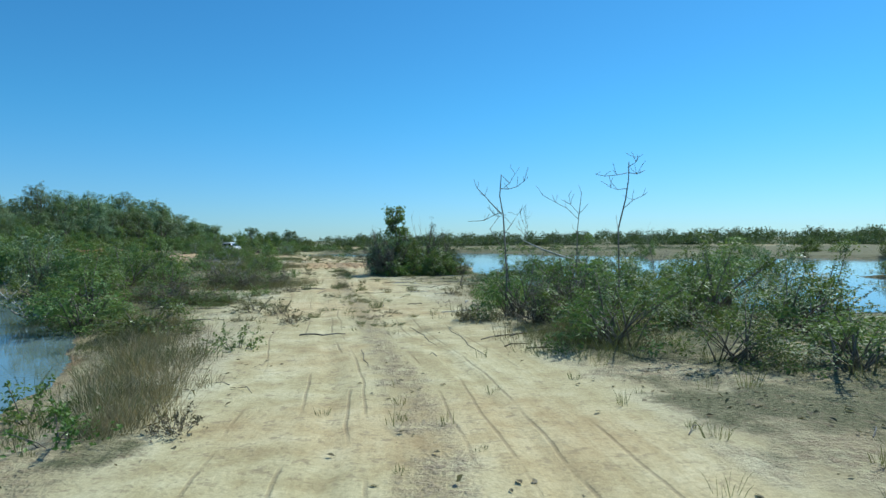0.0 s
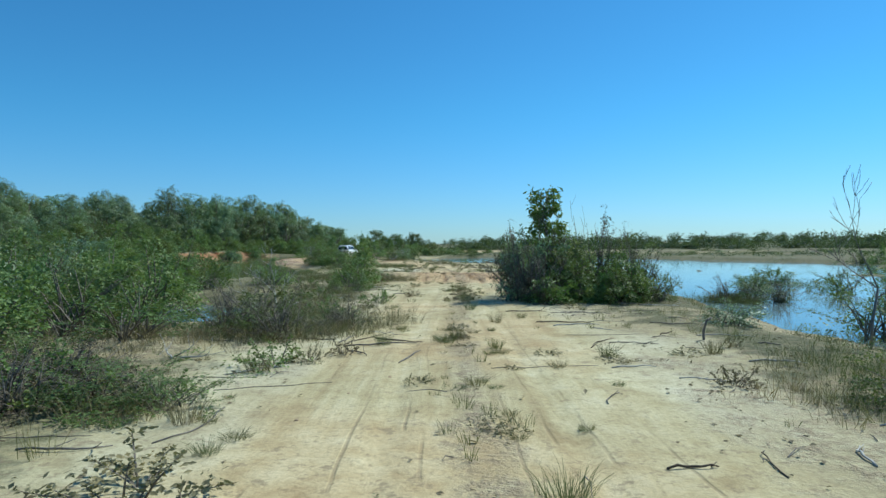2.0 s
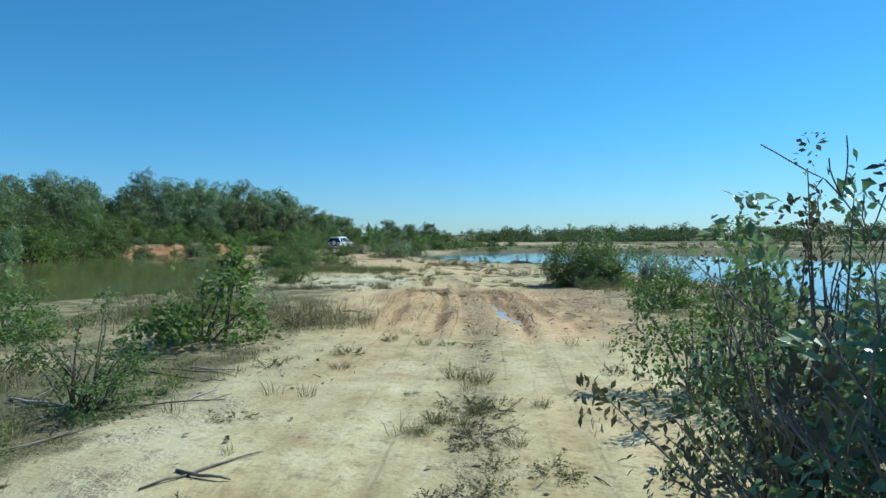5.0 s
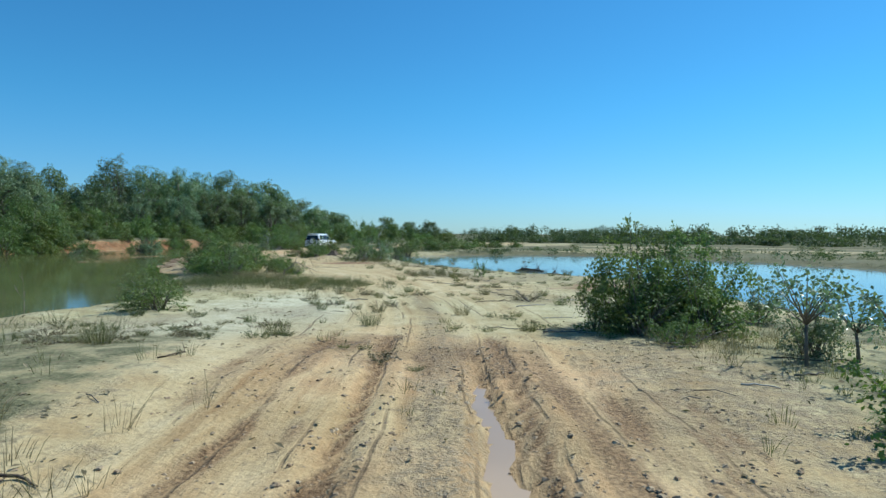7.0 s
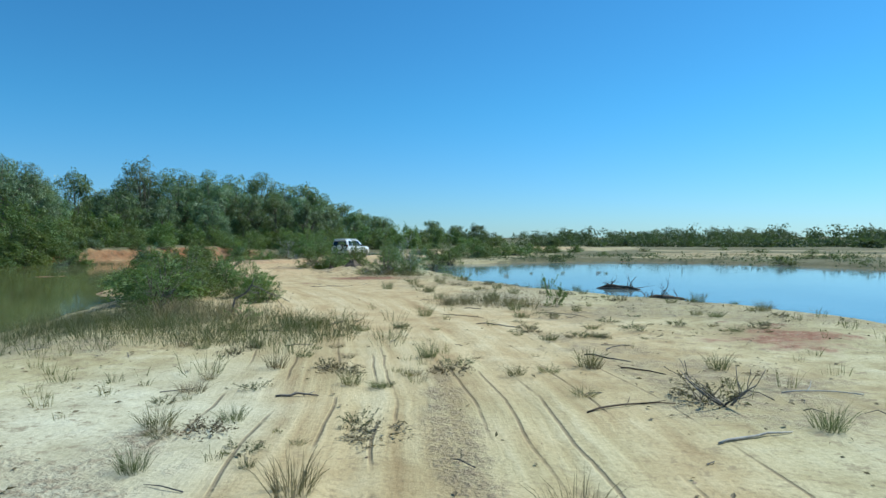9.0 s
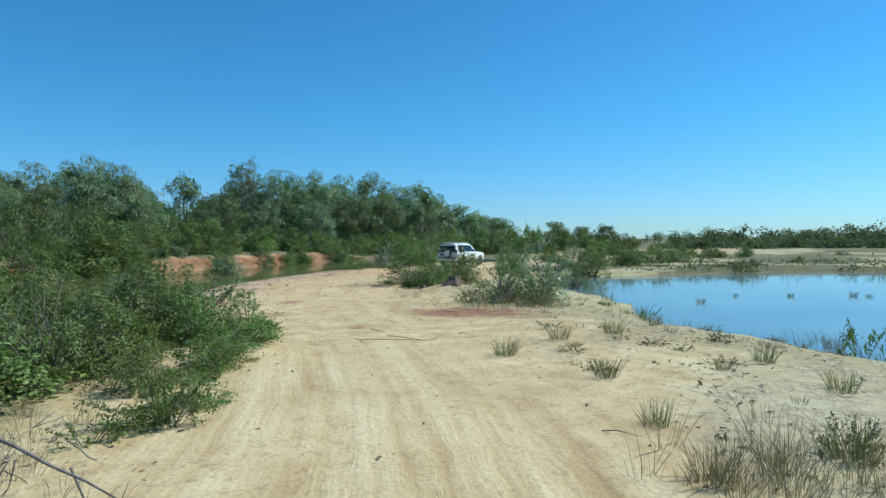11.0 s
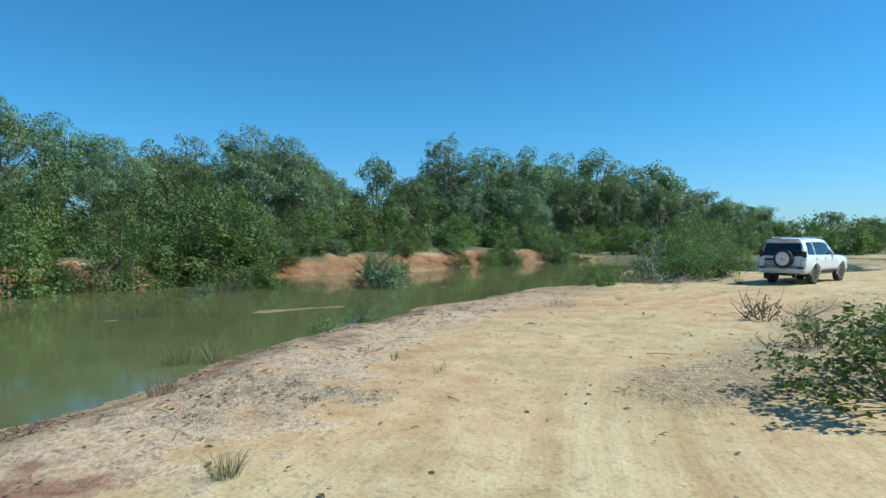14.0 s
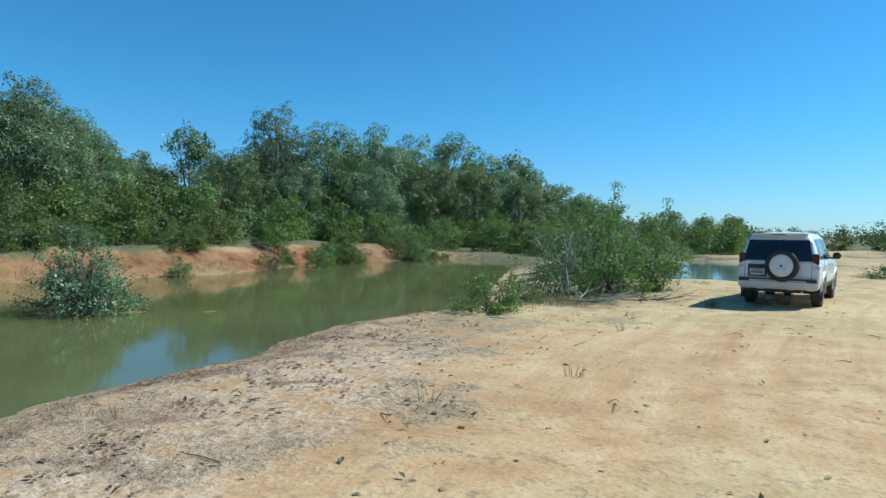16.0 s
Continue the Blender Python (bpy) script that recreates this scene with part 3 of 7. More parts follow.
def terrain(x, y):
    """Height, and how much of each surface lies there."""
    x, y = np.asarray(x, float), np.asarray(y, float)
    wob = (fnoise(x, y, 2.6) - 0.5) * 1.3
    wet_in = np.max([signed(x, y, p) for p in POOLS], axis=0) + wob
    for p, q, w in BARS:
        wet_in = np.minimum(wet_in, seg_dist(x, y, [p, q], False) - w + wob * 0.8 + (fnoise(x + 5, y, 0.7) - 0.5) * 0.9)
    isle = (fnoise(x + 40, y, 6.0) - 0.62) * 9
    wet_in = np.where((x > 6) & (y < 70) | (y > 96), np.minimum(wet_in, 0.9 - isle), wet_in)
    road = seg_dist(x, y, ROAD, False)
    h = (fnoise(x, y, 5.0) - 0.5) * 0.22 + (fnoise(x, y, 0.9) - 0.5) * 0.07
    h *= 0.25 + 0.75 * sm(road, 1.6, 4.0)
    bank = sm(-x, 49, 53) * sm(y, 62, 70) * (1 - sm(y, 108, 116))
    h = h + bank * 0.78 * sm(-wet_in, 0.2, 2.2) + bank * sm(-wet_in, 0.1, 1.0) * (0.5 * (fnoise(x, y, 3) - 0.5) + 0.3 * (fnoise(x + 7, y, 0.9) - 0.5))
    h = h + 0.28 * np.exp(-((x + 11.4) / 2.6) ** 2 - ((y - 42.5) / 3.0) ** 2) + 0.35 * np.exp(-((x + 21.8) / 1.1) ** 2 - ((y - 74.3) / 0.8) ** 2)
    h = h + 0.18 * np.exp(-((x + 19.6) / 1.0) ** 2 - ((y - 62.6) / 0.8) ** 2)
    shore = sm(-wet_in, 0.0, 1.5)
    h = np.where(wet_in > 0, WATER_Z - np.clip(wet_in * 0.3, 0, 0.7), (WATER_Z + 0.01) * (1 - shore) + h * shore)
    side = np.minimum(np.abs(road - 0.82), 9)
    rut = np.exp(-(side / 0.085) ** 2) * (road < 2)
    soft = sm(y, 36, 39) * (1 - sm(y, 45, 48.5))
    h = h - rut * (0.026 + 0.045 * soft) + np.exp(-((side - 0.24) / 0.08) ** 2) * (road < 2) * (0.008 + 0.03 * soft)
    h = h + soft * (1 - sm(road, 2.2, 3.5)) * (fnoise(x * 1.6, y, 0.42) - 0.5) * 0.085
    extra = (np.exp(-((road - 1.75) / 0.10) ** 2) + 0.8 * np.exp(-((road - 2.5) / 0.09) ** 2) + 0.6 * np.exp(-((road - 0.25) / 0.08) ** 2)) * sm(fnoise(x * 2, y * 0.4, 2.0), 0.3, 0.5)
    h = h - extra * soft * 0.05
    puddle = np.exp(-(((x + 6.3) * 0.967 + (y - 42) * 0.25 + 0.04 * np.sin(y * 3.1)) / (0.10 + 0.030 * np.clip(44.5 - y, 0, 5))) ** 4 - ((y - 41.9) / 2.5) ** 4)
    h = h - puddle * 0.19
    # --- what lies on it
    late = sm(y, 50, 58)
    pads = [(-11, 63, 3.4), (-13.5, 66.5, 3.2), (-7, 61, 3.2), (-3.6, 53, 3.0), (-17.5, 74, 3.0), (-35, 80, 2.5), (-13.5, 49.5, 4.2), (-8.5, 57, 4.5), (-18, 66, 3.6), (-28, 71, 4.2), (-31, 79, 4.6), (-32.5, 87, 3.4), (-23, 72.5, 3.4), (-1.4, 22, 2.6), (-29, 96, 4.0)]
    open_ = 1 - sm(road, 2.2, 4.2)
    for px, py, r in pads:
        open_ = np.maximum(open_, 1 - sm(np.hypot(x - px, y - py), r * 0.6, r * 1.25))
    near = 1 - sm(road, 1.2, 2.6)
    green = np.clip((1 - open_) * 0.72, 0, 1) * (1 - 0.6 * sm(fnoise(x, y, 5.0), 0.42, 0.62)) + 0.12 * sm(y, 60, 110) * (1 - open_)
    away = sm(road + 3 * (fnoise(x, y, 6.0) - 0.5), 10, 15)
    green = green * (away + (1 - away) * sm(-wet_in, 0.2, 1.6))
    green = np.maximum(green, 0.95 * away)
    bushy = (1 - sm(y, 38, 43)) * sm(road + 0.5 * (fnoise(x, y, 1.4) - 0.5) - 1.7 * (sm(y, 11, 15) - 0.6 * sm(y, 23, 27)), 1.6, 3.0)
    green = np.maximum(green, bushy * (0.30 + 0.55 * sm(fnoise(x + 31, y, 3.2), 0.42, 0.62)))
    for px, py, r in [(-11.6, 38.6, 2.4), (-13.8, 40.0, 2.0), (-9.2, 38.4, 1.4)]:
        green = np.maximum(green, 0.6 * (1 - sm(np.hypot(x - px, y - py), r * .5, r * 1.2)))
    top_ = sm(-x, 52.5, 54.5) * sm(y, 40, 50)
    green = np.maximum(green, top_)
    middle = np.exp(-(road / 0.42) ** 2) * (1 - 0.8 * late)
    litter = np.clip(0.62 * (1 - near) * sm(fnoise(x + 9, y, 2.4), 0.3, 0.62) + 0.72 * middle + 0.2 * soft * (1 - sm(road, 3, 6)), 0, 1)
    litter = np.maximum(litter, bushy * 0.8)
    litter = np.maximum(litter, 1.1 * np.exp(-((x - 1.6) / 1.3) ** 2 - ((y - 18.5) / 3.0) ** 2))
    litter = np.maximum(litter, 0.55 * sm(0.35 - np.abs(wet_in + 0.9) * 0.25, 0, 0.3))
    clay = 0.96 * np.exp(-(((x + 18.6) + (y - 68.9) * 0.2) / 2.4) ** 2 - (((y - 68.9) - (x + 18.6) * 0.18) / 1.15) ** 2)
    clay = np.maximum(clay, 1.05 * np.exp(-((x + 26.6) / 1.5) ** 2 - (((y - 67.6) + (x + 26.6) * 0.9) / 1.5) ** 2))
    for px, py, r in [(-28.6, 69.9, 1.2), (-22.7, 66.8, .8), (-5.5, 57.2, 1.8), (-19.6, 66, .6), (-24.6, 69.4, .8)]:
        clay = np.maximum(clay, 0.72 * np.exp(-(((x - px) ** 2 + (y - py) ** 2) / r ** 2)))
    flank = np.exp(-((np.minimum(wet_in + 1.1, 0) + np.maximum(wet_in + 0.7, 0)) / (0.9 + 1.6 * sm(fnoise(x, y + 9, 3.0), 0.35, 0.7))) ** 2) * (x < -25) * (x > -41) * sm(y, 63, 66) * (1 - sm(y, 87, 91))
    clay = np.maximum(clay, 0.46 * flank)
    green = green * (1 - (x > -39.5) * (x < -25) * sm(y, 62, 65) * (1 - sm(y, 88, 91)))
    litter = np.maximum(litter, 0.45 * flank)
    rim = np.exp(-((wet_in + 0.45) / 0.4) ** 2) * (x < -25) * (x > -41) * sm(y, 63, 66) * (1 - sm(y, 87, 91))
    litter = np.maximum(litter, 0.95 * np.exp(-((x + 26.6) / 1.7) ** 2 - ((y - 79.2) / 2.8) ** 2))
    litter = np.maximum(litter, 1.1 * np.exp(-((x + 26.9) / 1.1) ** 2 - ((y - 76.6) / 1.9) ** 2))
    litter, clay = np.maximum(litter, 1.3 * rim), np.maximum(clay, 0.6 * rim)
    far_sand = sm(y, 90, 100) * sm(fnoise(x * 0.25, y, 5.0), 0.52, 0.62) * (1 - sm(y, 128, 136)) * (1 - sm(-x, 30, 36))
    green = green * (1 - 0.45 * far_sand) * (1 - bank * (1 - sm(h + 0.5 * (fnoise(x + 3, y, 1.3) - 0.5), 0.55, 0.75)))
    wet = np.clip(soft * (rut * 0.60 + extra * 0.22 + 0.40 * (1 - sm(road, 1.8, 3.8)) * (0.6 + 0.8 * sm(fnoise(x * 2.4, y * .8, 2.0), .35, .65))), 0, 1)
    wet = np.maximum(wet, 0.6 * puddle)
    beside = (x + 6.3) * 0.967 + (y - 42) * 0.25
    churn = (np.exp(-((beside - 0.75) / 0.42) ** 2) + 0.7 * np.exp(-((beside + 1.35) / 0.25) ** 2) + 0.6 * np.exp(-((beside - 2.2) / 0.3) ** 2)) * sm(y, 38.5, 40.5) * (1 - sm(y, 45, 47.5))
    wet = np.maximum(wet, 0.62 * np.clip(churn, 0, 1))
    wet = np.maximum(wet, 0.52 * (1 - sm(np.abs(wet_in + 0.05), 0.05, 0.35)) * (x > -50))
    spit = np.min([seg_dist(x, y, [p, q], False) for p, q, _ in BARS], axis=0)
    spit = (1 - sm(spit, 0.5, 1.3)) * (wet_in > -1.0)
    wet = np.maximum(wet, 0.62 * spit)
    green = np.maximum(green, 0.55 * spit)
    k_, a_, s_ = along_road(x, y)
    flats = sm(-wet_in, 0.15, 0.5) * (1 - sm(-wet_in, 2.2, 4.6)) * (x < -24) * (x > -42) * sm(y, 61, 66) * (1 - sm(y, 84, 90))
    ochre = (0.75 * np.exp(-((x + 31.5) / 4.5) ** 2 - ((y - 85.5) / 4.5) ** 2) + 0.55 * np.exp(-((x + 29) / 6.0) ** 2 - ((y - 75) / 4.0) ** 2)
             + 0.65 * np.exp(-((x + 34) / 2.6) ** 2 - ((y - 82) / 3.0) ** 2) + 0.55 * soft * (1 - sm(road, 1.2, 3.8)) + 0.4 * sm(y, 93, 98) * (1 - sm(road, 2, 5)))
    ochre = ochre + 0.35 * flats
    pale = (np.exp(-((x + 12.0) / 3.0) ** 2 - ((y - 48) / 5.5) ** 2) + 0.7 * np.exp(-((x + 5.0) / 1.4) ** 2 - ((y - 51) / 2.2) ** 2) + 0.8 * np.exp(-((x + 11.2) / 2.0) ** 2 - ((y - 62) / 2.6) ** 2)
            + 0.55 * (1 - sm(y, 30, 36)) * sm(road, 1.6, 2.4) * (1 - sm(road, 3.0, 5.0))) * sm(road, 0.9, 2.2)
    masks = dict(pale=np.clip(pale, 0, 1), ochre=np.clip(ochre, 0, 1), gravel=0.62 * flats, across=a_, along=s_, line=np.maximum((1 - sm(road, 1.7, 2.3)) * (0.22 + 0.78 * (1 - late)) * (0.22 + 0.55 * soft + 0.3 * (1 - sm(y, 15, 20))), 0.9 * (1 - sm(road, 2.5, 3.3)) * sm(y, 38, 41) * (1 - sm(y, 52, 57))), track=(1 - sm(road, 1.9, 3.6)) * (0.12 + 0.6 * sm(fnoise(x, y, 3.0), 0.38, 0.66) + 0.35 * sm(y, 38, 41) * (1 - sm(y, 58, 66))), warm=np.clip(late * 0.8 * (1 - sm(road, 2.5, 7)) + soft * 0.8 * (1 - sm(road, 3, 5)) + 1.0 * sm(-x, 21, 26) * late + 0.42 * (1 - late) * (1 - sm(road, 1.4, 3.0)) * (0.5 + sm(fnoise(x, y + 3, 3.0), 0.35, 0.65)) + 0.35 * far_sand, 0, 1),
                 litter=litter, clay=clay, bank=bank * (1 - sm(h + 0.7 * (fnoise(x, y, 1.7) - 0.5), 0.66, 0.9)) * sm(h, -0.5, -0.2) * (0.75 + 0.25 * sm(fnoise(x + 2, y, 2.4), 0.28, 0.5)), green=np.clip(green, 0, 1), wet=wet)
    return h, masks, wet_in, road


def spread_axis(lo, hi, fine, mid_lo, mid_hi, far):
    a_ = list(np.arange(lo, hi, fine))
    for sgn, start, stop in ((1, hi, mid_hi), (-1, lo, mid_lo)):
        v, s = start, fine
        side_ = []
        while abs(v) < far and sgn * v < far:
            side_.append(v)
            s = 0.6 if sgn * (stop - v) > 0 else s * 1.22
            v += sgn * s
        side_.append(sgn * far)
        a_ = a_ + side_ if sgn > 0 else side_[::-1][:-1] + a_
    return np.array(sorted(set(np.round(a_, 4))))


HEIGHTS = {}


def build_ground():
    xs = spread_axis(-40, 6, 0.22, -58, 34, 3200)
    xs = np.array(sorted(set(np.round(np.concatenate([xs, np.arange(-13.05, 1.5, 0.11)]), 3))))
    xs = xs[np.concatenate([[True], np.diff(xs) > 0.03])]
    ys = spread_axis(1, 94, 0.22, -8, 128, 3200)
    X, Y = np.meshgrid(xs, ys, indexing="ij")
    X, Y = X.ravel(), Y.ravel()
    h, masks, _, _ = terrain(X, Y)
    far = np.hypot(X + 15, Y - 50)
    h = np.where(far > 240, np.minimum(h, 0.05), h)
    nx, ny = len(xs), len(ys)
    HEIGHTS.update(xs=xs, ys=ys, h=h.reshape(nx, ny))
    i, j = np.meshgrid(np.arange(nx - 1), np.arange(ny - 1), indexing="ij")
    k = (i * ny + j).ravel()
    faces = np.stack([k, k + ny, k + ny + 1, k + 1], 1)
    me = bpy.data.meshes.new("ground")
    me.vertices.add(len(X))
    me.vertices.foreach_set("co", np.stack([X, Y, h], 1).ravel())
    me.loops.add(faces.size)
    me.loops.foreach_set("vertex_index", faces.ravel())
    me.polygons.add(len(faces))
    me.polygons.foreach_set("loop_start", np.arange(0, faces.size, 4))
    me.update(calc_edges=True)
    me.polygons.foreach_set("use_smooth", np.ones(len(faces), bool))
    for name, v in masks.items():
        me.attributes.new(name, "FLOAT", "POINT").data.foreach_set("value", v.astype(np.float32))
    me.materials.append(GROUND)
    me.validate()
    return tagged(new("ground", me), "pale sandy ground with wheel tracks, litter and scrub", "ground", kind="structure")


build_ground()


def build_water(name, shape, mat, label, z=WATER_Z, grow_=2.2):
    c = np.mean(shape, axis=0)
    bm = bmesh.new()
    vs = []
    n = len(shape)
    for k, p in enumerate(shape):
        a0, b0 = np.array(shape[k - 1]), np.array(shape[(k + 1) % n])
        t = (b0 - a0) / np.linalg.norm(b0 - a0)
        out = np.array([t[1], -t[0]])
        if inside(np.array([p[0] + out[0] * 0.2]), np.array([p[1] + out[1] * 0.2]), shape)[0]:
            out = -out
        q = np.array(p) + out * grow_
        vs.append(bm.verts.new((q[0], q[1], z)))
    f = bm.faces.new(vs)
    if f.normal.z < 0:
        f.normal_flip()
    bmesh.ops.triangulate(bm, faces=[f])
    me = bpy.data.meshes.new(name)
    bm.to_mesh(me)
    bm.free()
    if me.polygons[0].normal.z < 0:
        me.flip_normals()
    me.materials.append(mat)
    return tagged(new(name, me), label, "water", kind="structure")


build_water("water_lagoon", LAGOON, WATER_BLUE, "shallow blue lagoon beside the sand track")
build_water("water_pond", POND, WATER_GREEN, "still murky green pond below the forest")
build_water("water_small_pond", SMALL_POND, WATER_BLUE, "small pool of water among the scrub")
build_water("water_start_pond", START_POND, WATER_BLUE, "grey-blue pool edged with grass")
build_water("water_back_pond", BACK_POND, WATER_BLUE, "blue water behind the bushes")
build_water("water_far_strip", FAR_STRIP, WATER_BLUE, "thin strip of far water in the marsh", grow_=1.5)
build_water("water_far_strip_2", FAR_STRIP_2, WATER_BLUE, "far band of water before the low woods", grow_=1.5)
build_water("water_puddle", [(-7.0, 44.3), (-6.75, 44.4), (-6.3, 42.8), (-5.95, 41.4), (-5.5, 39.4), (-5.9, 39.2), (-6.25, 41.0), (-6.6, 42.8)], WATER_MUD,
            "muddy puddle standing in a deep wheel rut", z=-0.125, grow_=0.3)


def ground_z(x, y):
    xs, ys, h = HEIGHTS["xs"], HEIGHTS["ys"], HEIGHTS["h"]
    i, j = int(np.searchsorted(xs, x)) - 1, int(np.searchsorted(ys, y)) - 1
    u, v = (x - xs[i]) / (xs[i + 1] - xs[i]), (y - ys[j]) / (ys[j + 1] - ys[j])
    return float((h[i, j] * (1 - u) + h[i + 1, j] * u) * (1 - v) + (h[i, j + 1] * (1 - u) + h[i + 1, j + 1] * u) * v)


# ================================================================ plants: kinds
TREES = [tree_meshes(11, 10, 4.6, 25000, 0.135, LEAF_TREE), tree_meshes(12, 10, 4.0, 25000, 0.130, LEAF_PALE), tree_meshes(13, 10, 3.4, 22000, 0.135, LEAF_TREE),
         tree_meshes(14, 10, 5.0, 26000, 0.138, LEAF_PALE), tree_meshes(15, 10, 3.0, 15000, 0.128, LEAF_PALE), tree_meshes(16, 10, 4.6, 8500, 0.25, LEAF_TREE), tree_meshes(17, 10, 4.2, 8500, 0.245, LEAF_PALE)]
BUSHES = [shrub_meshes(21, 4.0, 3.0, 5200, 0.115, LEAF_SHRUB), shrub_meshes(22, 4.4, 3.0, 5600, 0.115, LEAF_FINE, slim=0.35), shrub_meshes(23, 3.6, 3.2, 5200, 0.12, LEAF_SHRUB),
          shrub_meshes(24, 4.0, 2.8, 4600, 0.125, LEAF_PALE), shrub_meshes(25, 4.0, 3.0, 3400, 0.155, LEAF_SHRUB, 9), shrub_meshes(26, 4.0, 3.0, 3400, 0.15, LEAF_FINE, 9)]
SHRUBS = [shrub_meshes(31, 2.6, 1.8, 4300, 0.069, LEAF_SHRUB, 22, 0.3), shrub_meshes(32, 2.8, 1.7, 4100, 0.066, LEAF_SHRUB, 24, 0.35), shrub_meshes(33, 2.6, 1.8, 2600, 0.082, LEAF_PALE, 26, 0.4),
          shrub_meshes(34, 2.6, 1.6, 2400, 0.070, LEAF_FINE, 30, 0.45, slim=0.35), shrub_meshes(35, 2.4, 1.8, 3200, 0.076, LEAF_BRIGHT, 22, 0.3), shrub_meshes(36, 2.6, 1.7, 1700, 0.10, LEAF_SHRUB, 10, 0.3), shrub_meshes(37, 2.6, 1.6, 1700, 0.095, LEAF_FINE, 12, 0.4), shrub_meshes(38, 2.6, 1.8, 2600, 0.052, LEAF_BROWN, 60, 0.35, slim=0.4)]
HERBS = [shrub_meshes(41, 1.0, 0.5, 340, 0.045, LEAF_SHRUB, 10, 0.4), shrub_meshes(42, 1.1, 0.45, 280, 0.045, LEAF_BRIGHT, 10, 0.5), shrub_meshes(43, 1.0, 0.5, 360, 0.04, DRY, 14, 0.5)]


def plant(kind, meshes, names, x, y, w, h, ref, label, category, group="", turn=None, z=None):
    ob = new(kind)
    ob.empty_display_size = 0.2
    z = ground_z(x, y) - 0.03 if z is None else z
    ob.matrix_world = pose(x, y, z, 0, 0, random.uniform(0, 360) if turn is None else turn) @ Matrix.Diagonal((w / ref[0], w / ref[0], h / ref[1], 1))
    for n, me in zip(names, meshes):
        p = new(n, me)
        p.parent = ob
        tagged(p, kind="stuff")
    return tagged(ob, label, category, group)


def tree(x, y, h, k, w=1.0, label="tall dark green broadleaf tree at the forest edge"):
    h = h * (1 + 0.07 * float(sm(np.array(y), 112, 120))) - 0.2 - max(ground_z(x, y), 0)
    if x < -76.5 or y > 150 or y < 58:
        k = 5 + k % 2
    return plant("tree", TREES[k], ("trunk", "crown"), x, y, h * w, h, (10, 10), label, "tree", "trees of the forest edge")


def bush(x, y, w, h, k, label="large dense green bush before the forest", z=None):
    if y > 124 or y < 56 or x < -60.4:
        k = 4 + k % 2
    ref = [(4.0, 3.0), (4.4, 3.0), (3.6, 3.2), (4.0, 2.8), (4.0, 3.0), (4.0, 3.0)][k]
    return plant("bush", BUSHES[k], ("stem", "foliage"), x, y, w, h, ref, label, "bush", "bushes at the forest foot", z=z)


def shrub(x, y, w, h, k, label="leafy green shrub on the sand", z=None):
    ref = [(2.6, 1.8), (2.8, 1.7), (2.6, 1.8), (2.6, 1.6), (2.4, 1.8), (2.6, 1.7), (2.6, 1.6), (2.6, 1.8)][k]
    return plant("shrub", SHRUBS[k], ("stem", "foliage"), x, y, w, h, ref, label, "shrub", "shrubs beside the track", z=z)


def herb(x, y, w, h, k, label=""):
    ref = [(1.0, 0.5), (1.1, 0.45), (1.0, 0.5)][k]
    return plant("weed", HERBS[k], ("stem", "foliage"), x, y, w, h, ref, label or ("low green weed growing in the sand", "small bright green weed in the sand", "dry brown weed in the sand")[k], "weed", "weeds on the sand")


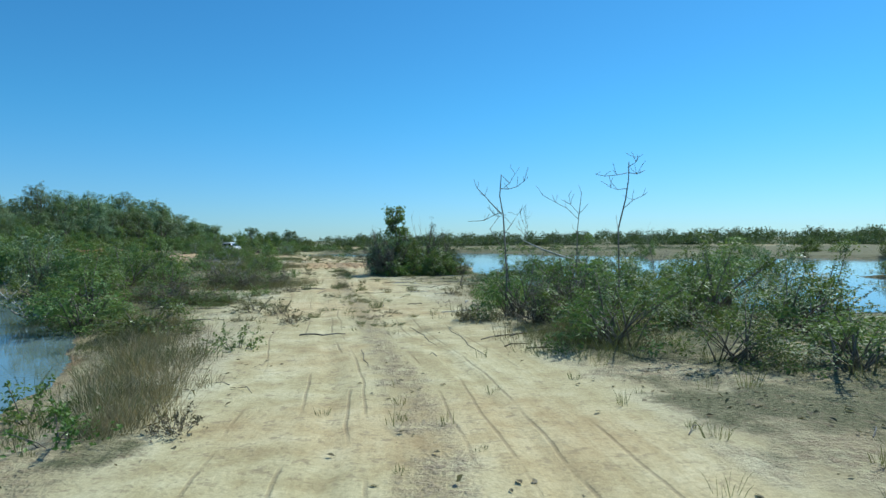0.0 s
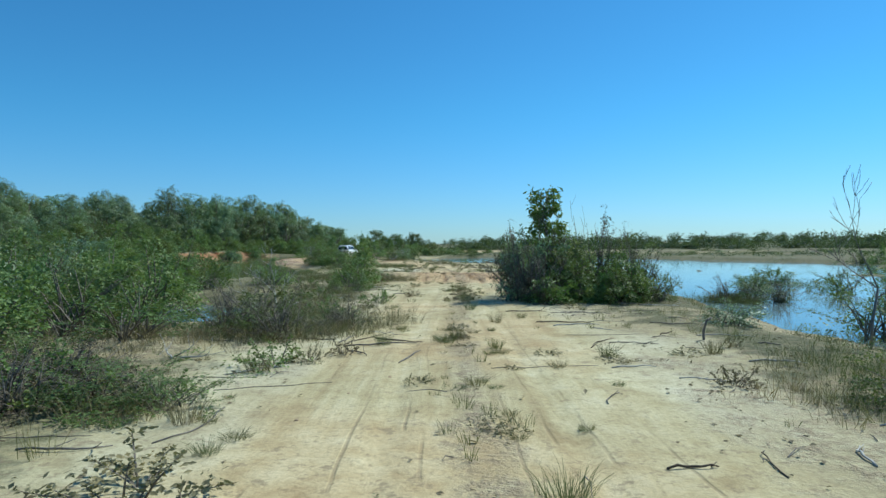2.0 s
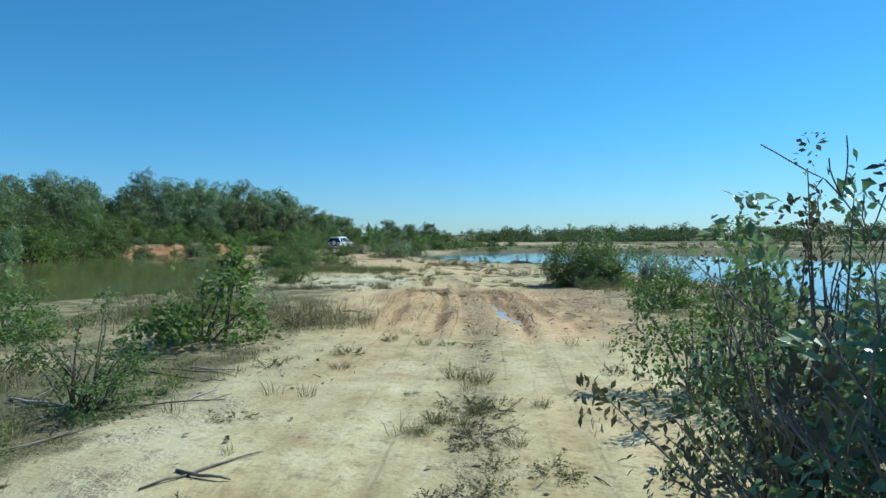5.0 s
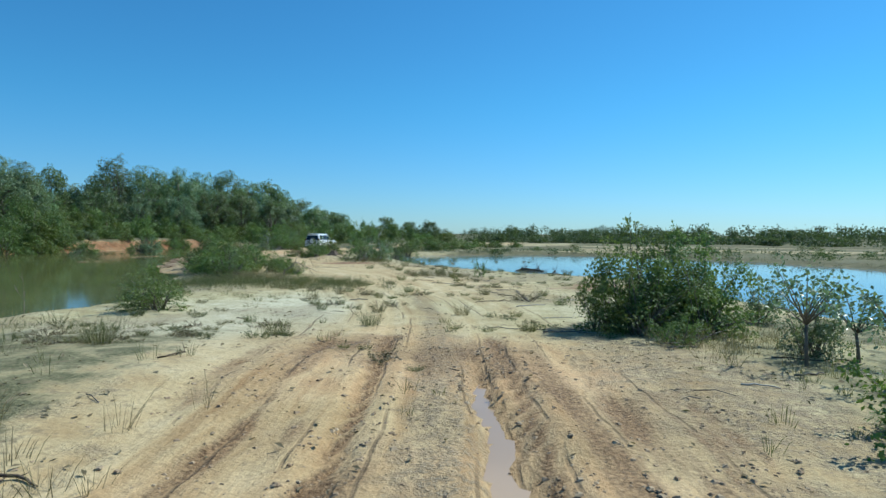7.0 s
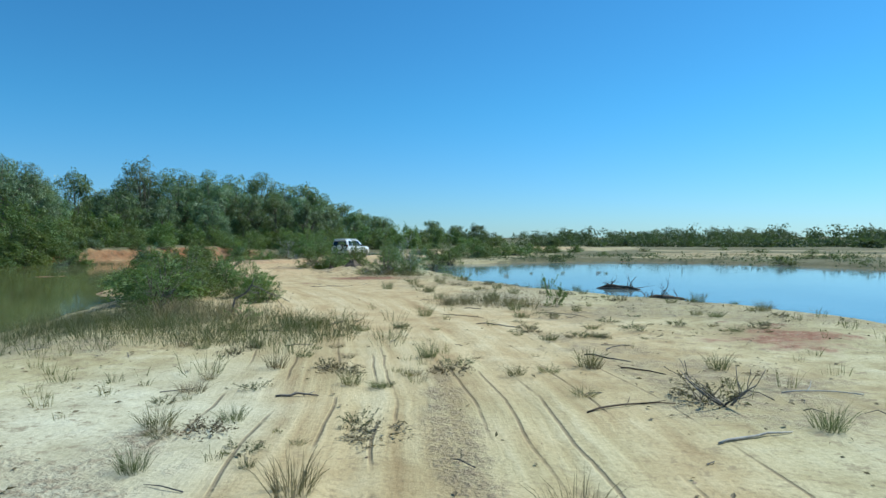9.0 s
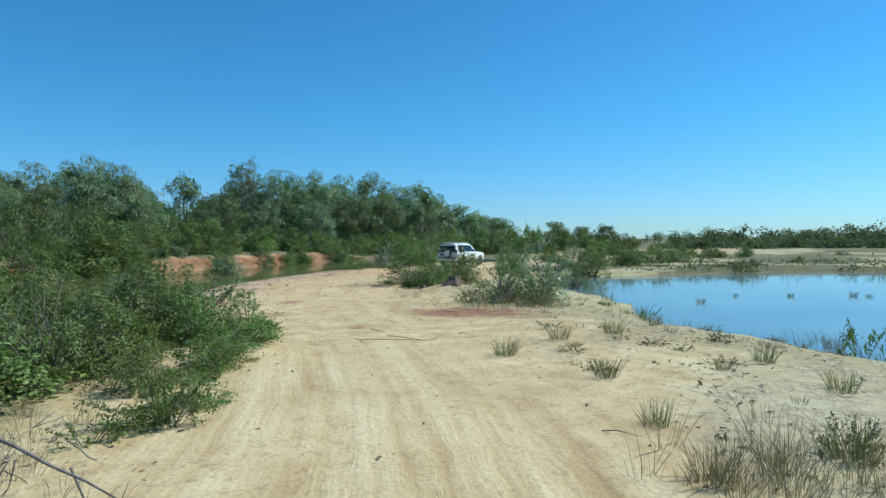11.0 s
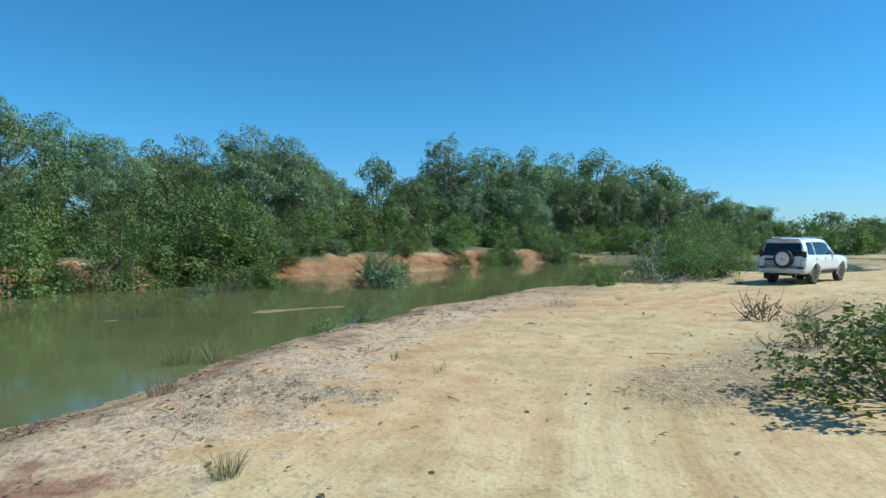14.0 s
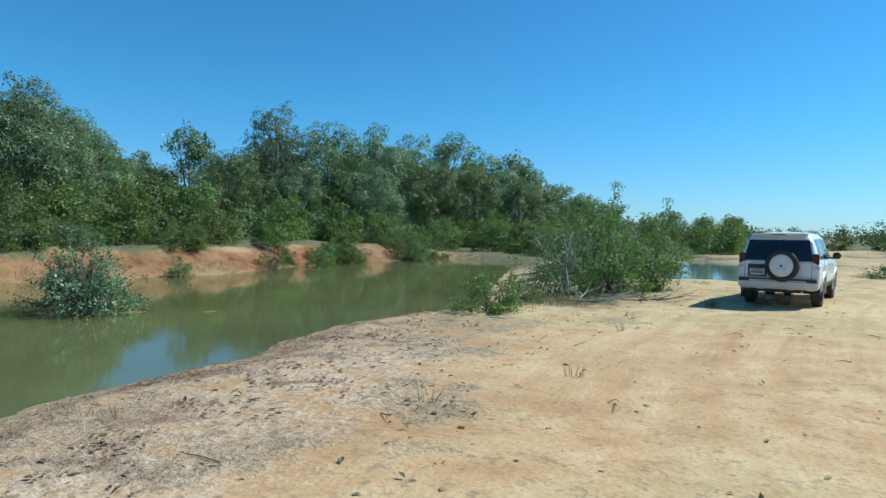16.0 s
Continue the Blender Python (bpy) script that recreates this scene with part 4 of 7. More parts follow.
# ---------------------------------------------------------------- the forest
random.seed(5)
for x, y, h, k, w in [(-71.7, 81, 9.3, 3, 1.0), (-74.4, 84, 9.2, 0, .9), (-77.9, 87, 10, 1, .9), (-69.2, 86.3, 9.6, 1, .8), (-66.4, 89.0, 10.2, 3, .95), (-66.1, 92.4, 9.8, 1, .8),
                      (-68.5, 96, 8.4, 0, .8), (-79.1, 104, 8.2, 3, .9), (-82.9, 112.5, 11.7, 4, .62), (-77.5, 113, 8.8, 0, .9), (-75.2, 117.5, 13.1, 4, .75), (-72.6, 121, 11.8, 0, .85),
                      (-70.5, 124.5, 11.6, 3, .8), (-71, 131, 11.8, 1, .85), (-71, 138, 12.6, 0, .85), (-70.7, 145, 11.2, 3, .9), (-70.5, 152, 11.8, 2, 1.1), (-71.5, 161, 10.6, 3, 1.0),
                      (-72, 171, 9.4, 0, 1.1), (-73, 180, 8.2, 1, 1.2), (-73.6, 190, 7.4, 0, 1.2), (-74.2, 203, 6.4, 3, 1.3), (-65, 213, 6.6, 0, 1.2), (-60, 222, 5.4, 2, 1.3), (-55, 226, 5.9, 3, 1.2),
                      (-69, 74.7, 11, 0, .8), (-72.6, 78, 10.8, 2, 1.0), (-66, 70, 9.4, 3, .9), (-70, 65, 10, 1, .9), (-64, 62, 8.6, 0, .9), (-70, 57, 9.4, 3, .9), (-63, 79.5, 8, 1, .8), (-64, 84, 7.4, 2, .9),
                      (-72, 94.5, 10.6, 2, 1.0), (-74, 99, 9.2, 1, .9), (-70, 107, 8.0, 0, 1.0), (-67, 112, 7.2, 3, .9), (-64.5, 118, 7.0, 1, .9), (-66, 127, 8.4, 0, .9), (-65, 135, 8.6, 2, 1.0),
                      (-64, 143, 8.0, 3, .9), (-64, 152, 7.6, 1, 1.0), (-64, 162, 7.0, 0, 1.1), (-63, 173, 6.4, 2, 1.2), (-80, 96, 10.6, 0, .9), (-84, 103, 9.6, 3, .9), (-88, 110, 9.4, 1, 1.0), (-80, 120, 10.6, 2, 1.0),
                      (-78, 128, 11.2, 3, .9), (-79, 138, 11.6, 0, .9), (-78, 148, 10.8, 1, .9), (-79, 160, 10, 3, 1.0), (-80, 174, 8.6, 0, 1.1), (-60, 66, 7.0, 2, .9), (-62, 57, 7.2, 1, .9), (-60, 48, 7.4, 0, 1.0), (-66, 44, 8.4, 3, 1.0),
                      (-58, 40, 6.4, 2, 1.0), (-66, 34, 8.0, 1, 1.0), (-57, 31, 6, 0, 1.0), (-64, 22, 7.4, 3, 1.0), (-56, 20, 6, 1, 1.0), (-62, 10, 7, 0, 1.0)]:
    tree(x, y, h, k, w)
for _ in range(46):                                       # the trees behind, which fill the skyline
    y = random.uniform(10, 200)
    x = -84 - random.uniform(0, 26)
    tree(x, y, random.uniform(7.0, 9.4) * (1 - 0.35 * float(sm(np.array(y), 140, 200))), 5, 1.05, "dark green broadleaf tree deep in the forest")
for x, y, w, h, k in [(-58.5, 78.5, 6.4, 4.9, 1), (-55.6, 81.2, 6.0, 5.0, 1), (-56.7, 84.2, 5.0, 4.0, 0), (-57.4, 87, 4.4, 3.2, 1), (-69, 101, 6.4, 5.6, 1), (-66, 101.5, 5.2, 5.0, 0), (-64, 96, 4.6, 4.4, 3),
                      (-61.2, 104.5, 4.2, 3.8, 0), (-62, 110, 4.6, 4.0, 1), (-63, 115.4, 5, 4.6, 3), (-57.2, 116.4, 4.6, 3.1, 1), (-55.4, 122, 5, 3.4, 0), (-58, 110.4, 3.4, 2.4, 0), (-57, 128, 5, 3.6, 1), (-58, 135, 5, 4, 2),
                      (-57, 143, 5, 4, 0), (-57, 152, 5, 4, 1), (-56, 161, 5, 4, 2), (-57, 92, 3.6, 2.8, 2), (-58.5, 97.5, 3.4, 2.6, 0), (-59, 75, 5.2, 4.8, 0), (-56, 72, 5, 4.2, 2), (-55, 67.5, 5, 4.0, 1), (-53, 62.5, 5, 3.8, 0),
                      (-50.5, 57, 4.6, 3.6, 2), (-46.5, 51.5, 4.6, 3.2, 1), (-43, 46, 4.4, 3.2, 0), (-39.5, 40, 4.4, 3.0, 2), (-36, 34.5, 4.4, 3.0, 1), (-33, 30, 4, 2.8, 0), (-52, 48, 5, 4.4, 3), (-48, 40, 5, 4.4, 2), (-44, 32, 5, 4, 1),
                      (-41, 25, 5, 3.8, 0), (-38, 18, 5, 3.6, 2), (-36, 9, 5, 3.4, 1), (-50, 25, 6, 4.6, 3), (-48, 12, 6, 4.6, 0), (-61.5, 91, 4.6, 4, 0), (-62, 100, 4.6, 4.2, 1), (-66, 106, 4.4, 4.2, 3)]:
    bush(x, y, w, h, k)
for _ in range(44):                                       # undergrowth between the trunks
    y = random.uniform(40, 172)
    bush(-60.5 - random.uniform(0, 6), y, random.uniform(4.2, 6.0), random.uniform(2.8, 4.4), random.randrange(4), "dense green undergrowth below the forest trees")
for x, y, w, h, k in [(-53.4, 81.4, 6.4, 4.5, 1), (-51.0, 76.4, 5.6, 3.7, 1), (-50.6, 73.2, 5.0, 3.4, 0), (-51.6, 79.8, 5.6, 3.6, 2), (-53.0, 83.0, 4.6, 3.0, 1), (-50.0, 69.6, 5.0, 3.4, 2), (-48.6, 66.2, 4.6, 3.2, 3), (-47, 80.6, 2.4, 1.2, 2), (-54.6, 88, 2.0, 1.4, 0), (-55.4, 93.5, 2.4, 1.5, 1), (-55, 98.5, 2.2, 1.3, 0), (-54.6, 104, 3, 1.9, 2), (-53.6, 108.5, 3.2, 2.2, 1)]:
    bush(x, y, w, h, k, "round green bush at the pond's far bank")
for x, y, w, h, k in [(-46.6, 114.6, 4.4, 2.5, 1), (-43.6, 113.5, 4.2, 2.4, 0), (-50, 117.5, 4.6, 2.8, 2), (-49, 124, 4.8, 3.4, 0), (-44, 127, 4.8, 3.4, 1), (-40, 128.5, 4.8, 3.2, 2), (-52, 130, 5, 4.2, 0), (-46.5, 135, 5, 4.2, 1), (-41, 138, 5, 4.0, 2),
                      (-36, 146, 4, 2.2, 0), (-33, 152, 4, 2.1, 1), (-52, 140, 5, 4.8, 3), (-50, 150, 5, 5.2, 0), (-43, 150, 5, 4.6, 1), (-38, 158, 4, 2.4, 2), (-48, 162, 5, 5.2, 3), (-55, 172, 6, 5.4, 0), (-46, 174, 6, 5, 1), (-37, 172, 5, 2.6, 2)]:
    bush(x, y, w, h, k, "green bush in the belt of scrub beyond the ponds")


for _ in range(48):                                       # growth along the top of the bank
    y = random.uniform(64, 112)
    bush(-53.0 - random.uniform(0, 2.2), y, random.uniform(1.0, 2.6), random.uniform(0.6, 1.4), random.randrange(4), "low green bush on the orange bank")
# ---------------------------------------------------------------- far woods: low scrub round the marsh
def far_woods():
    np.random.seed(77), random.seed(77)
    m = Mesh()
    for ring in range(1050):
        ang = radians(random.uniform(-62, 118))           # degrees from +x
        d = random.choice((random.uniform(104, 124), random.uniform(122, 160), random.uniform(150, 205)))
        cx, cy = -12 + d * math.cos(ang), 52 + d * math.sin(ang)
        if cx < -30 and cy > 120 and d < 150:
            continue
        if inside(np.array([cx]), np.array([cy]), FAR_STRIP_2)[0]:
            continue
        hh = (random.uniform(0.6, 1.3) if d < 122 else random.uniform(2.6, 4.4)) * (1.0 + 0.35 * (random.random() < 0.07))
        ww = random.uniform(2.2, 4.2)
        bl = [(cx + random.uniform(-ww, ww) * .7, cy + random.uniform(-1, 1), hh * random.uniform(.3, .75), ww * .42, hh * .27) for _ in range(4)]
        blob_leaves(m, bl, 230, 0.40, 0.1, 0.5, 0.7, 5)
    k = 0
    while k < 420:
        cx, cy = random.uniform(-29, 42), random.uniform(80, 104)
        k += 1
        if not (WATER_Z + 0.0 < ground_z(cx, cy) < WATER_Z + 0.45) or float(seg_dist(np.array([cx]), np.array([cy]), ROAD, False)[0]) < 7:
            continue
        bl = [(cx + random.uniform(-1.2, 1.2), cy + random.uniform(-.5, .5), WATER_Z + .2, .8, random.uniform(.18, .4)) for _ in range(3)]
        blob_leaves(m, bl, 90, 0.2, 0.0, 0.4, 0.35)
    return tagged(new("far_woods", m.make("far_woods", LEAF_FAR)), "low dark green scrub woods along the horizon", "woods", kind="stuff")


far_woods()

# ---------------------------------------------------------------- shrubs beside the track
random.seed(9)
SHRUB_ROWS = [
    # the start, on both sides
    (-5.6, 11.8, 2.0, 0.8, 4), (-7.6, 13.4, 2.6, 1.3, 0), (-9.2, 15.4, 2.8, 1.5, 1), (-10.8, 21.4, 2.8, 1.5, 3), (-6.6, 17.2, 2.0, .45, 3), (-7.6, 17.8, 2.2, .5, 7), (-5.7, 17.0, 1.4, .35, 3), (-8.6, 18.2, 2.0, .5, 3), (-10.8, 19.4, 3.0, 1.7, 0), (-9.0, 20.8, 2.6, 0.95, 3), (-7.2, 21.8, 1.9, 0.7, 3), (-10.6, 23.4, 3.0, 1.9, 0),
    (-8.0, 23.8, 2.4, 1.0, 3), (-12.8, 24.6, 3.0, 2.0, 1), (-14.6, 22.8, 3.0, 2.0, 2), (-17.5, 26.5, 3.2, 2.2, 0), (-15.8, 31.6, 2.8, 1.8, 1), (-20, 30.5, 3.2, 2.3, 2), (-23, 34.5, 3.4, 2.4, 0), (-26.5, 32.5, 3.4, 2.4, 1), (-6.4, 23.6, 1.2, 0.5, 3),
    (1.6, 13.2, 2.2, 1.3, 3), (3.0, 13.8, 2.6, 1.5, 3), (2.6, 9.4, 2.2, 1.1, 3), (4.4, 11.2, 2.6, 1.2, 1), (3.8, 8.0, 1.8, 0.8, 3), (6.0, 13.4, 2.8, 1.5, 3), (3.6, 17.6, 2.4, 1.3, 3), (4.2, 24.4, 2.4, 1.2, 3), (7.6, 18.2, 3, 1.5, 1),
    (9.2, 23.0, 3.0, 1.4, 0), (6.2, 26.2, 2.6, 1.3, 3), (12.5, 27, 3.2, 1.5, 1), (1.6, 24.6, 1.4, 0.5, 2), (9, 30, 3, 1.3, 2), (14, 34, 3.2, 1.4, 1), (8.4, 36.5, 2.6, 1.0, 3), (18, 40, 3.4, 1.4, 0), (16, 30, 3, 1.5, 2),
    (1.9, 15.6, 2.0, 1.0, 1), (2.8, 11.6, 2.2, 1.0, 1), (4.6, 15.2, 2.4, 1.2, 3), (3.3, 32.2, 1.7, 0.7, 7), (4.2, 32.5, 2.0, 0.8, 3), (4.9, 32.2, 1.6, 0.65, 7), (5.4, 37.0, 1.8, 0.8, 1), (6.8, 39.4, 2.2, 0.9, 6), (5.8, 10.2, 2.4, 1.0, 3), (7.4, 12.2, 2.6, 1.2, 1), (5.0, 18.6, 2.4, 1.2, 2), (3.6, 19.6, 2.0, 1.1, 0), (6.6, 20.8, 2.4, 1.2, 1), (2.0, 18.4, 1.6, .8, 3), (8.4, 15.4, 2.6, 1.3, 3), (4.9, 7.4, 2.0, .8, 3),
    # the thicket with the sapling
    (-2.6, 29.6, 2.4, 1.9, 2), (-1.6, 30.4, 2.6, 2.1, 0), (-0.6, 29.5, 2.4, 1.7, 4), (-1.8, 28.6, 2.0, 1.1, 4), (0.2, 30.8, 2.2, 1.7, 3), (-2.8, 31.6, 2.0, 1.9, 2), (-0.8, 32.2, 2.4, 1.9, 0), (0.9, 29.4, 1.6, 0.9, 3),
    (-3.0, 34.2, 1.8, 1.5, 1), (-4.2, 46.6, 0.9, 0.5, 1), (-1.2, 28.9, 2.0, 1.2, 1), (-0.2, 28.9, 2.0, 1.2, 0), (-1.4, 29.6, 2.4, 1.7, 0), (0.4, 29.8, 1.8, 1.3, 1),
    (-2.9, 29.2, 2.0, 1.75, 7), (-2.3, 28.7, 1.8, 1.4, 7), (-2.0, 29.8, 2.2, 2.1, 7), (-0.6, 30.4, 2.2, 2.1, 7), (0.3, 29.9, 1.8, 1.7, 7), (-3.2, 30.6, 1.6, 1.6, 7), (-6.6, 21.6, 1.6, 0.7, 7), (-8.0, 22.2, 1.8, 0.9, 7), (-5.9, 23.0, 1.3, 0.6, 7), (-7.2, 16.6, 1.5, 0.6, 7), (2.0, 12.2, 1.6, 0.9, 7), (3.4, 15.8, 2.0, 1.1, 7),
    # left, between the pools
    (-13.9, 35.6, 2.2, 1.15, 0), (-9.1, 32.4, 1.7, 1.0, 3), (-9.2, 31.0, 1.3, 0.6, 1), (-14.4, 47.9, 1.7, 0.95, 0), (-15.4, 48.6, 1.2, 0.7, 3), (-19.7, 58.8, 3.0, 1.35, 0), (-18.6, 57.4, 1.6, 1.0, 3), (-17.2, 59.6, 1.1, 0.75, 1), (-23.6, 63.4, 2.2, 1.2, 1),
    (-21.5, 36.0, 2.0, 1.2, 1), (-24, 37.5, 2.0, 1.3, 3), (-21.2, 59.9, 2.2, 1.1, 1),
    # right, by the lagoon
    (-2.7, 42.2, 1.5, 1.2, 4), (-2.0, 43.0, 1.3, 1.0, 1),
    (-4.7, 48.4, 2.1, 2.0, 0), (-4.0, 49.2, 2.3, 1.9, 0), (-3.4, 48.6, 1.9, 1.8, 0), (-5.3, 47.9, 1.3, 1.1, 0), (-4.6, 47.6, 1.6, 1.0, 3), (-4.4, 48.0, 1.9, 1.35, 0), (-3.6, 47.9, 1.8, 1.2, 1), (-4.2, 48.8, 2.2, 1.75, 0), (-2.4, 46.3, 1.1, 0.9, 2), (-2.3, 49.8, 1.0, 0.9, 2), (-1.0, 44.2, 1.5, 0.9, 4), (-0.6, 41.6, 1.6, 1.1, 1), (0.2, 38.4, 1.4, 0.8, 3),
    # the large bush that the track bends round
    (-20.2, 60.8, 2.0, 1.0, 0), (-21.8, 62.6, 2.2, 1.4, 0), (-21.0, 63.1, 2.0, 1.25, 1), (-20.3, 63.6, 1.6, 0.9, 0), (-21.6, 63.7, 1.8, 1.2, 3), (-19.5, 62.7, 1.3, .55, 4), (-18.9, 61.9, 1.2, .55, 0), (-22.6, 63.5, 2.2, 1.45, 0), (-18.6, 61.3, 1.0, 0.6, 4), (-20.0, 60.0, 1.8, 1.3, 3), (-22.0, 64.3, 1.3, 0.5, 4), (-23.0, 62.2, 2.2, 1.3, 3), (-18.6, 60.3, 1.0, 0.6, 0), (-21.0, 61.2, 2.0, 1.15, 0), (-22.4, 61.2, 2.6, 1.4, 0), (-17.6, 60.2, 0.9, 0.4, 4),
    # right of the bend
    (-25.2, 76.9, 2.4, 1.25, 4), (-23.8, 76.2, 2.2, 1.15, 0), (-24.6, 78.2, 2.2, 1.25, 3), (-23.4, 78.4, 1.8, 0.9, 1), (-18.6, 71.4, 1.9, 1.3, 3), (-18.0, 72.4, 1.9, 1.35, 2), (-19.4, 72.4, 1.7, 0.7, 3), (-17.6, 71.0, 1.3, 0.6, 1),
    (-20.8, 88.1, 2.6, 1.6, 0), (-22.6, 90.0, 2.8, 1.6, 1), (-19.4, 80.2, 1.8, 1.0, 3), (-25.6, 82.6, 2.4, 1.5, 0), (-24.5, 86, 2.4, 1.4, 1), (-26.8, 92, 2.6, 1.5, 2),
    # the islet and the green pond's edge
    (-43.3, 84.2, 2.2, 1.5, 2), (-44.5, 84.4, 2.3, 1.5, 3), (-43.9, 84.0, 1.8, 1.2, 7), (-47, 80.4, 2.0, 1.4, 4), (-46.2, 79.2, 1.6, 0.9, 3), (-44.8, 77.4, 1.2, 0.5, 2), (-51.2, 91.2, 1.3, 0.8, 0), (-52.4, 96.5, 2.2, 1.1, 3), (-52, 99, 1.8, 1.0, 0), (-53.4, 102.4, 2, 1.2, 1), (-35.6, 77.6, .8, .4, 1),
    # before the far water
    (-36.3, 88.2, 1.5, 0.95, 4), (-36.6, 89.6, 1.4, 0.9, 3), (-36.4, 91.6, 1.8, 1.3, 2), (-35.6, 93.4, 2.6, 2.0, 0), (-36.8, 95.0, 2.8, 2.3, 1), (-35.2, 95.4, 2.4, 1.9, 0), (-38.0, 97.6, 2.8, 2.5, 0), (-37.6, 98.8, 2.4, 2.2, 2), (-37.4, 102.5, 2.4, 2.5, 1), (-39.6, 100.6, 2.8, 2.7, 0),
    (-40.2, 105, 3, 2.8, 1), (-41.4, 109, 3, 2.8, 0)]
for x, y, w, h, k in SHRUB_ROWS:
    shrub(x, y, w * 1.08, h, k, z=max(ground_z(x, y), WATER_Z) - 0.03)
for _ in range(70):                                       # the scrub that stretches away on both sides
    if random.random() < 0.45:
        x, y = random.uniform(-34, -9), random.uniform(13, 37)
    else:
        x, y = random.uniform(4, 40), random.uniform(8, 66)
    if ground_z(x, y) < WATER_Z + 0.05:
        continue
    shrub(x, y, random.uniform(1.6, 3.0), random.uniform(0.9, 1.8), random.choice((5, 6)), "scattered green shrub in the scrub")
for _ in range(34):                                       # marsh scrub over the water
    x, y = random.uniform(-28, 45), random.uniform(92, 135)
    if ground_z(x, y) < WATER_Z + 0.05:
        continue
    shrub(x, y, random.uniform(1.4, 2.8), random.uniform(0.3, 0.75), random.choice((5, 6)), "low scrub in the marsh beyond the lagoon")
def small_tree(x, y, h, seed):
    """A thin crooked trunk that forks, with loose tufts of large leaves at the ends of its limbs."""
    np.random.seed(seed), random.seed(seed)
    ob = new("small_tree")
    ob.location = (x, y, ground_z(x, y) - 0.02)
    trunk, crown = Mesh(), Mesh()
    lean = random.uniform(-.06, .06) * h
    fork = Vector((lean, 0, h * .42))
    trunk.tube([(0, 0, -.05), (lean * .3, .01, h * .2), tuple(fork)], [.028, .022, .018], 6)
    part("trunk", trunk.make("trunk", BARK, True), None, ob)
    for k in range(9):
        q = k * 2.4 + random.uniform(-.3, .3)
        out = h * random.uniform(.2, .52)
        tip = fork + Vector((math.cos(q) * out, math.sin(q) * out, h * random.uniform(.12, .56)))
        mid = fork.lerp(tip, .5) + Vector((0, 0, h * random.uniform(-.02, .07)))
        limb = Mesh()
        limb.tube([tuple(fork), tuple(mid), tuple(tip)], [.011, .008, .003], 4)
        part("limb", limb.make("limb", BARK, True), None, ob)
        blob_leaves(crown, [(*tip, h * .13, h * .08), (*mid.lerp(tip, .6), h * .09, h * .06)], 48, .062, .15, .3, .62, 8)
    tagged(part("crown", crown.make("crown", LEAF_PALE), None, ob), kind="stuff")
    return tagged(ob, "small thin-stemmed tree on the lagoon's shore", "tree", "small trees on the shore")


for x, y, h, seed in [(-2.7, 45.5, 1.35, 301), (-2.1, 44.5, 1.2, 302), (-2.2, 47.0, 1.1, 303), (-1.9, 46.0, 1.0, 304)]:
    small_tree(x, y, h, seed)
random.seed(10)
for _ in range(60):                                       # scrub that closes the view beyond the bend
    x, y = random.uniform(-30, -15), random.uniform(96, 126)
    if ground_z(x, y) < WATER_Z + 0.05:
        continue
    shrub(x, y, random.uniform(1.6, 3.0), random.uniform(0.6, 1.3), random.choice((5, 6)), "green shrub in the scrub beyond the bend")
HERB_ROWS = [(-7.6, 17.3, 1.6, .5, 0), (-6.6, 16.9, 1.5, .45, 0), (-8.4, 18.2, 1.6, .5, 0), (-5.9, 17.3, 1.1, .35, 0), (-4.9, 20.2, .6, .3, 2), (-5.2, 19.6, .7, .3, 2), (-3.0, 12.6, .8, .3, 2), (0.5, 12.7, .8, .4, 2), (0.3, 19.0, .7, .3, 2), (1.0, 21.9, .4, .3, 2), (-4.4, 14.8, 1.6, 0.42, 2), (-3.6, 14.0, 1.0, 0.4, 2), (-3.2, 9.6, 1.0, 0.45, 0), (-3.2, 5.2, 1.1, 0.42, 1), (-2.3, 5.4, .6, .3, 2), (-4.4, 6.6, 1.2, .5, 0), (-5.6, 19.2, 1.4, .45, 0), (-6.7, 28.2, 1.0, .5, 1), (-7.1, 28.2, 1.0, .35, 1), (-8.2, 26.4, 1.3, .5, 2),
             (-7.2, 25.2, 1.2, .5, 0), (-6.4, 30.2, .7, .3, 2), (-8.8, 28.6, 1.2, .5, 0), (-10.6, 31.6, 1.1, .4, 2), (-11.4, 33.6, 1.2, .5, 1), (-10.4, 36.2, 1.2, .5, 0), (-9.4, 37.8, 1.0, .45, 2), (-7.1, 52.4, .9, .3, 2), (-9.8, 61.2, .7, .7, 1), (-10.9, 67.4, .8, .75, 1), (-11.5, 61.5, .6, .4, 2),
             (-34.9, 76.2, .8, .4, 0), (-14.6, 69.8, .6, .4, 1), (-16.2, 72.6, .7, .4, 0), (-20.4, 72.8, .9, .4, 2), (-19.6, 70.9, 1.0, .35, 0), (-22.6, 75.2, .8, .4, 0), (-26.8, 79.6, .9, .5, 2), (-28.6, 82.4, .9, .6, 2), (-27.6, 81.6, .8, .4, 0), (-17.2, 58.9, .8, .3, 1), (-16.8, 57.6, .6, .25, 2), (-15.6, 56.6, .9, .35, 0)]
for x, y, w, h, k in HERB_ROWS:
    herb(x, y, w, h, k)


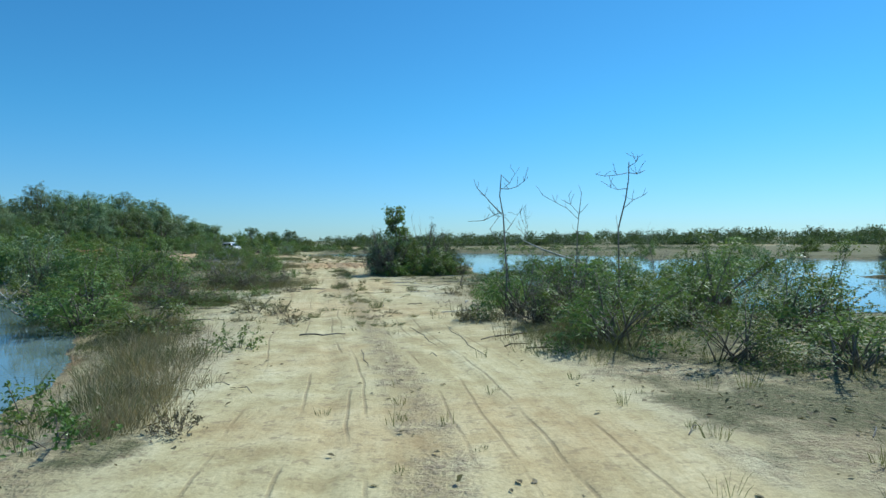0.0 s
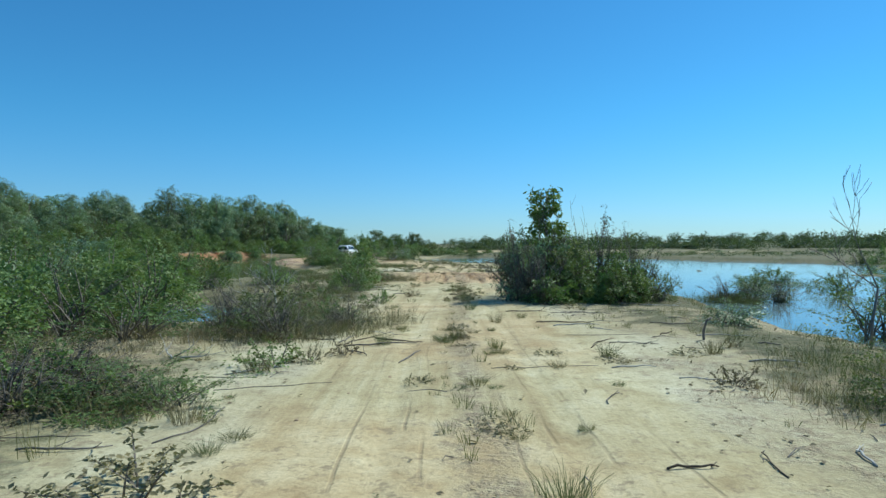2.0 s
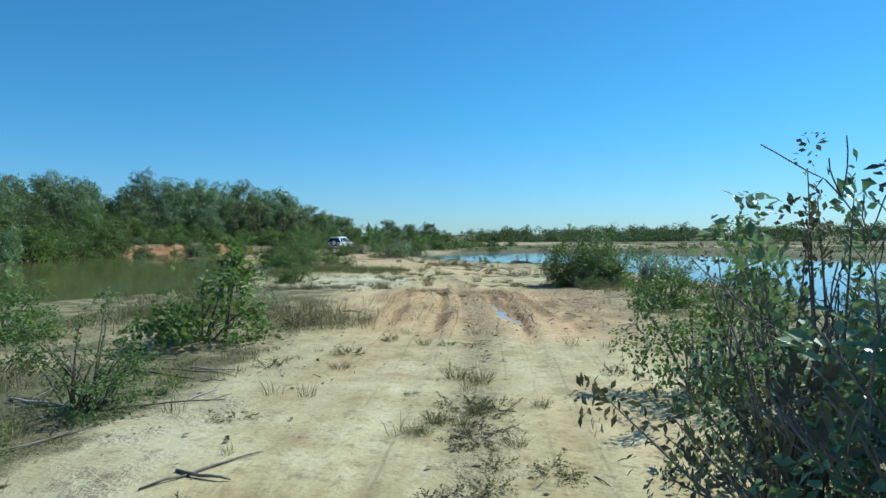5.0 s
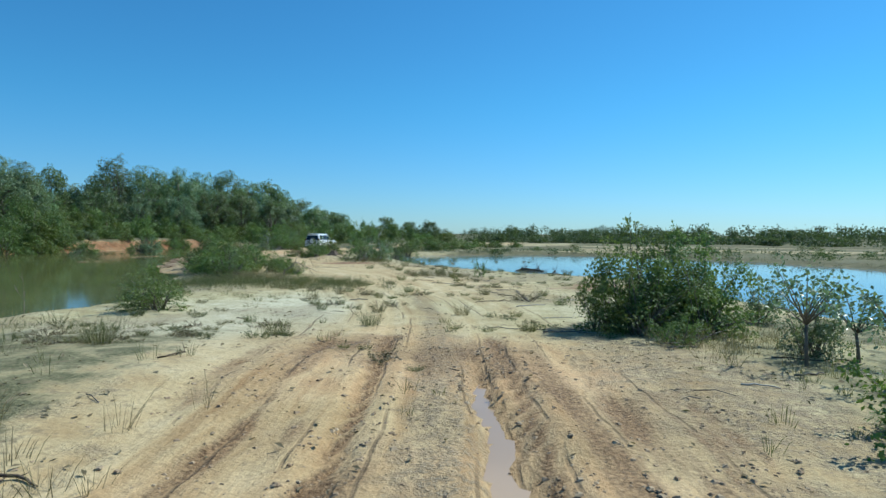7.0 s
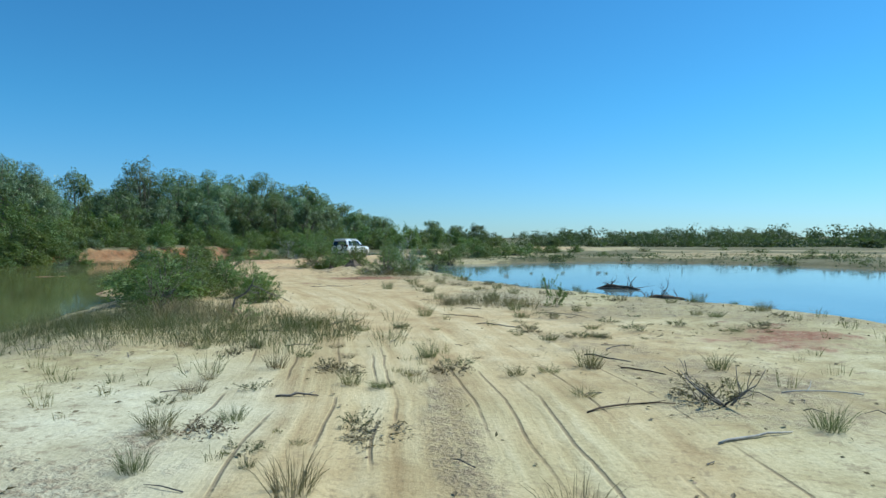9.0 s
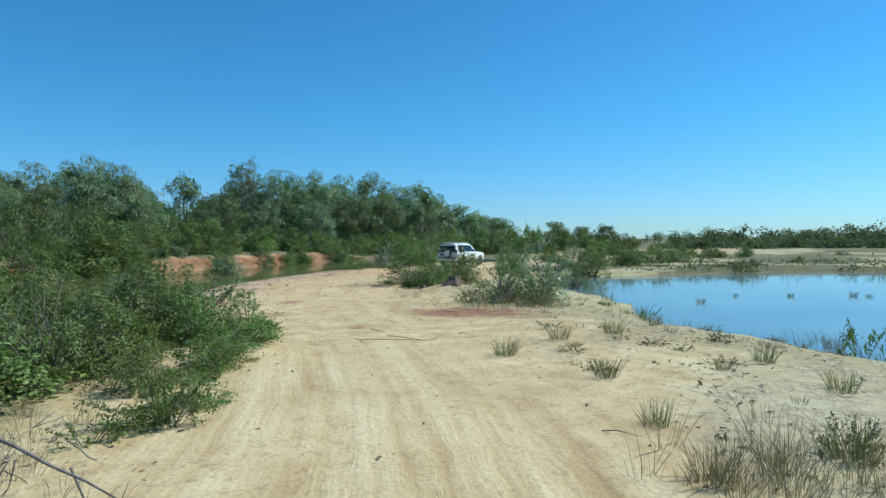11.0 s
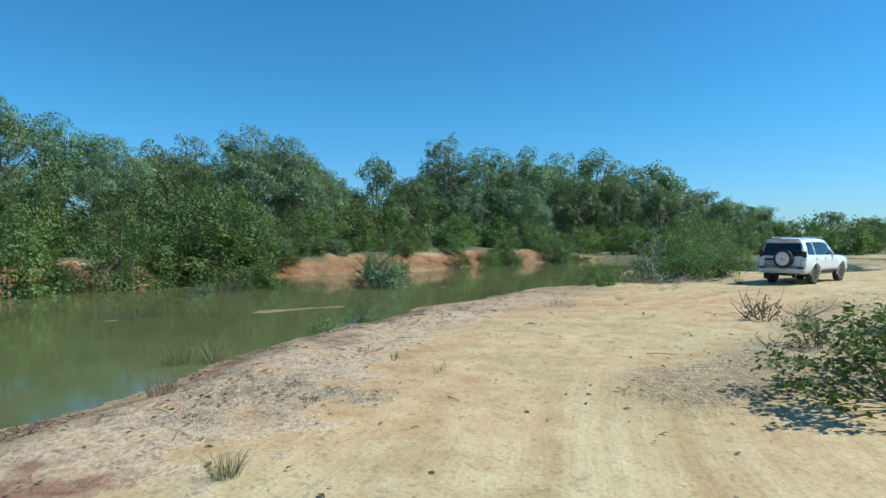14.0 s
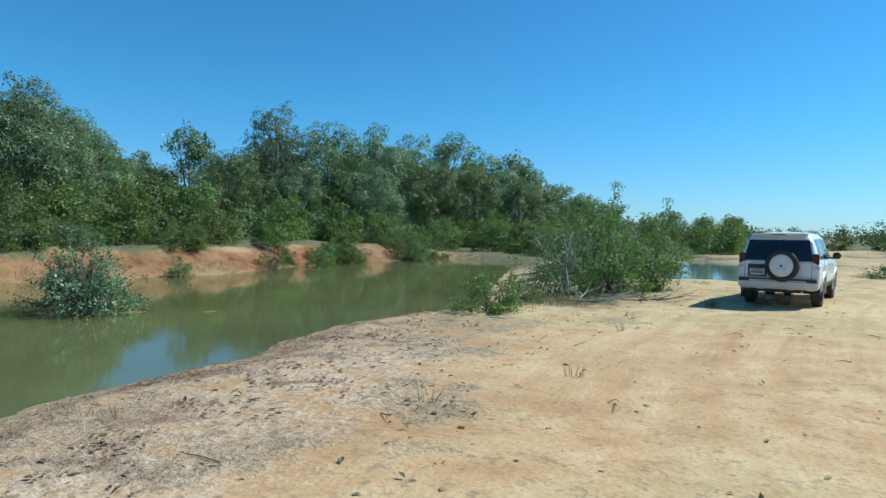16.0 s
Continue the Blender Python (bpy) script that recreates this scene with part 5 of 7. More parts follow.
# ---------------------------------------------------------------- the sapling, dead trees, stump, fallen wood
def sapling(x, y):
    np.random.seed(3), random.seed(3)
    ob = new("sapling")
    ob.location = (x, y, ground_z(x, y))
    wood, crown = Mesh(), Mesh()
    wood.tube([(0, 0, -.1), (0.05, 0.02, 1.2), (-.03, 0, 2.2), (0.02, 0, 3.1)], [.035, .028, .02, .008], 6)
    for k in range(58):
        z = random.uniform(1.5, 3.1)
        q = random.uniform(0, 6.28)
        L = random.uniform(.2, .52) * (1.25 - 0.25 * z)  + 0.12
        tip = np.array([math.cos(q) * L, math.sin(q) * L, z + L * 0.45])
        twig = Mesh()
        twig.tube([(0, 0, z - .15), tuple(tip * .5 + np.array([0, 0, z * .5 - .05])), tuple(tip)], [.01, .007, .004], 4)
        part("branch", twig.make("branch", BARK, True), None, ob)
        n = 20
        c = tip + np.random.normal(size=(n, 3)) * 0.07
        al = unit(n) + np.array([math.cos(q) * .4, math.sin(q) * .4, -.35])
        al /= np.linalg.norm(al, axis=1)[:, None]
        sd = np.cross(al, unit(n))
        sd /= np.linalg.norm(sd, axis=1)[:, None]
        Ln = 0.13 + 0.09 * np.random.random(n)
        crown.leaves(c, al, sd, Ln, Ln * 0.36)
    part("trunk", wood.make("trunk", BARK, True), None, ob)
    tagged(part("crown", crown.make("crown", LEAF_BRIGHT), None, ob), kind="stuff")
    return tagged(ob, "slender young tree with drooping bright leaves in a thicket", "tree")


sapling(-2.2, 30.2)


def dead_tree(x, y, h, seed, label, spread=0.8, kids=3, mat=DEADWOOD):
    random.seed(seed)
    ob = new("dead_tree")
    ob.location = (x, y, ground_z(x, y) - 0.05)
    m, limbs = Mesh(), Mesh()
    lean = random.uniform(-.12, .12)
    p1 = (lean * h * .5, 0, h * .45)
    m.tube([(0, 0, -.1), (lean * h * .2, 0.02, h * .22), p1], [.05 * h / 4, .04 * h / 4, .03 * h / 4], 6)
    grow(limbs, p1, (-.15, .1, 1), h * .52, .024 * h / 4, 2, .35, kids)
    grow(limbs, p1, (-.8 * spread, .1, .7), h * .42, .02 * h / 4, 2, .35, kids)
    grow(limbs, (lean * h * .4, 0, h * .38), (.9 * spread, -.2, .8), h * .42, .02 * h / 4, 2, .35, kids)
    part("trunk", m.make("trunk", mat, True), None, ob)
    tagged(part("limb", limbs.make("limb", mat, True), None, ob), kind="stuff")
    return tagged(ob, label, "dead tree", "bare trees by the lagoon")


def snag(x, y, paths, label):
    """A bare tree from the lines of its trunk and limbs, metres from its foot: (radius, points across and up)."""
    random.seed(int(x * 100))
    ob = new("dead_tree")
    ob.location = (x, y, ground_z(x, y) - 0.05)
    for k, (r, pts) in enumerate(paths):
        m = Mesh()
        line = [(u + random.uniform(-.012, .012), random.uniform(-.05, .05) * (k > 0) + 0.12 * (k % 3 - 1) * i / len(pts), v) for i, (u, v) in enumerate(pts)]
        m.tube(line, [max(r * 0.62 * (1 - 0.7 * i / len(pts)), .0035) for i in range(len(pts))], 6)
        for _ in range(0 if r > .03 else 4):
            i = random.randint(1, len(line) - 1)
            grow(m, line[i], (random.uniform(-1, 1), random.uniform(-.6, .6), random.uniform(.1, 1)), random.uniform(.12, .3), .005, 0, .6)
        part("limb" if k else "trunk", m.make("limb" if k else "trunk", DEADWOOD, True), None, ob)
    return tagged(ob, label, "dead tree", "bare trees by the lagoon")


snag(1.32, 13.0, [(.034, [(0, 0), (.03, .9), (0, 1.74), (-.04, 2.18), (-.09, 2.58), (-.06, 3.02)]), (.02, [(-.04, 2.2), (-.2, 2.36), (-.4, 2.58), (-.57, 2.76)]), (.014, [(-.08, 2.74), (.1, 2.73), (.26, 2.78), (.42, 2.9), (.53, 3.2)]),
                  (.012, [(.0, 2.76), (.12, 2.86), (.22, 3.04)]), (.014, [(-.05, 2.24), (-.2, 2.2), (-.42, 2.08), (-.75, 2.06)]), (.012, [(0, 1.8), (.15, 2.0), (.3, 2.2)]), (.014, [(-.05, 1.5), (-.3, 1.9), (-.12, 2.15)])],
     "bare dead tree with crooked forked limbs by the lagoon")
snag(3.37, 11.9, [(.03, [(0, 0), (.02, .9), (0, 1.83), (.14, 2.4), (.18, 2.75), (.2, 3.1)]), (.012, [(.19, 2.9), (0, 2.86), (-.24, 2.84), (-.42, 2.88)]), (.012, [(.2, 2.9), (.4, 2.88), (.55, 2.95)]), (.012, [(.1, 2.2), (.3, 2.38), (.45, 2.45)]), (.01, [(.17, 2.6), (0, 2.58), (-.14, 2.62)]),
                  (.01, [(.2, 3.0), (.35, 3.1), (.42, 3.2)])],
     "tall thin dead tree with level twigs by the lagoon")
snag(2.9, 13.4, [(.022, [(0, 0), (0, 1.0), (.02, 1.8), (.06, 2.2), (.1, 2.65)]), (.01, [(.04, 2.1), (-.2, 2.32), (-.45, 2.45), (-.7, 2.6)]), (.008, [(.06, 2.2), (-.1, 2.4), (-.15, 2.6)])], "slim leafless tree with a long side twig")
dead_tree(3.2, 22.4, 2.3, 62, "thin leafless tree with fine pale twigs", 1.0, 4)
dead_tree(9.4, 27.5, 2.4, 65, "low bare tree in the marsh scrub", 1.2)
m_ = Mesh()
m_.tube([(1.84, 14.05, 1.62), (2.3, 14.5, 1.42), (2.9, 15.0, 1.22), (3.6, 15.6, 1.02), (4.3, 16.2, .5), (4.6, 16.5, -.1)], [.012, .02, .026, .03, .034, .036], 7)
tagged(new("leaning_limb", m_.make("leaning_limb", GREYWOOD, True)), "bleached broken limb leaning over the scrub", "branch")
m_ = Mesh()
m_.tube([(0.7, 22.5, -.2), (0.69, 22.5, .12), (0.74, 22.5, .3), (0.82, 22.5, .36)], [.024, .021, .019, .013], 7)
tagged(new("short_stump", m_.make("short_stump", DEADWOOD, True)), "short bent stump on the sand by the lagoon", "stump")
dead_tree(-1.0, 31.4, 2.7, 66, "twiggy leafless shoot above the thicket", .5, 2)
dead_tree(-36.0, 91.4, 1.7, 67, "pale grey leafless bush at the water's edge", 1.4, 5, GREYWOOD)
dead_tree(-19.8, 76.2, 1.2, 68, "pale leafless twigs among the shrubs", 1.4, 4, GREYWOOD)
dead_tree(-17.7, 71.8, 1.5, 69, "bleached bare branches hanging over a shrub", 1.6, 4, GREYWOOD)
dead_tree(-17.6, 47.6, 0.9, 70, "small dead trunk standing in the pond's edge", .6, 1)


dead_tree(-3.0, 29.2, 1.45, 71, "brown leafless brush at the thicket's edge", 1.2, 5)
dead_tree(-2.7, 30.6, 1.7, 72, "brown leafless brush at the thicket's edge", 1.2, 5)
dead_tree(-8.6, 25.4, 1.4, 73, "grey leafless bush among dry grass", 1.4, 4, GREYWOOD)
dead_tree(-7.4, 22.8, 1.2, 74, "grey leafless bush among dry grass", 1.4, 4)
dead_tree(-12.2, 33.0, 1.1, 75, "grey leafless bush among dry grass", 1.4, 4)


def fallen(name, x, y, size, seed, label, lift=0.25, mat=GREYWOOD, n=4, turn=0.0):
    """Broken branches that lie on the sand, each with its twigs."""
    random.seed(seed)
    ob = new(name)
    ob.location = (x, y, max(ground_z(x, y), WATER_Z))
    for k in range(n):
        q = turn + random.uniform(-1.2, 1.2) + (math.pi if k % 2 else 0)
        m = Mesh()
        grow(m, (random.uniform(-.2, .2) * size, random.uniform(-.2, .2) * size, 0.0), (math.cos(q), math.sin(q), lift * random.uniform(.3, 1.2)), size * random.uniform(.5, .9), 0.014 * size + .004, 1, .5, 3)
        part("bough", m.make("bough", mat, True), None, ob)
    return tagged(ob, label, "branch", "fallen branches")


fallen("fallen_branch", -10.2, 15.6, 2.0, 81, "long bleached dead branch over the scrub", .5)
fallen("fallen_branch", -8.3, 24.6, 1.3, 82, "forked grey dead branch in dry grass", .9)
fallen("fallen_branch", -9.6, 26.0, 1.5, 83, "dark leaning dead branch in the scrub", .8, DEADWOOD)
fallen("fallen_branch", -7.0, 52.4, 0.7, 85, "small tangle of dead twigs on the sand", .5, DEADWOOD)


def drift_log(x, y, turn, size, seed):
    """A sunken trunk with its dead limbs."""
    random.seed(seed)
    ob = new("driftwood_log")
    ob.matrix_world = pose(x, y, WATER_Z, 0, 0, turn) @ Matrix.Scale(size, 4)
    t = Mesh()
    pts = [(u, random.uniform(-.07, .07), -.02 + .09 * (1 - u * u) + random.uniform(-.03, .03)) for u in np.linspace(-1, 1, 11)]
    t.tube(pts, [.03 + .07 * (1 - u * u) * random.uniform(.6, 1.3) for u in np.linspace(-1, 1, 11)], 9)
    pts = [(u, .25 + random.uniform(-.06, .06), -.03 + random.uniform(-.02, .05)) for u in np.linspace(-.5, .9, 8)]
    t.tube(pts, [random.uniform(.03, .08) for _ in pts], 8)
    part("trunk", t.make("trunk", STUMPWOOD, True), None, ob)
    for k in range(12):
        b_ = Mesh()
        u = random.uniform(-.7, .7)
        grow(b_, (u, 0, .05), (random.uniform(-1, 1), random.uniform(-1, 1), random.uniform(.15, .9)), random.uniform(.35, .8), .022, 1, .6, 2)
        part("limb", b_.make("limb", STUMPWOOD, True), None, ob)
    return tagged(ob, "dark driftwood log with dead limbs in the shallow water", "log", "driftwood in the lagoon")


drift_log(-7.2, 65.8, 20, 0.8, 86)
drift_log(-8.6, 69.6, 160, 0.9, 87)


def bent_branch(x, y):
    """A dead branch that stands in the sand, bows over and trails its twigs."""
    random.seed(88)
    m = Mesh()
    ux, uy, z0 = 0.905, 0.426, ground_z(x, y)
    line = lambda pts: [(x + u * ux + random.uniform(-.02, .02), y + u * uy + random.uniform(-.03, .03), z0 + v) for u, v in pts]
    m.tube(line([(0, -.08), (.02, .18), (.06, .30), (.28, .42), (.42, .58), (.52, .76)]), [.03, .028, .026, .02, .015, .008], 7)
    m.tube(line([(.44, .60), (.62, .54), (.82, .42), (1.05, .34), (1.25, .22), (1.3, .34)]), [.013, .012, .010, .008, .006, .003], 5)
    m.tube(line([(.9, .40), (1.0, .22), (1.12, .08), (1.2, .0)]), [.008, .006, .005, .003], 4)
    for k in range(7):
        u = random.uniform(.3, 1.1)
        grow(m, line([(u, .45)])[0], (random.uniform(-1, 1), random.uniform(-1, 1), random.uniform(-.8, .4)), random.uniform(.15, .4), .006, 1, .6, 2)
    return tagged(new("bent_branch", m.make("bent_branch", DEADWOOD, True)), "bent dead branch bowed over the sand", "branch", "fallen branches")


bent_branch(-16.5, 57.4)
fallen("fallen_branch", -29.0, 82.7, 0.9, 89, "dry twiggy branches beside the sand road", .8, DEADWOOD, 5)
fallen("fallen_branch", -28.2, 83.4, 0.7, 90, "dry twiggy branches beside the sand road", .5, DEADWOOD, 5)
fallen("fallen_branch", -27.4, 79.4, 0.7, 98, "dry twigs on the littered shoulder of the road", .2, DEADWOOD, 4)
fallen("fallen_branch", -26.4, 80.6, 0.8, 99, "dry twigs on the littered shoulder of the road", .3, STUMPWOOD, 4)
fallen("fallen_branch", -20.6, 73.6, 0.8, 91, "roots and twigs beside a stump", .2, DEADWOOD, 5)
fallen("fallen_branch", -35.4, 91.0, 1.3, 92, "dead branches along the water's edge", .15, GREYWOOD, 5)
fallen("fallen_branch", -34.4, 92.2, 1.3, 93, "dead branches along the water's edge", .15, DEADWOOD, 5)
fallen("fallen_branch", -18.8, 71.0, 1.0, 94, "dead branches at the foot of a shrub", .3, GREYWOOD, 5)
fallen("fallen_branch", -4.0, 46.6, 0.9, 95, "dead twigs below a bush", .2, DEADWOOD, 5)
fallen("fallen_branch", -7.4, 19.6, 0.8, 96, "dead twigs in the scrub", .5, GREYWOOD, 3)
fallen("fallen_branch", -32.2, 93.6, .5, 97, "small dry twigs on the sand", .3, DEADWOOD, 4)


def stump(x, y, size, seed, label):
    random.seed(seed)
    ob = new("tree_stump")
    ob.location = (x, y, ground_z(x, y) - .04)
    ob.scale = (size, size, size)
    m = Mesh()
    rings, n = [(-.08, .56), (-.01, .50), (.05, .42), (.11, .34), (.18, .26), (.25, .20), (.31, .165), (.36, .15)], 40
    vs = []
    for k, (z, r) in enumerate(rings):
        for a_ in range(n):
            q = 2 * math.pi * a_ / n
            rr = r * (1 + (0.15 - .01 * k) * math.sin(q * 5 + .4 + 1.3 * math.sin(q)) + 0.06 * math.sin(q * 13) + random.uniform(-.05, .05))
            vs.append((rr * math.cos(q), rr * math.sin(q), z + (random.uniform(-.07, .05) if k == len(rings) - 1 else random.uniform(-.012, .012))))
    vs.append((0, 0, .28))
    fs = [(k * n + a_, k * n + (a_ + 1) % n, (k + 1) * n + (a_ + 1) % n, (k + 1) * n + a_) for k in range(len(rings) - 1) for a_ in range(n)]
    m.add(np.array(vs[:-1]), fs)
    top_ = len(rings) * n - n
    m.add(np.array(vs[top_:]), [(a_, (a_ + 1) % n, n) for a_ in range(n)])
    part("trunk", m.make("trunk", STUMPWOOD, True), None, ob)
    for k in range(5):
        q = k * 1.256 + random.uniform(-.2, .2)
        r = Mesh()
        L = random.uniform(.5, .72)
        r.tube([(.2 * math.cos(q), .2 * math.sin(q), .06), (.6 * L * math.cos(q), .6 * L * math.sin(q), .02), (L * math.cos(q + .2), L * math.sin(q + .2), -.05)], [.06, .04, .012], 5)
        part("root", r.make("root", STUMPWOOD, True), None, ob)
    return tagged(ob, label, "stump")


stump(-21.8, 74.35, 0.88, 4, "weathered dark brown tree stump with spreading roots on the sand")
stump(-22.9, 74.15, 0.45, 5, "small broken stump with bare roots on the sand")
stump(-22.75, 75.3, 0.8, 6, "low half-buried brown stump on the sand")


# ---------------------------------------------------------------- grass, reeds, litter
def tuft(m, x, y, z, h, r, n, lean=0.5):
    q = np.random.random(n) * 6.283
    rr = np.sqrt(np.random.random(n)) * r
    c = np.stack([x + rr * np.cos(q), y + rr * np.sin(q), np.full(n, z - .01)], 1)
    hh = h * (0.45 + 0.65 * np.random.random(n))
    out = lean * hh * np.random.random(n)
    q2 = q + np.random.normal(size=n) * 0.6
    tip = c + np.stack([out * np.cos(q2), out * np.sin(q2), hh], 1)
    m.blades(c, tip, 0.003 + 0.004 * np.random.random(n))


def scatter_grass():
    np.random.seed(51), random.seed(51)
    dry = Mesh()
    n = 15000
    x, y = np.random.uniform(-38, 7, n), np.random.uniform(1, 98, n)
    h, mk, wet, road = terrain(x, y)
    late = sm(y, 52, 60)
    keep = (wet < -0.25) & (road < 11)
    dens = np.where(road < 0.42, 0.75 * (1 - late), np.where(road < 1.3, 0.02, 0.16 + 0.30 * sm(road, 2, 5))) + 0.45 * mk["green"]
    dens = dens * (0.35 + 1.2 * sm(fnoise(x, y, 2.0), 0.4, 0.65)) * (1 - 0.75 * late * (1 - mk["green"]))
    keep &= np.random.random(n) < dens
    for px, py, pz, g in zip(x[keep], y[keep], h[keep], mk["green"][keep]):
        s = random.uniform(0.05, 0.20) * (1 + 0.8 * g)
        tuft(dry, px, py, pz, s, 0.03 + s * 0.4, random.randint(10, 26), 0.8)
    tagged(new("grass", dry.make("grass", GRASS)), "sparse dry yellow-green grass tufts on the sand", "grass", kind="stuff")
    reed = Mesh()
    n = 7000
    x, y = np.random.uniform(-56, 24, n), np.random.uniform(2, 112, n)
    h, mk, wet, road = terrain(x, y)
    patch = sm(fnoise(x + 3, y - 8, 4.5), 0.42, 0.6)
    keep = (wet > -1.3) & (wet < 0.8) & (np.random.random(n) < 0.45 * patch) & (road > 4)
    keep &= (x > -25) | (x < -39.5) & (np.random.random(n) < 0.3)
    for px, py in zip(x[keep], y[keep]):
        hz = max(ground_z(px, py), WATER_Z)
        tuft(reed, px, py, hz, random.uniform(.14, .42), .24, random.randint(24, 38), 1.0)
    for cx, cy, r, k in [(2.6, 10, 1.2, 90), (4.4, 12.4, 1.6, 120), (6.2, 15, 2, 120), (3, 16, 1.4, 90), (2.4, 20, 1.2, 60), (5, 22, 2, 90), (-4.2, 8.6, .6, 30), (-5.8, 11.0, .8, 50), (-3.6, 6.4, .5, 25), (-8.6, 14, 1.4, 80), (-45.4, 79.5, 2.2, 40), (-46.5, 82.5, 1.8, 30), (-14, 55.0, 1.6, 150), (-16.8, 54.6, 1.8, 160), (-18.6, 55.2, 1.2, 90), (-13.2, 39.0, 1.8, 90), (-16, 43.6, 2.0, 80), (-44, 87.5, 1.6, 14), (-7.6, 24.2, 1.4, 80), (-6.6, 22.6, 1.2, 60), (-43, 83, 1.6, 16), (-40.6, 91, 2, 30), (-50, 96, 3, 20), (3.9, 32.3, 1.2, 170), (5.6, 37.6, 1.4, 90), (7.0, 40, 1.8, 90), (-40.6, 74.6, 1.1, 26), (-44.6, 77.2, 1.4, 40), (-41.8, 80.0, 1.2, 26), (-46.0, 76.2, 1.6, 40)]:
        for _ in range(k):
            px, py = random.gauss(cx, r * .6), random.gauss(cy, r * .6)
            hz = ground_z(px, py)
            if hz > -0.75:
                tuft(reed, px, py, max(hz, WATER_Z), random.uniform(.12, .36), .26, 30, 1.1)
    tagged(new("marsh_grass", reed.make("marsh_grass", REED)), "green marsh grass along the water's edge", "grass", kind="stuff")


scatter_grass()


def dry_brush():
    np.random.seed(91), random.seed(91)
    m = Mesh()
    for cx, cy, r, k in [(-2.9, 5.6, .4, 50), (-3.3, 6.8, .5, 60), (-3.8, 7.8, .5, 60), (-4.3, 9.0, .6, 70), (-4.9, 10.4, .6, 70), (-5.5, 11.6, .7, 70), (-6.2, 13.0, .8, 60), (-10.2, 21.0, 1.2, 60), (-8.8, 20.8, 1.0, 60), (-7.6, 21.2, .9, 60), (-6.4, 21.4, .8, 60), (-5.7, 22.4, .7, 50), (-5.3, 24.0, .6, 40), (-7.0, 25.4, 1.0, 60), (-8.6, 25.6, 1.0, 60), (-8.2, 28.4, 1.2, 50), (-9.4, 30.2, 1.2, 50),
                         (-11.4, 32.2, 1.4, 50), (-7.4, 17.4, .9, 70), (-6.2, 16.9, .6, 50), (-8.4, 18.4, .9, 60), (-9.6, 38.9, 1.1, 110), (-12.8, 39.8, 1.3, 110), (-9.0, 38.2, .8, 60), (-11, 38.8, 1.2, 80), (0.8, 12.8, .6, 40), (1.4, 18.6, .7, 14), (1.2, 20.0, .6, 10), (0.8, 18.0, .5, 10),
                         (2.2, 10.2, .9, 70), (3.0, 12.4, .9, 60), (-3.6, 46.4, .8, 40), (-2.6, 47.4, .8, 40), (-17.4, 57.0, 1.0, 120), (-15.8, 56.2, .7, 70), (-18.4, 57.6, .8, 60), (-18.6, 58.2, .8, 60), (-12.0, 60.6, .6, 50), (-10.9, 60.9, .6, 40), (-52.4, 74, 2.0, 40), (-52.2, 80, 2.2, 110), (-52.4, 86, 2.2, 110), (-52.2, 92, 2.2, 110), (-52.6, 98, 2.2, 110), (-52.8, 104, 2.4, 40), (-36.2, 90.4, .8, 40), (-19.0, 71.0, .9, 60), (-17.4, 70.6, .7, 40)]:
        for _ in range(k):
            px, py = random.gauss(cx, r * .6), random.gauss(cy, r * .6)
            if ground_z(px, py) > WATER_Z + 0.03:
                tuft(m, px, py, ground_z(px, py), random.uniform(.12, .42), .13, random.randint(10, 18), 1.1)
    tagged(new("dry_brush", m.make("dry_brush", STRAW)), "dry grey-brown brush and grass round the shrubs", "brush", kind="stuff")


dry_brush()


def grass_clump_meshes():
    out = []
    for k in range(3):
        np.random.seed(70 + k)
        m = Mesh()
        tuft(m, 0, 0, 0, 0.34, 0.17, 150, 1.0)
        out.append(m.make("grass_clump", (REED, GRASS, STRAW)[k]))
    return out


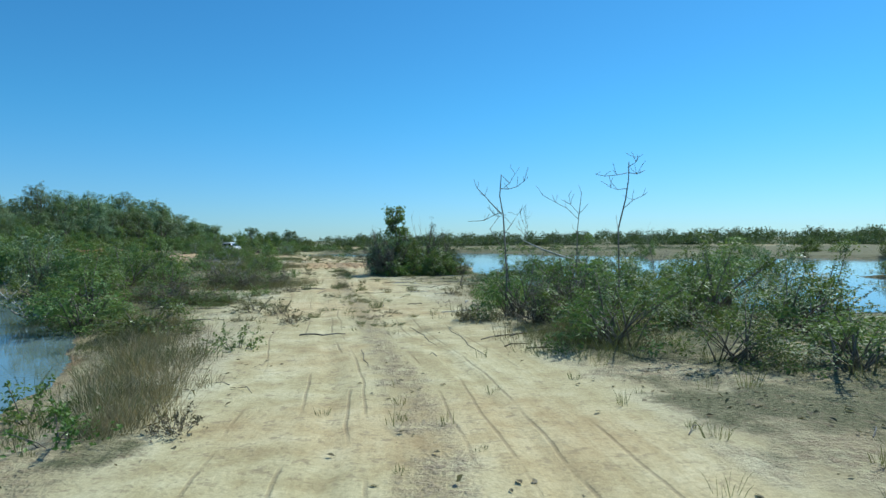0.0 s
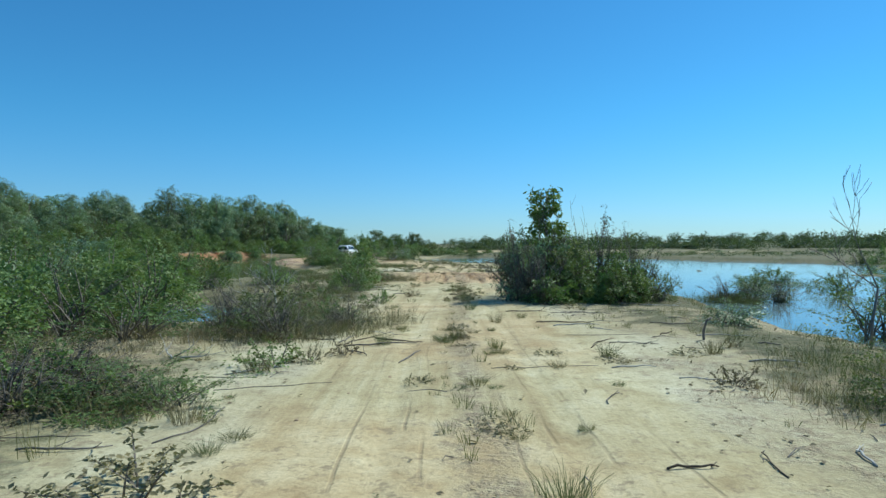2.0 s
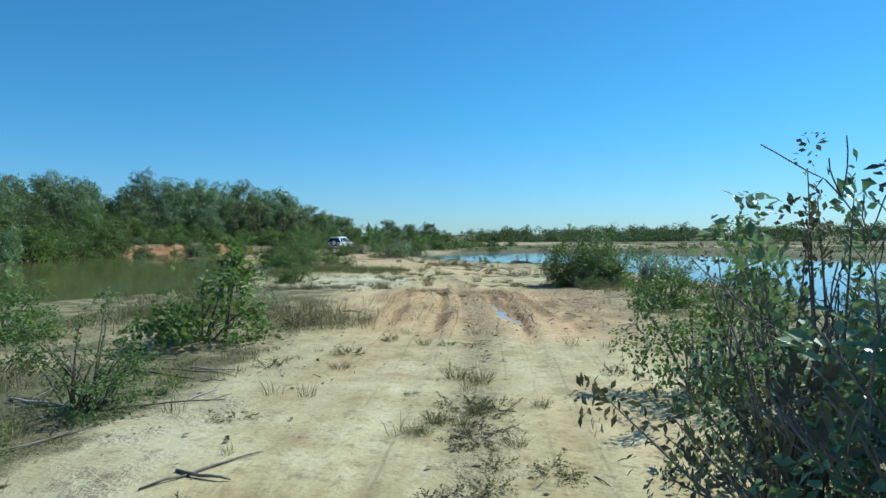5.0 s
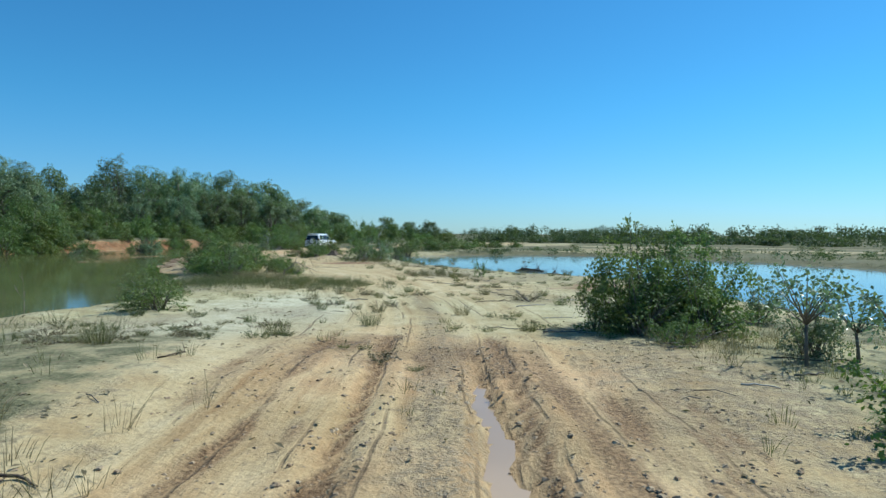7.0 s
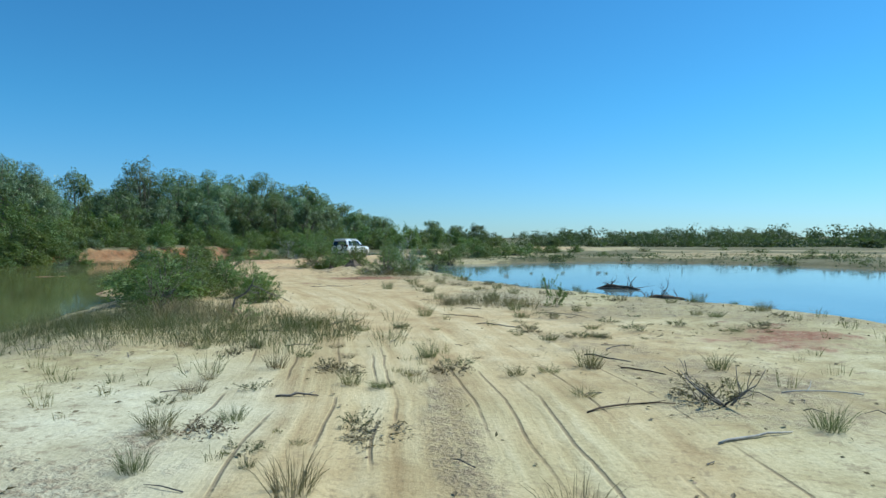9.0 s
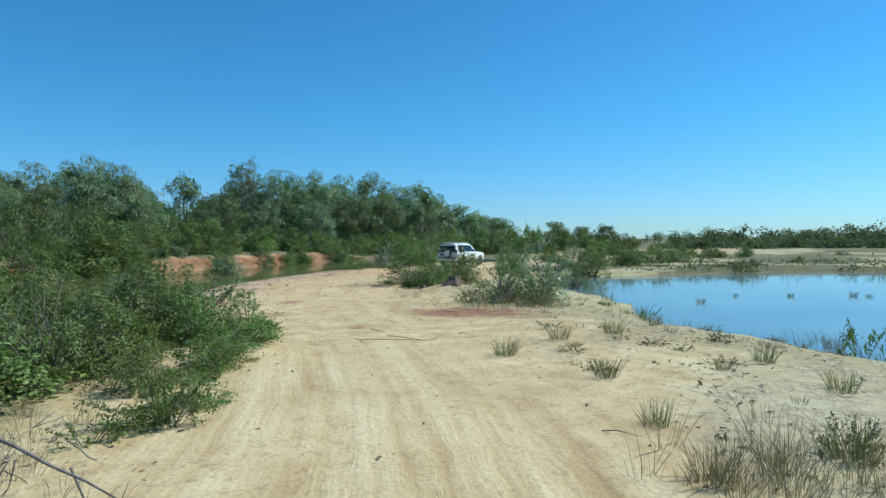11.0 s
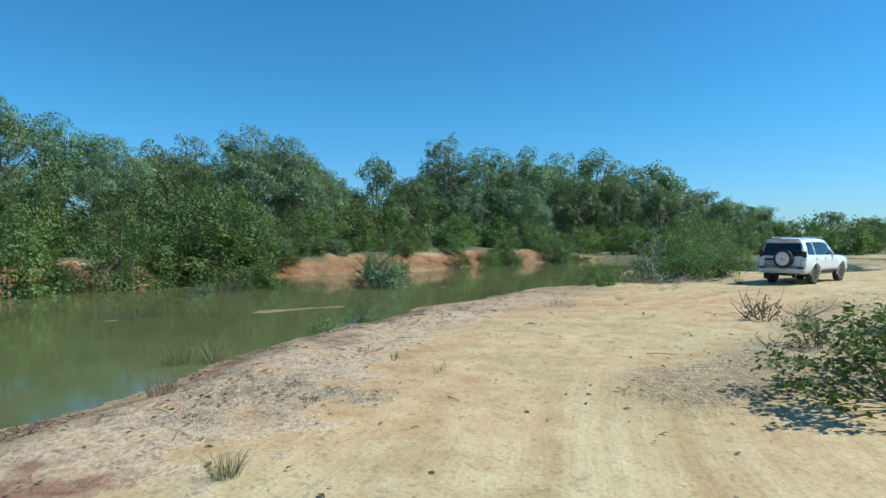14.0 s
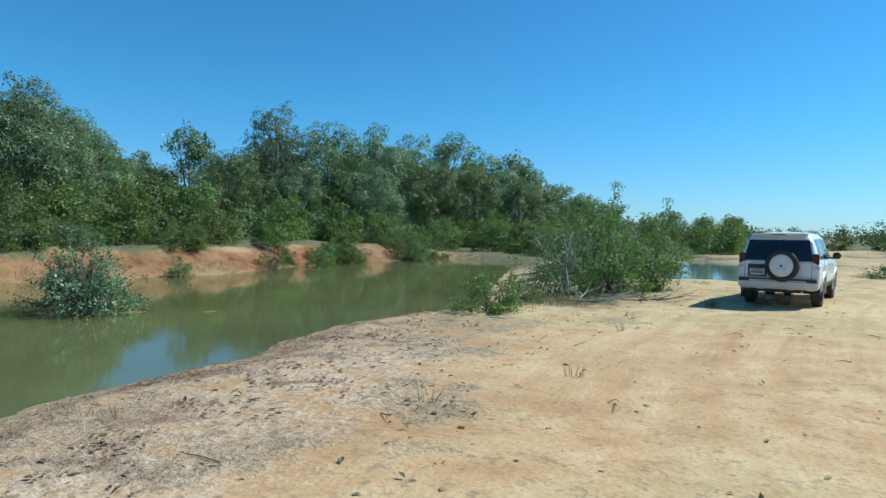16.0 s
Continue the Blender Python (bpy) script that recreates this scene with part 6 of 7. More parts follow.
CLUMPS = grass_clump_meshes()
random.seed(12)
for x, y, s in [(-11.8, 79.1, .5), (-10.0, 79.9, .6), (-9.6, 79.6, .45), (-13.4, 78.6, .4), (-11.2, 68.5, .9), (-14.2, 76.0, .6), (-10.0, 68.4, .8), (-12.4, 60.4, .9), (-11.5, 61.4, 1.0), (-10.6, 60, .8), (-9.2, 60.3, .6), (-13.0, 61.6, .7), (-15.3, 65.8, .9), (-14.6, 66.7, .9), (-15.6, 64.2, .9), (-13.9, 63.4, .8), (-14.2, 68.4, .7), (-12.2, 65.2, .8),
                (-10.9, 52.0, .6), (-11.2, 49.1, .6), (-11.6, 46.8, .6), (-9.9, 49.1, .8), (-8.1, 49.2, .8), (-12.2, 52.5, .7), (-9.4, 47.2, .9), (-10.4, 45.6, .9), (-3.5, 21.9, .6), (-2.7, 21, .6), (-3.1, 24.4, .7), (-4.0, 26.8, .7),
                (-4.4, 28.6, .8), (0.6, 21.3, .7), (-2.6, 25.2, .5), (-1.0, 20.6, .7), (-33.6, 72.8, 1.0), (-30.9, 71.7, .8), (-33.4, 73.3, 1.1), (-31.7, 92.9, .8), (-32.9, 91.6, .7), (-10.6, 53.8, .7), (-8.4, 53.8, .8), (-6.2, 51.7, .7), (-6.8, 54.4, .7),
                (-9.9, 63.3, .9), (-8.3, 62.8, .9), (-6.4, 62.6, .9), (-11.4, 63.9, .8), (-5.2, 60.8, .8), (-12.2, 58.2, .8), (-13.0, 40.2, 1.0), (-12.0, 43.6, .9), (-5.6, 18.8, .8), (-4.6, 21.2, .7), (-5.2, 16.6, .8), (-1.6, 15.2, .8), (-28.0, 71.2, .6), (-27.4, 70.2, .7)]:
    c = new("grass_clump", random.choice(CLUMPS))
    c.matrix_world = pose(x, y, max(ground_z(x, y), WATER_Z - .02), 0, 0, random.uniform(0, 360)) @ Matrix.Diagonal((s, s, s, 1))
    tagged(c, "dry clump of grass standing on bare sand", "grass clump", "grass clumps on the sand")


MATS = [shrub_meshes(44, 1.0, 0.3, 420, 0.05, REED, 12, 0.3, slim=0.25), shrub_meshes(45, 1.0, 0.3, 380, 0.05, DRY, 14, 0.3, slim=0.3)]
for _ in range(560):                                      # small dry tufts dotted over the sand
    if random.random() < 0.45:
        x, y = random.uniform(-14.5, -6), random.uniform(43.5, 57)
    elif random.random() < 0.6:
        y = random.uniform(9, 37)
        x = -0.1 - (y - 6) * 0.195 + random.choice((random.gauss(0, .3), random.uniform(-4.2, 4.0)))
    else:
        x, y = random.uniform(-16, -5), random.uniform(57, 70)
    if ground_z(x, y) < WATER_Z + 0.12 or fnoise(np.array([x]), np.array([y]), 2.2)[0] < 0.42:
        continue
    if y > 57 and float(seg_dist(np.array([x]), np.array([y]), ROAD, False)[0]) < 2.4:
        continue
    s = random.uniform(.25, .62)
    if random.random() < 0.5:
        plant("weed", MATS[random.randrange(2)], ("stem", "foliage"), x, y, s * 1.3, random.uniform(.07, .16), (1.0, 0.3), "low flattened dry weed on the sand", "weed", "weeds on the sand")
        continue
    c = new("grass_clump", CLUMPS[random.choice((0, 1, 2))])
    c.matrix_world = pose(x, y, ground_z(x, y), 0, 0, random.uniform(0, 360)) @ Matrix.Diagonal((s * 1.2, s * 1.2, s * random.uniform(.4, .9), 1))
    tagged(c, "small dry tuft of grass on bare sand", "grass clump", "grass clumps on the sand")


def scatter_litter():
    np.random.seed(33), random.seed(33)
    leaf, chips, twigs, flakes = Mesh(), Mesh(), Mesh(), Mesh()
    n = 190000
    x, y = np.random.uniform(-41, 8, n), np.random.uniform(2, 98, n)
    h, mk, wet, road = terrain(x, y)
    keep = (wet < -0.1) & (road < 9) & (np.random.random(n) < 0.012 + (0.10 + 0.62 * sm(fnoise(x, y + 4, 0.9), 0.46, 0.66)) * mk["litter"] + 0.06 * mk["green"] + 0.25 * sm(road, 1.9, 3.2) * sm(fnoise(x, y + 4, 0.9), 0.56, 0.70))
    c = np.stack([x, y, h + 0.008], 1)[keep]
    k = len(c)
    al = np.random.normal(size=(k, 3)) * [1, 1, .25]
    al /= np.linalg.norm(al, axis=1)[:, None]
    sd = np.cross(np.array([0, 0, 1.0]) + np.random.normal(size=(k, 3)) * .25, al)
    sd /= np.linalg.norm(sd, axis=1)[:, None]
    L = 0.03 + 0.07 * np.random.random(k)
    leaf.leaves(c, al, sd, L, L * 0.5, 0.2)
    tagged(new("leaf_litter", leaf.make("leaf_litter", DRY)), "dry brown leaves strewn over the sand", "litter", kind="stuff")
    n = 150000
    x, y = np.random.uniform(-41, -25, n), np.random.uniform(62, 92, n)
    h, mk, wet, road = terrain(x, y)
    keep = (wet < -0.08) & (np.random.random(n) < 0.85 * np.exp(-(np.minimum(wet + 0.8, 0) / 1.3) ** 2) * sm(fnoise(x + y * 0.4, y * 1.6, 0.8), 0.46, 0.64))
    c = np.stack([x, y, h + 0.012], 1)[keep]
    k = len(c)
    al = np.random.normal(size=(k, 3)) * [1, 1, .12]
    al /= np.linalg.norm(al, axis=1)[:, None]
    sd = np.cross(np.array([0, 0, 1.0]) + np.random.normal(size=(k, 3)) * .2, al)
    sd /= np.linalg.norm(sd, axis=1)[:, None]
    L = 0.02 + 0.06 * np.random.random(k) ** 2
    flakes.leaves(c, al, sd, L, L * 0.6, 0.2)
    tagged(new("shore_litter", flakes.make("shore_litter", FLAKE)), "reddish brown leaves and bark flakes along the pond's shore", "litter", kind="stuff")
    n = 26000
    x, y = np.random.uniform(-38, -3, n), np.random.uniform(5, 95, n)
    h, mk, wet, road = terrain(x, y)
    edge = np.exp(-((wet + 0.9) / 0.8) ** 2) * (x < -26)
    xs_, ys_ = np.random.uniform(-10.5, -3.5, 16000), np.random.uniform(36, 50, 16000)
    hs_, ms_, ws_, rs_ = terrain(xs_, ys_)
    ks_ = (ws_ < -0.1) & (hs_ > -0.12) & (rs_ < 3.2) & (np.random.random(16000) < np.clip(0.3 * sm(fnoise(xs_ * 2.2, ys_ * 0.5, 1.6), 0.42, 0.66) + 1.1 * ms_["wet"] ** 2, 0, 1) * sm(ys_, 36.5, 39) * (1 - sm(ys_, 46, 50)))
    soft = sm(y, 37, 40) * (1 - sm(y, 46, 49)) * (road < 3)
    keep = (wet < -0.1) & (np.random.random(n) < 0.12 + 0.95 * edge + 0.3 * soft)
    for px, py, pz in zip(np.append(x[keep], xs_[ks_]), np.append(y[keep], ys_[ks_]), np.append(h[keep], hs_[ks_])):
        s = random.uniform(.008, .024) * random.choice((.5, .7, .9, 1.3))
        v = np.array([[-1, -1, 0], [1, -.8, 0], [.8, 1, 0], [-1, .7, 0], [-.5, -.5, .7], [.6, -.3, .8], [.3, .5, .6], [-.5, .4, .75]]) * [1, 1, .7] * s * np.random.uniform(.6, 1.4, (8, 3))
        q = random.uniform(0, 6.28)
        rot = np.array([[math.cos(q), math.sin(q), 0], [-math.sin(q), math.cos(q), 0], [0, 0, 1]])
        chips.add(v @ rot + [px, py, pz - .004], [(0, 1, 5, 4), (1, 2, 6, 5), (2, 3, 7, 6), (3, 0, 4, 7), (4, 5, 6, 7)])
    tagged(new("clods", chips.make("clods", CLOD)), "small clods of earth and pebbles on the track", "clods", kind="stuff")
    n = 5200
    x, y = np.random.uniform(-38, 6, n), np.random.uniform(3, 95, n)
    h, mk, wet, road = terrain(x, y)
    keep = (wet < -0.1) & (road < 9) & (np.random.random(n) < 0.05 + 0.5 * mk["litter"])
    for px, py, pz in zip(x[keep], y[keep], h[keep]):
        L, q = random.uniform(.08, .45), random.uniform(0, 6.28)
        d = np.array([math.cos(q), math.sin(q), 0]) * L
        p = np.array([px, py, pz + .008])
        twigs.tube([tuple(p), tuple(p + d * .5 + [0, 0, random.uniform(0, .04)]), tuple(p + d + [random.uniform(-.08, .08), 0, .0])], [.006, .005, .002], 4)
    tagged(new("twigs", twigs.make("twigs", DEADWOOD)), "thin dead twigs strewn over the sand", "twigs", kind="stuff")


FLAKE = leaf_mat("bark_flake", (0.10, 0.052, 0.032), (0.22, 0.13, 0.08), (0.42, 0.31, 0.21), 0.1, 0.85)
CLOD = plain("clod", (0.26, 0.175, 0.105), (0.50, 0.39, 0.26), 6.0, 0.95, spec=0.1)
scatter_litter()
random.seed(21)
# sticks; rods along the track near the start stand in for rut-edge shadows
for x0, y0, x1, y1 in [(-0.6, 11.9, -0.1, 9.9), (0.1, 11.6, 0.6, 8.8), (-1.2, 9.4, -1.0, 8.2), (-6.3, 18.3, -5.4, 18.4), (-6.6, 15.9, -5.8, 16.1), (-5.6, 17.7, -4.4, 18.3), (-2.6, 19.4, -1.2, 19.9), (-1.6, 22.6, -0.2, 23.0), (-18.6, 64.6, -17.3, 65.1), (-18.4, 65.2, -17.5, 65.0), (-19.2, 65.8, -18.7, 65.6), (-28.4, 77.6, -27.9, 78.0)]:
    m = Mesh()
    pts = [(x0 + (x1 - x0) * t + random.uniform(-.035, .035), y0 + (y1 - y0) * t + random.uniform(-.035, .035)) for t in np.linspace(0, 1, 7)]
    m.tube([(px, py, ground_z(px, py) + .006) for px, py in pts], [.004, .0045, .0045, .0045, .004, .0035, .0025], 5)
    tagged(new("stick", m.make("stick", DEADWOOD, True)), "long dry stick or added rut-shadow line on the sand track", "stick", "sticks on the track")


random.seed(24)
for k in range(125):                                      # dead sticks strewn beside the track
    y0 = random.uniform(8, 36) if k < 95 else random.uniform(38, 62)
    near_ = min(ROAD, key=lambda p: abs(p[1] - y0))
    x0 = near_[0] + random.choice((-1, 1, 1)) * random.uniform(1.2, 5.0)
    q, L = random.choice((0.0, 0.3, -0.4, 1.2)) + random.uniform(-.4, .4), random.uniform(.3, 1.25)
    x1, y1 = x0 + L * math.cos(q), y0 + L * math.sin(q)
    if min(ground_z(x0, y0), ground_z(x1, y1)) < WATER_Z + 0.06:
        continue
    m = Mesh()
    crook = random.uniform(-.12, .12) * L
    pts = [(x0 + (x1 - x0) * t - crook * math.sin(q) * math.sin(3.14 * t) + random.uniform(-.02, .02), y0 + (y1 - y0) * t + crook * math.cos(q) * math.sin(3.14 * t) + random.uniform(-.02, .02)) for t in np.linspace(0, 1, 7)]
    thick = random.uniform(.006, .014)
    m.tube([(px, py, ground_z(px, py) + thick * .9 + random.uniform(0, .02) * (0 < i < 6)) for i, (px, py) in enumerate(pts)], [thick * f for f in (.9, 1, 1, .95, .85, .7, .45)], 5)
    for i in random.sample((2, 3, 4, 5), random.randint(0, 2)):
        px, py = pts[i]
        grow(m, (px, py, ground_z(px, py) + thick), (math.cos(q + random.choice((-.8, .8))), math.sin(q + random.choice((-.8, .8))), random.uniform(0, .5)), L * random.uniform(.15, .35), thick * .6, 0)
    tagged(new("stick", m.make("stick", random.choice((DEADWOOD, STUMPWOOD, DEADWOOD, GREYWOOD)), True)), "crooked dead stick lying on the sand", "stick", "sticks beside the track")


# ---------------------------------------------------------------- the car
def car_paint():
    m, nt, b = nodes_of("white_paint")
    d = tex(nt, 5.0, 6)
    geo = nt.nodes.new("ShaderNodeTexCoord")
    sep = nt.nodes.new("ShaderNodeSeparateXYZ")
    nt.links.new(geo.outputs["Object"], sep.inputs[0])
    low = mth(nt, "ADD", step(nt, mth(nt, "MULTIPLY", sep.outputs["Z"], -1.0), -0.95, -0.35), mth(nt, "MULTIPLY", mth(nt, "SUBTRACT", d, 0.5), 0.8), True)
    nt.links.new(mixc(nt, mth(nt, "MULTIPLY", low, 0.7), (0.80, 0.80, 0.79), (0.50, 0.42, 0.31)), b.inputs["Base Color"])
    nt.links.new(mth(nt, "ADD", mth(nt, "MULTIPLY", low, 0.45), 0.25), b.inputs["Roughness"])
    b.inputs["Coat Weight"].default_value = 0.4
    return m


PAINT = car_paint()
GLASS = plain("dark_glass", (0.008, 0.010, 0.012), (0.014, 0.017, 0.02), 2.0, 0.06)
RUBBER = plain("rubber", (0.018, 0.017, 0.016), (0.06, 0.052, 0.043), 14.0, 0.85, bumpy=0.004)
TRIM = plain("black_trim", (0.018, 0.018, 0.019), (0.045, 0.042, 0.04), 9.0, 0.6)
SILVER = plain("alloy", (0.42, 0.41, 0.39), (0.60, 0.59, 0.57), 12.0, 0.38, 0.7)
COVER = plain("white_cover", (0.62, 0.62, 0.60), (0.74, 0.74, 0.73), 6.0, 0.4)
REDLAMP = plain("red_lens", (0.06, 0.014, 0.013), (0.12, 0.035, 0.032), 3.0, 0.12)
CLEARLAMP = plain("clear_lens", (0.45, 0.44, 0.44), (0.62, 0.60, 0.60), 8.0, 0.12)
PLATE = plain("plate_white", (0.55, 0.55, 0.53), (0.68, 0.68, 0.66), 8.0, 0.5)
INK = plain("plate_ink", (0.03, 0.04, 0.06), (0.05, 0.06, 0.09), 8.0, 0.6)


def box(bm, c, s, bevel=0.0, seg=2):
    r = bmesh.ops.create_cube(bm, size=1.0, matrix=Matrix.Translation(c) @ Matrix.Diagonal((*s, 1)))
    if bevel:
        es = {e_ for v in r["verts"] for e_ in v.link_edges}
        bmesh.ops.bevel(bm, geom=list(es), offset=bevel, segments=seg, affect="EDGES")


def lathe(bm, prof, n, m):
    """Turns (radius, along) pairs round the x axis of m."""
    rings = []
    for r, x in prof:
        rings.append([bm.verts.new(m @ Vector((x, r * math.cos(2 * math.pi * k / n), r * math.sin(2 * math.pi * k / n)))) for k in range(n)])
    for a_, b_ in zip(rings, rings[1:]):
        for k in range(n):
            bm.faces.new((a_[k], a_[(k + 1) % n], b_[(k + 1) % n], b_[k]))
    bm.faces.new(rings[0])
    bm.faces.new(list(reversed(rings[-1])))


def car_section(y, zr, zb, wr, w=0.935, zbot=0.42):
    """Half of a cross-section, from the sill up to the roof's middle."""
    k = max(zr - zb, 0.02)
    return [(0.0, zbot), (0.74, zbot), (0.86, zbot + 0.04), (w - .015, 0.60), (w, 0.78), (w - .004, 0.93), (w - .03, zb - .02), (w - .045, zb), (w - .045 - (w - .045 - wr) * .5, zb + k * .5),
            (wr, zb + k * .86), (wr - .07, zb + k * .96), (wr - .22, zr), (0.0, zr + (0.025 if k > .1 else .012))]


STATIONS = [(0.00, 1.10, 1.08, .80, .86, .52), (0.035, 1.14, 1.10, .84, .915, .47), (0.16, 1.66, 1.13, .735, .93, .43), (0.26, 1.765, 1.14, .715, .935, .42), (0.60, 1.80, 1.15, .705, .935, .42), (1.40, 1.825, 1.14, .70, .935, .42),
            (2.10, 1.815, 1.12, .70, .935, .42), (2.55, 1.775, 1.11, .69, .935, .42), (2.95, 1.50, 1.10, .72, .935, .42), (3.32, 1.165, 1.09, .78, .935, .42), (3.60, 1.125, 1.07, .80, .935, .42), (4.20, 1.075, 1.03, .78, .925, .42), (4.48, 1.00, .97, .74, .90, .44), (4.60, .90, .86, .68, .84, .50)]


def side_x(y, z):
    """How wide the body is at a place along it and a height."""
    ss = [car_section(s[0], *s[1:4], w=s[4], zbot=s[5]) for s in STATIONS]
    ys = [s[0] for s in STATIONS]
    k = max(0, min(len(ys) - 2, next((i for i in range(len(ys) - 1) if ys[i + 1] >= y), len(ys) - 2)))
    t = (y - ys[k]) / (ys[k + 1] - ys[k])

    def at(sec):
        for (x0, z0), (x1, z1) in zip(sec[2:], sec[3:]):
            if z0 <= z <= z1:
                return x0 + (x1 - x0) * (z - z0) / max(z1 - z0, 1e-6)
        return sec[2][0] if z < sec[2][1] else 0.3
    return at(ss[k]) * (1 - t) + at(ss[k + 1]) * t


def side_panel(pts, sgn, off, n=6):
    """A thin panel that follows the car's side, from four corners (y, z)."""
    bm = bmesh.new()
    grid = []
    for i in range(n + 1):
        row = []
        for j in range(n + 1):
            u, v = i / n, j / n
            y = (pts[0][0] * (1 - u) + pts[1][0] * u) * (1 - v) + (pts[3][0] * (1 - u) + pts[2][0] * u) * v
            z = (pts[0][1] * (1 - u) + pts[1][1] * u) * (1 - v) + (pts[3][1] * (1 - u) + pts[2][1] * u) * v
            row.append(bm.verts.new((sgn * (side_x(y, z) + off), y, z)))
        grid.append(row)
    for i in range(n):
        for j in range(n):
            bm.faces.new((grid[i][j], grid[i + 1][j], grid[i + 1][j + 1], grid[i][j + 1]))
    g = bmesh.ops.extrude_face_region(bm, geom=bm.faces[:])
    bmesh.ops.translate(bm, verts=[v for v in g["geom"] if isinstance(v, bmesh.types.BMVert)], vec=(-sgn * 0.02, 0, 0))
    return bm


def quad_panel(corners, thick):
    bm = bmesh.new()
    f = bm.faces.new([bm.verts.new(c) for c in corners])
    n = f.normal.copy() if f.normal.length else Vector((0, -1, 0))
    f.normal_update()
    n = f.normal.copy()
    g = bmesh.ops.extrude_face_region(bm, geom=[f])
    bmesh.ops.translate(bm, verts=[v for v in g["geom"] if isinstance(v, bmesh.types.BMVert)], vec=n * -thick)
    bmesh.ops.bevel(bm, geom=bm.edges[:], offset=thick * .4, segments=1, affect="EDGES")
    return bm


def build_car(x, y, heading):
    car = new("car")
    # body: a skin over the stations, with the wheel openings cut out
    bm = bmesh.new()
    rings = []
    for s in STATIONS:
        half = car_section(s[0], *s[1:4], w=s[4], zbot=s[5])
        loop = [(px, pz) for px, pz in half] + [(-px, pz) for px, pz in half[-2:0:-1]]
        rings.append([bm.verts.new((px, s[0], pz)) for px, pz in loop])
    n = len(rings[0])
    for r0, r1 in zip(rings, rings[1:]):
        for k in range(n):
            bm.faces.new((r0[k], r0[(k + 1) % n], r1[(k + 1) % n], r1[k]))
    bm.faces.new(rings[0])
    bm.faces.new(list(reversed(rings[-1])))
    bmesh.ops.recalc_face_normals(bm, faces=bm.faces)
    me = bpy.data.meshes.new("body")
    bm.to_mesh(me)
    bm.free()
    raw = new("raw", me)
    cutters = []
    for wy in (0.98, 3.77):
        for sgn in (-1, 1):
            cb = bmesh.new()
            lathe(cb, [(0.445, 0.60), (0.445, 1.2)], 28, Matrix.Translation((0, wy, 0.40)) @ Matrix.Diagonal((sgn, 1, 1, 1)))
            bmesh.ops.recalc_face_normals(cb, faces=cb.faces)
            cm = bpy.data.meshes.new("cut")
            cb.to_mesh(cm)
            cb.free()
            co = new("cut", cm)
            md = raw.modifiers.new("cut", "BOOLEAN")
            md.object, md.operation, md.solver = co, "DIFFERENCE", "EXACT"
            cutters.append(co)
    bpy.context.view_layer.update()
    dg = bpy.context.evaluated_depsgraph_get()
    cut = bpy.data.meshes.new_from_object(raw.evaluated_get(dg))
    for o in (raw, *cutters):
        bpy.data.objects.remove(o)
    cut.materials.clear()
    cut.materials.append(PAINT)
    cut.polygons.foreach_set("use_smooth", [True] * len(cut.polygons))
    cut.set_sharp_from_angle(angle=radians(32))
    part("body", cut, None, car, "white painted body, dusty towards the sills")
    # glass
    part("rear_window", quad_panel([(-.79, .012, 1.14), (.79, .012, 1.14), (.68, .128, 1.64), (-.68, .128, 1.64)], .012), GLASS, car, "dark tinted rear window")
    part("windscreen", quad_panel([(-.70, 3.33, 1.19), (-.60, 2.62, 1.72), (.60, 2.62, 1.72), (.70, 3.33, 1.19)], .012), GLASS, car)
    for sgn in (-1, 1):
        for pts in ([(0.34, 1.19), (0.98, 1.17), (1.00, 1.66), (0.46, 1.66)], [(1.05, 1.17), (1.88, 1.155), (1.88, 1.665), (1.07, 1.67)], [(1.95, 1.155), (3.02, 1.15), (2.60, 1.60), (1.95, 1.665)]):
            part("side_window", side_panel(pts, sgn, .006), GLASS, car, "dark side window")
        for y0 in (1.02, 1.915):
            part("door_pillar", side_panel([(y0 - .03, 1.16), (y0 + .03, 1.16), (y0 + .03, 1.67), (y0 - .03, 1.67)], sgn, .009, 3), TRIM if y0 > 1.5 else PAINT, car)
        for y0 in (1.02, 1.93, 3.02):
            part("door_seam", side_panel([(y0 - .006, .56), (y0 + .006, .56), (y0 + .006, 1.10), (y0 - .006, 1.10)], sgn, .003, 4), TRIM, car)
        part("side_moulding", side_panel([(1.46, .60), (3.28, .60), (3.28, .72), (1.46, .72)], sgn, .022), PAINT, car)
        part("sill_step", side_panel([(1.46, .44), (3.28, .44), (3.28, .52), (1.46, .52)], sgn, .03), TRIM, car)
        for y0 in (1.12, 2.02):
            hb = bmesh.new()
            box(hb, (sgn * (side_x(y0, 1.0) + .02), y0, 1.02), (.035, .19, .035), .012)
            part("door_handle", hb, PAINT, car)
        mb = bmesh.new()
        box(mb, (sgn * 1.03, 2.88, 1.22), (.20, .10, .17), .035, 3)
        box(mb, (sgn * .92, 2.90, 1.16), (.10, .05, .05), .01)
        part("wing_mirror", mb, TRIM, car, "black door mirror")
        rb = bmesh.new()
        box(rb, (sgn * .60, 1.45, 1.862), (.03, 2.0, .026), .01)
        for y0 in (.5, 1.45, 2.4):
            box(rb, (sgn * .60, y0, 1.84), (.028, .08, .05), .008)
        part("roof_rail", rb, SILVER, car, "silver roof rail")
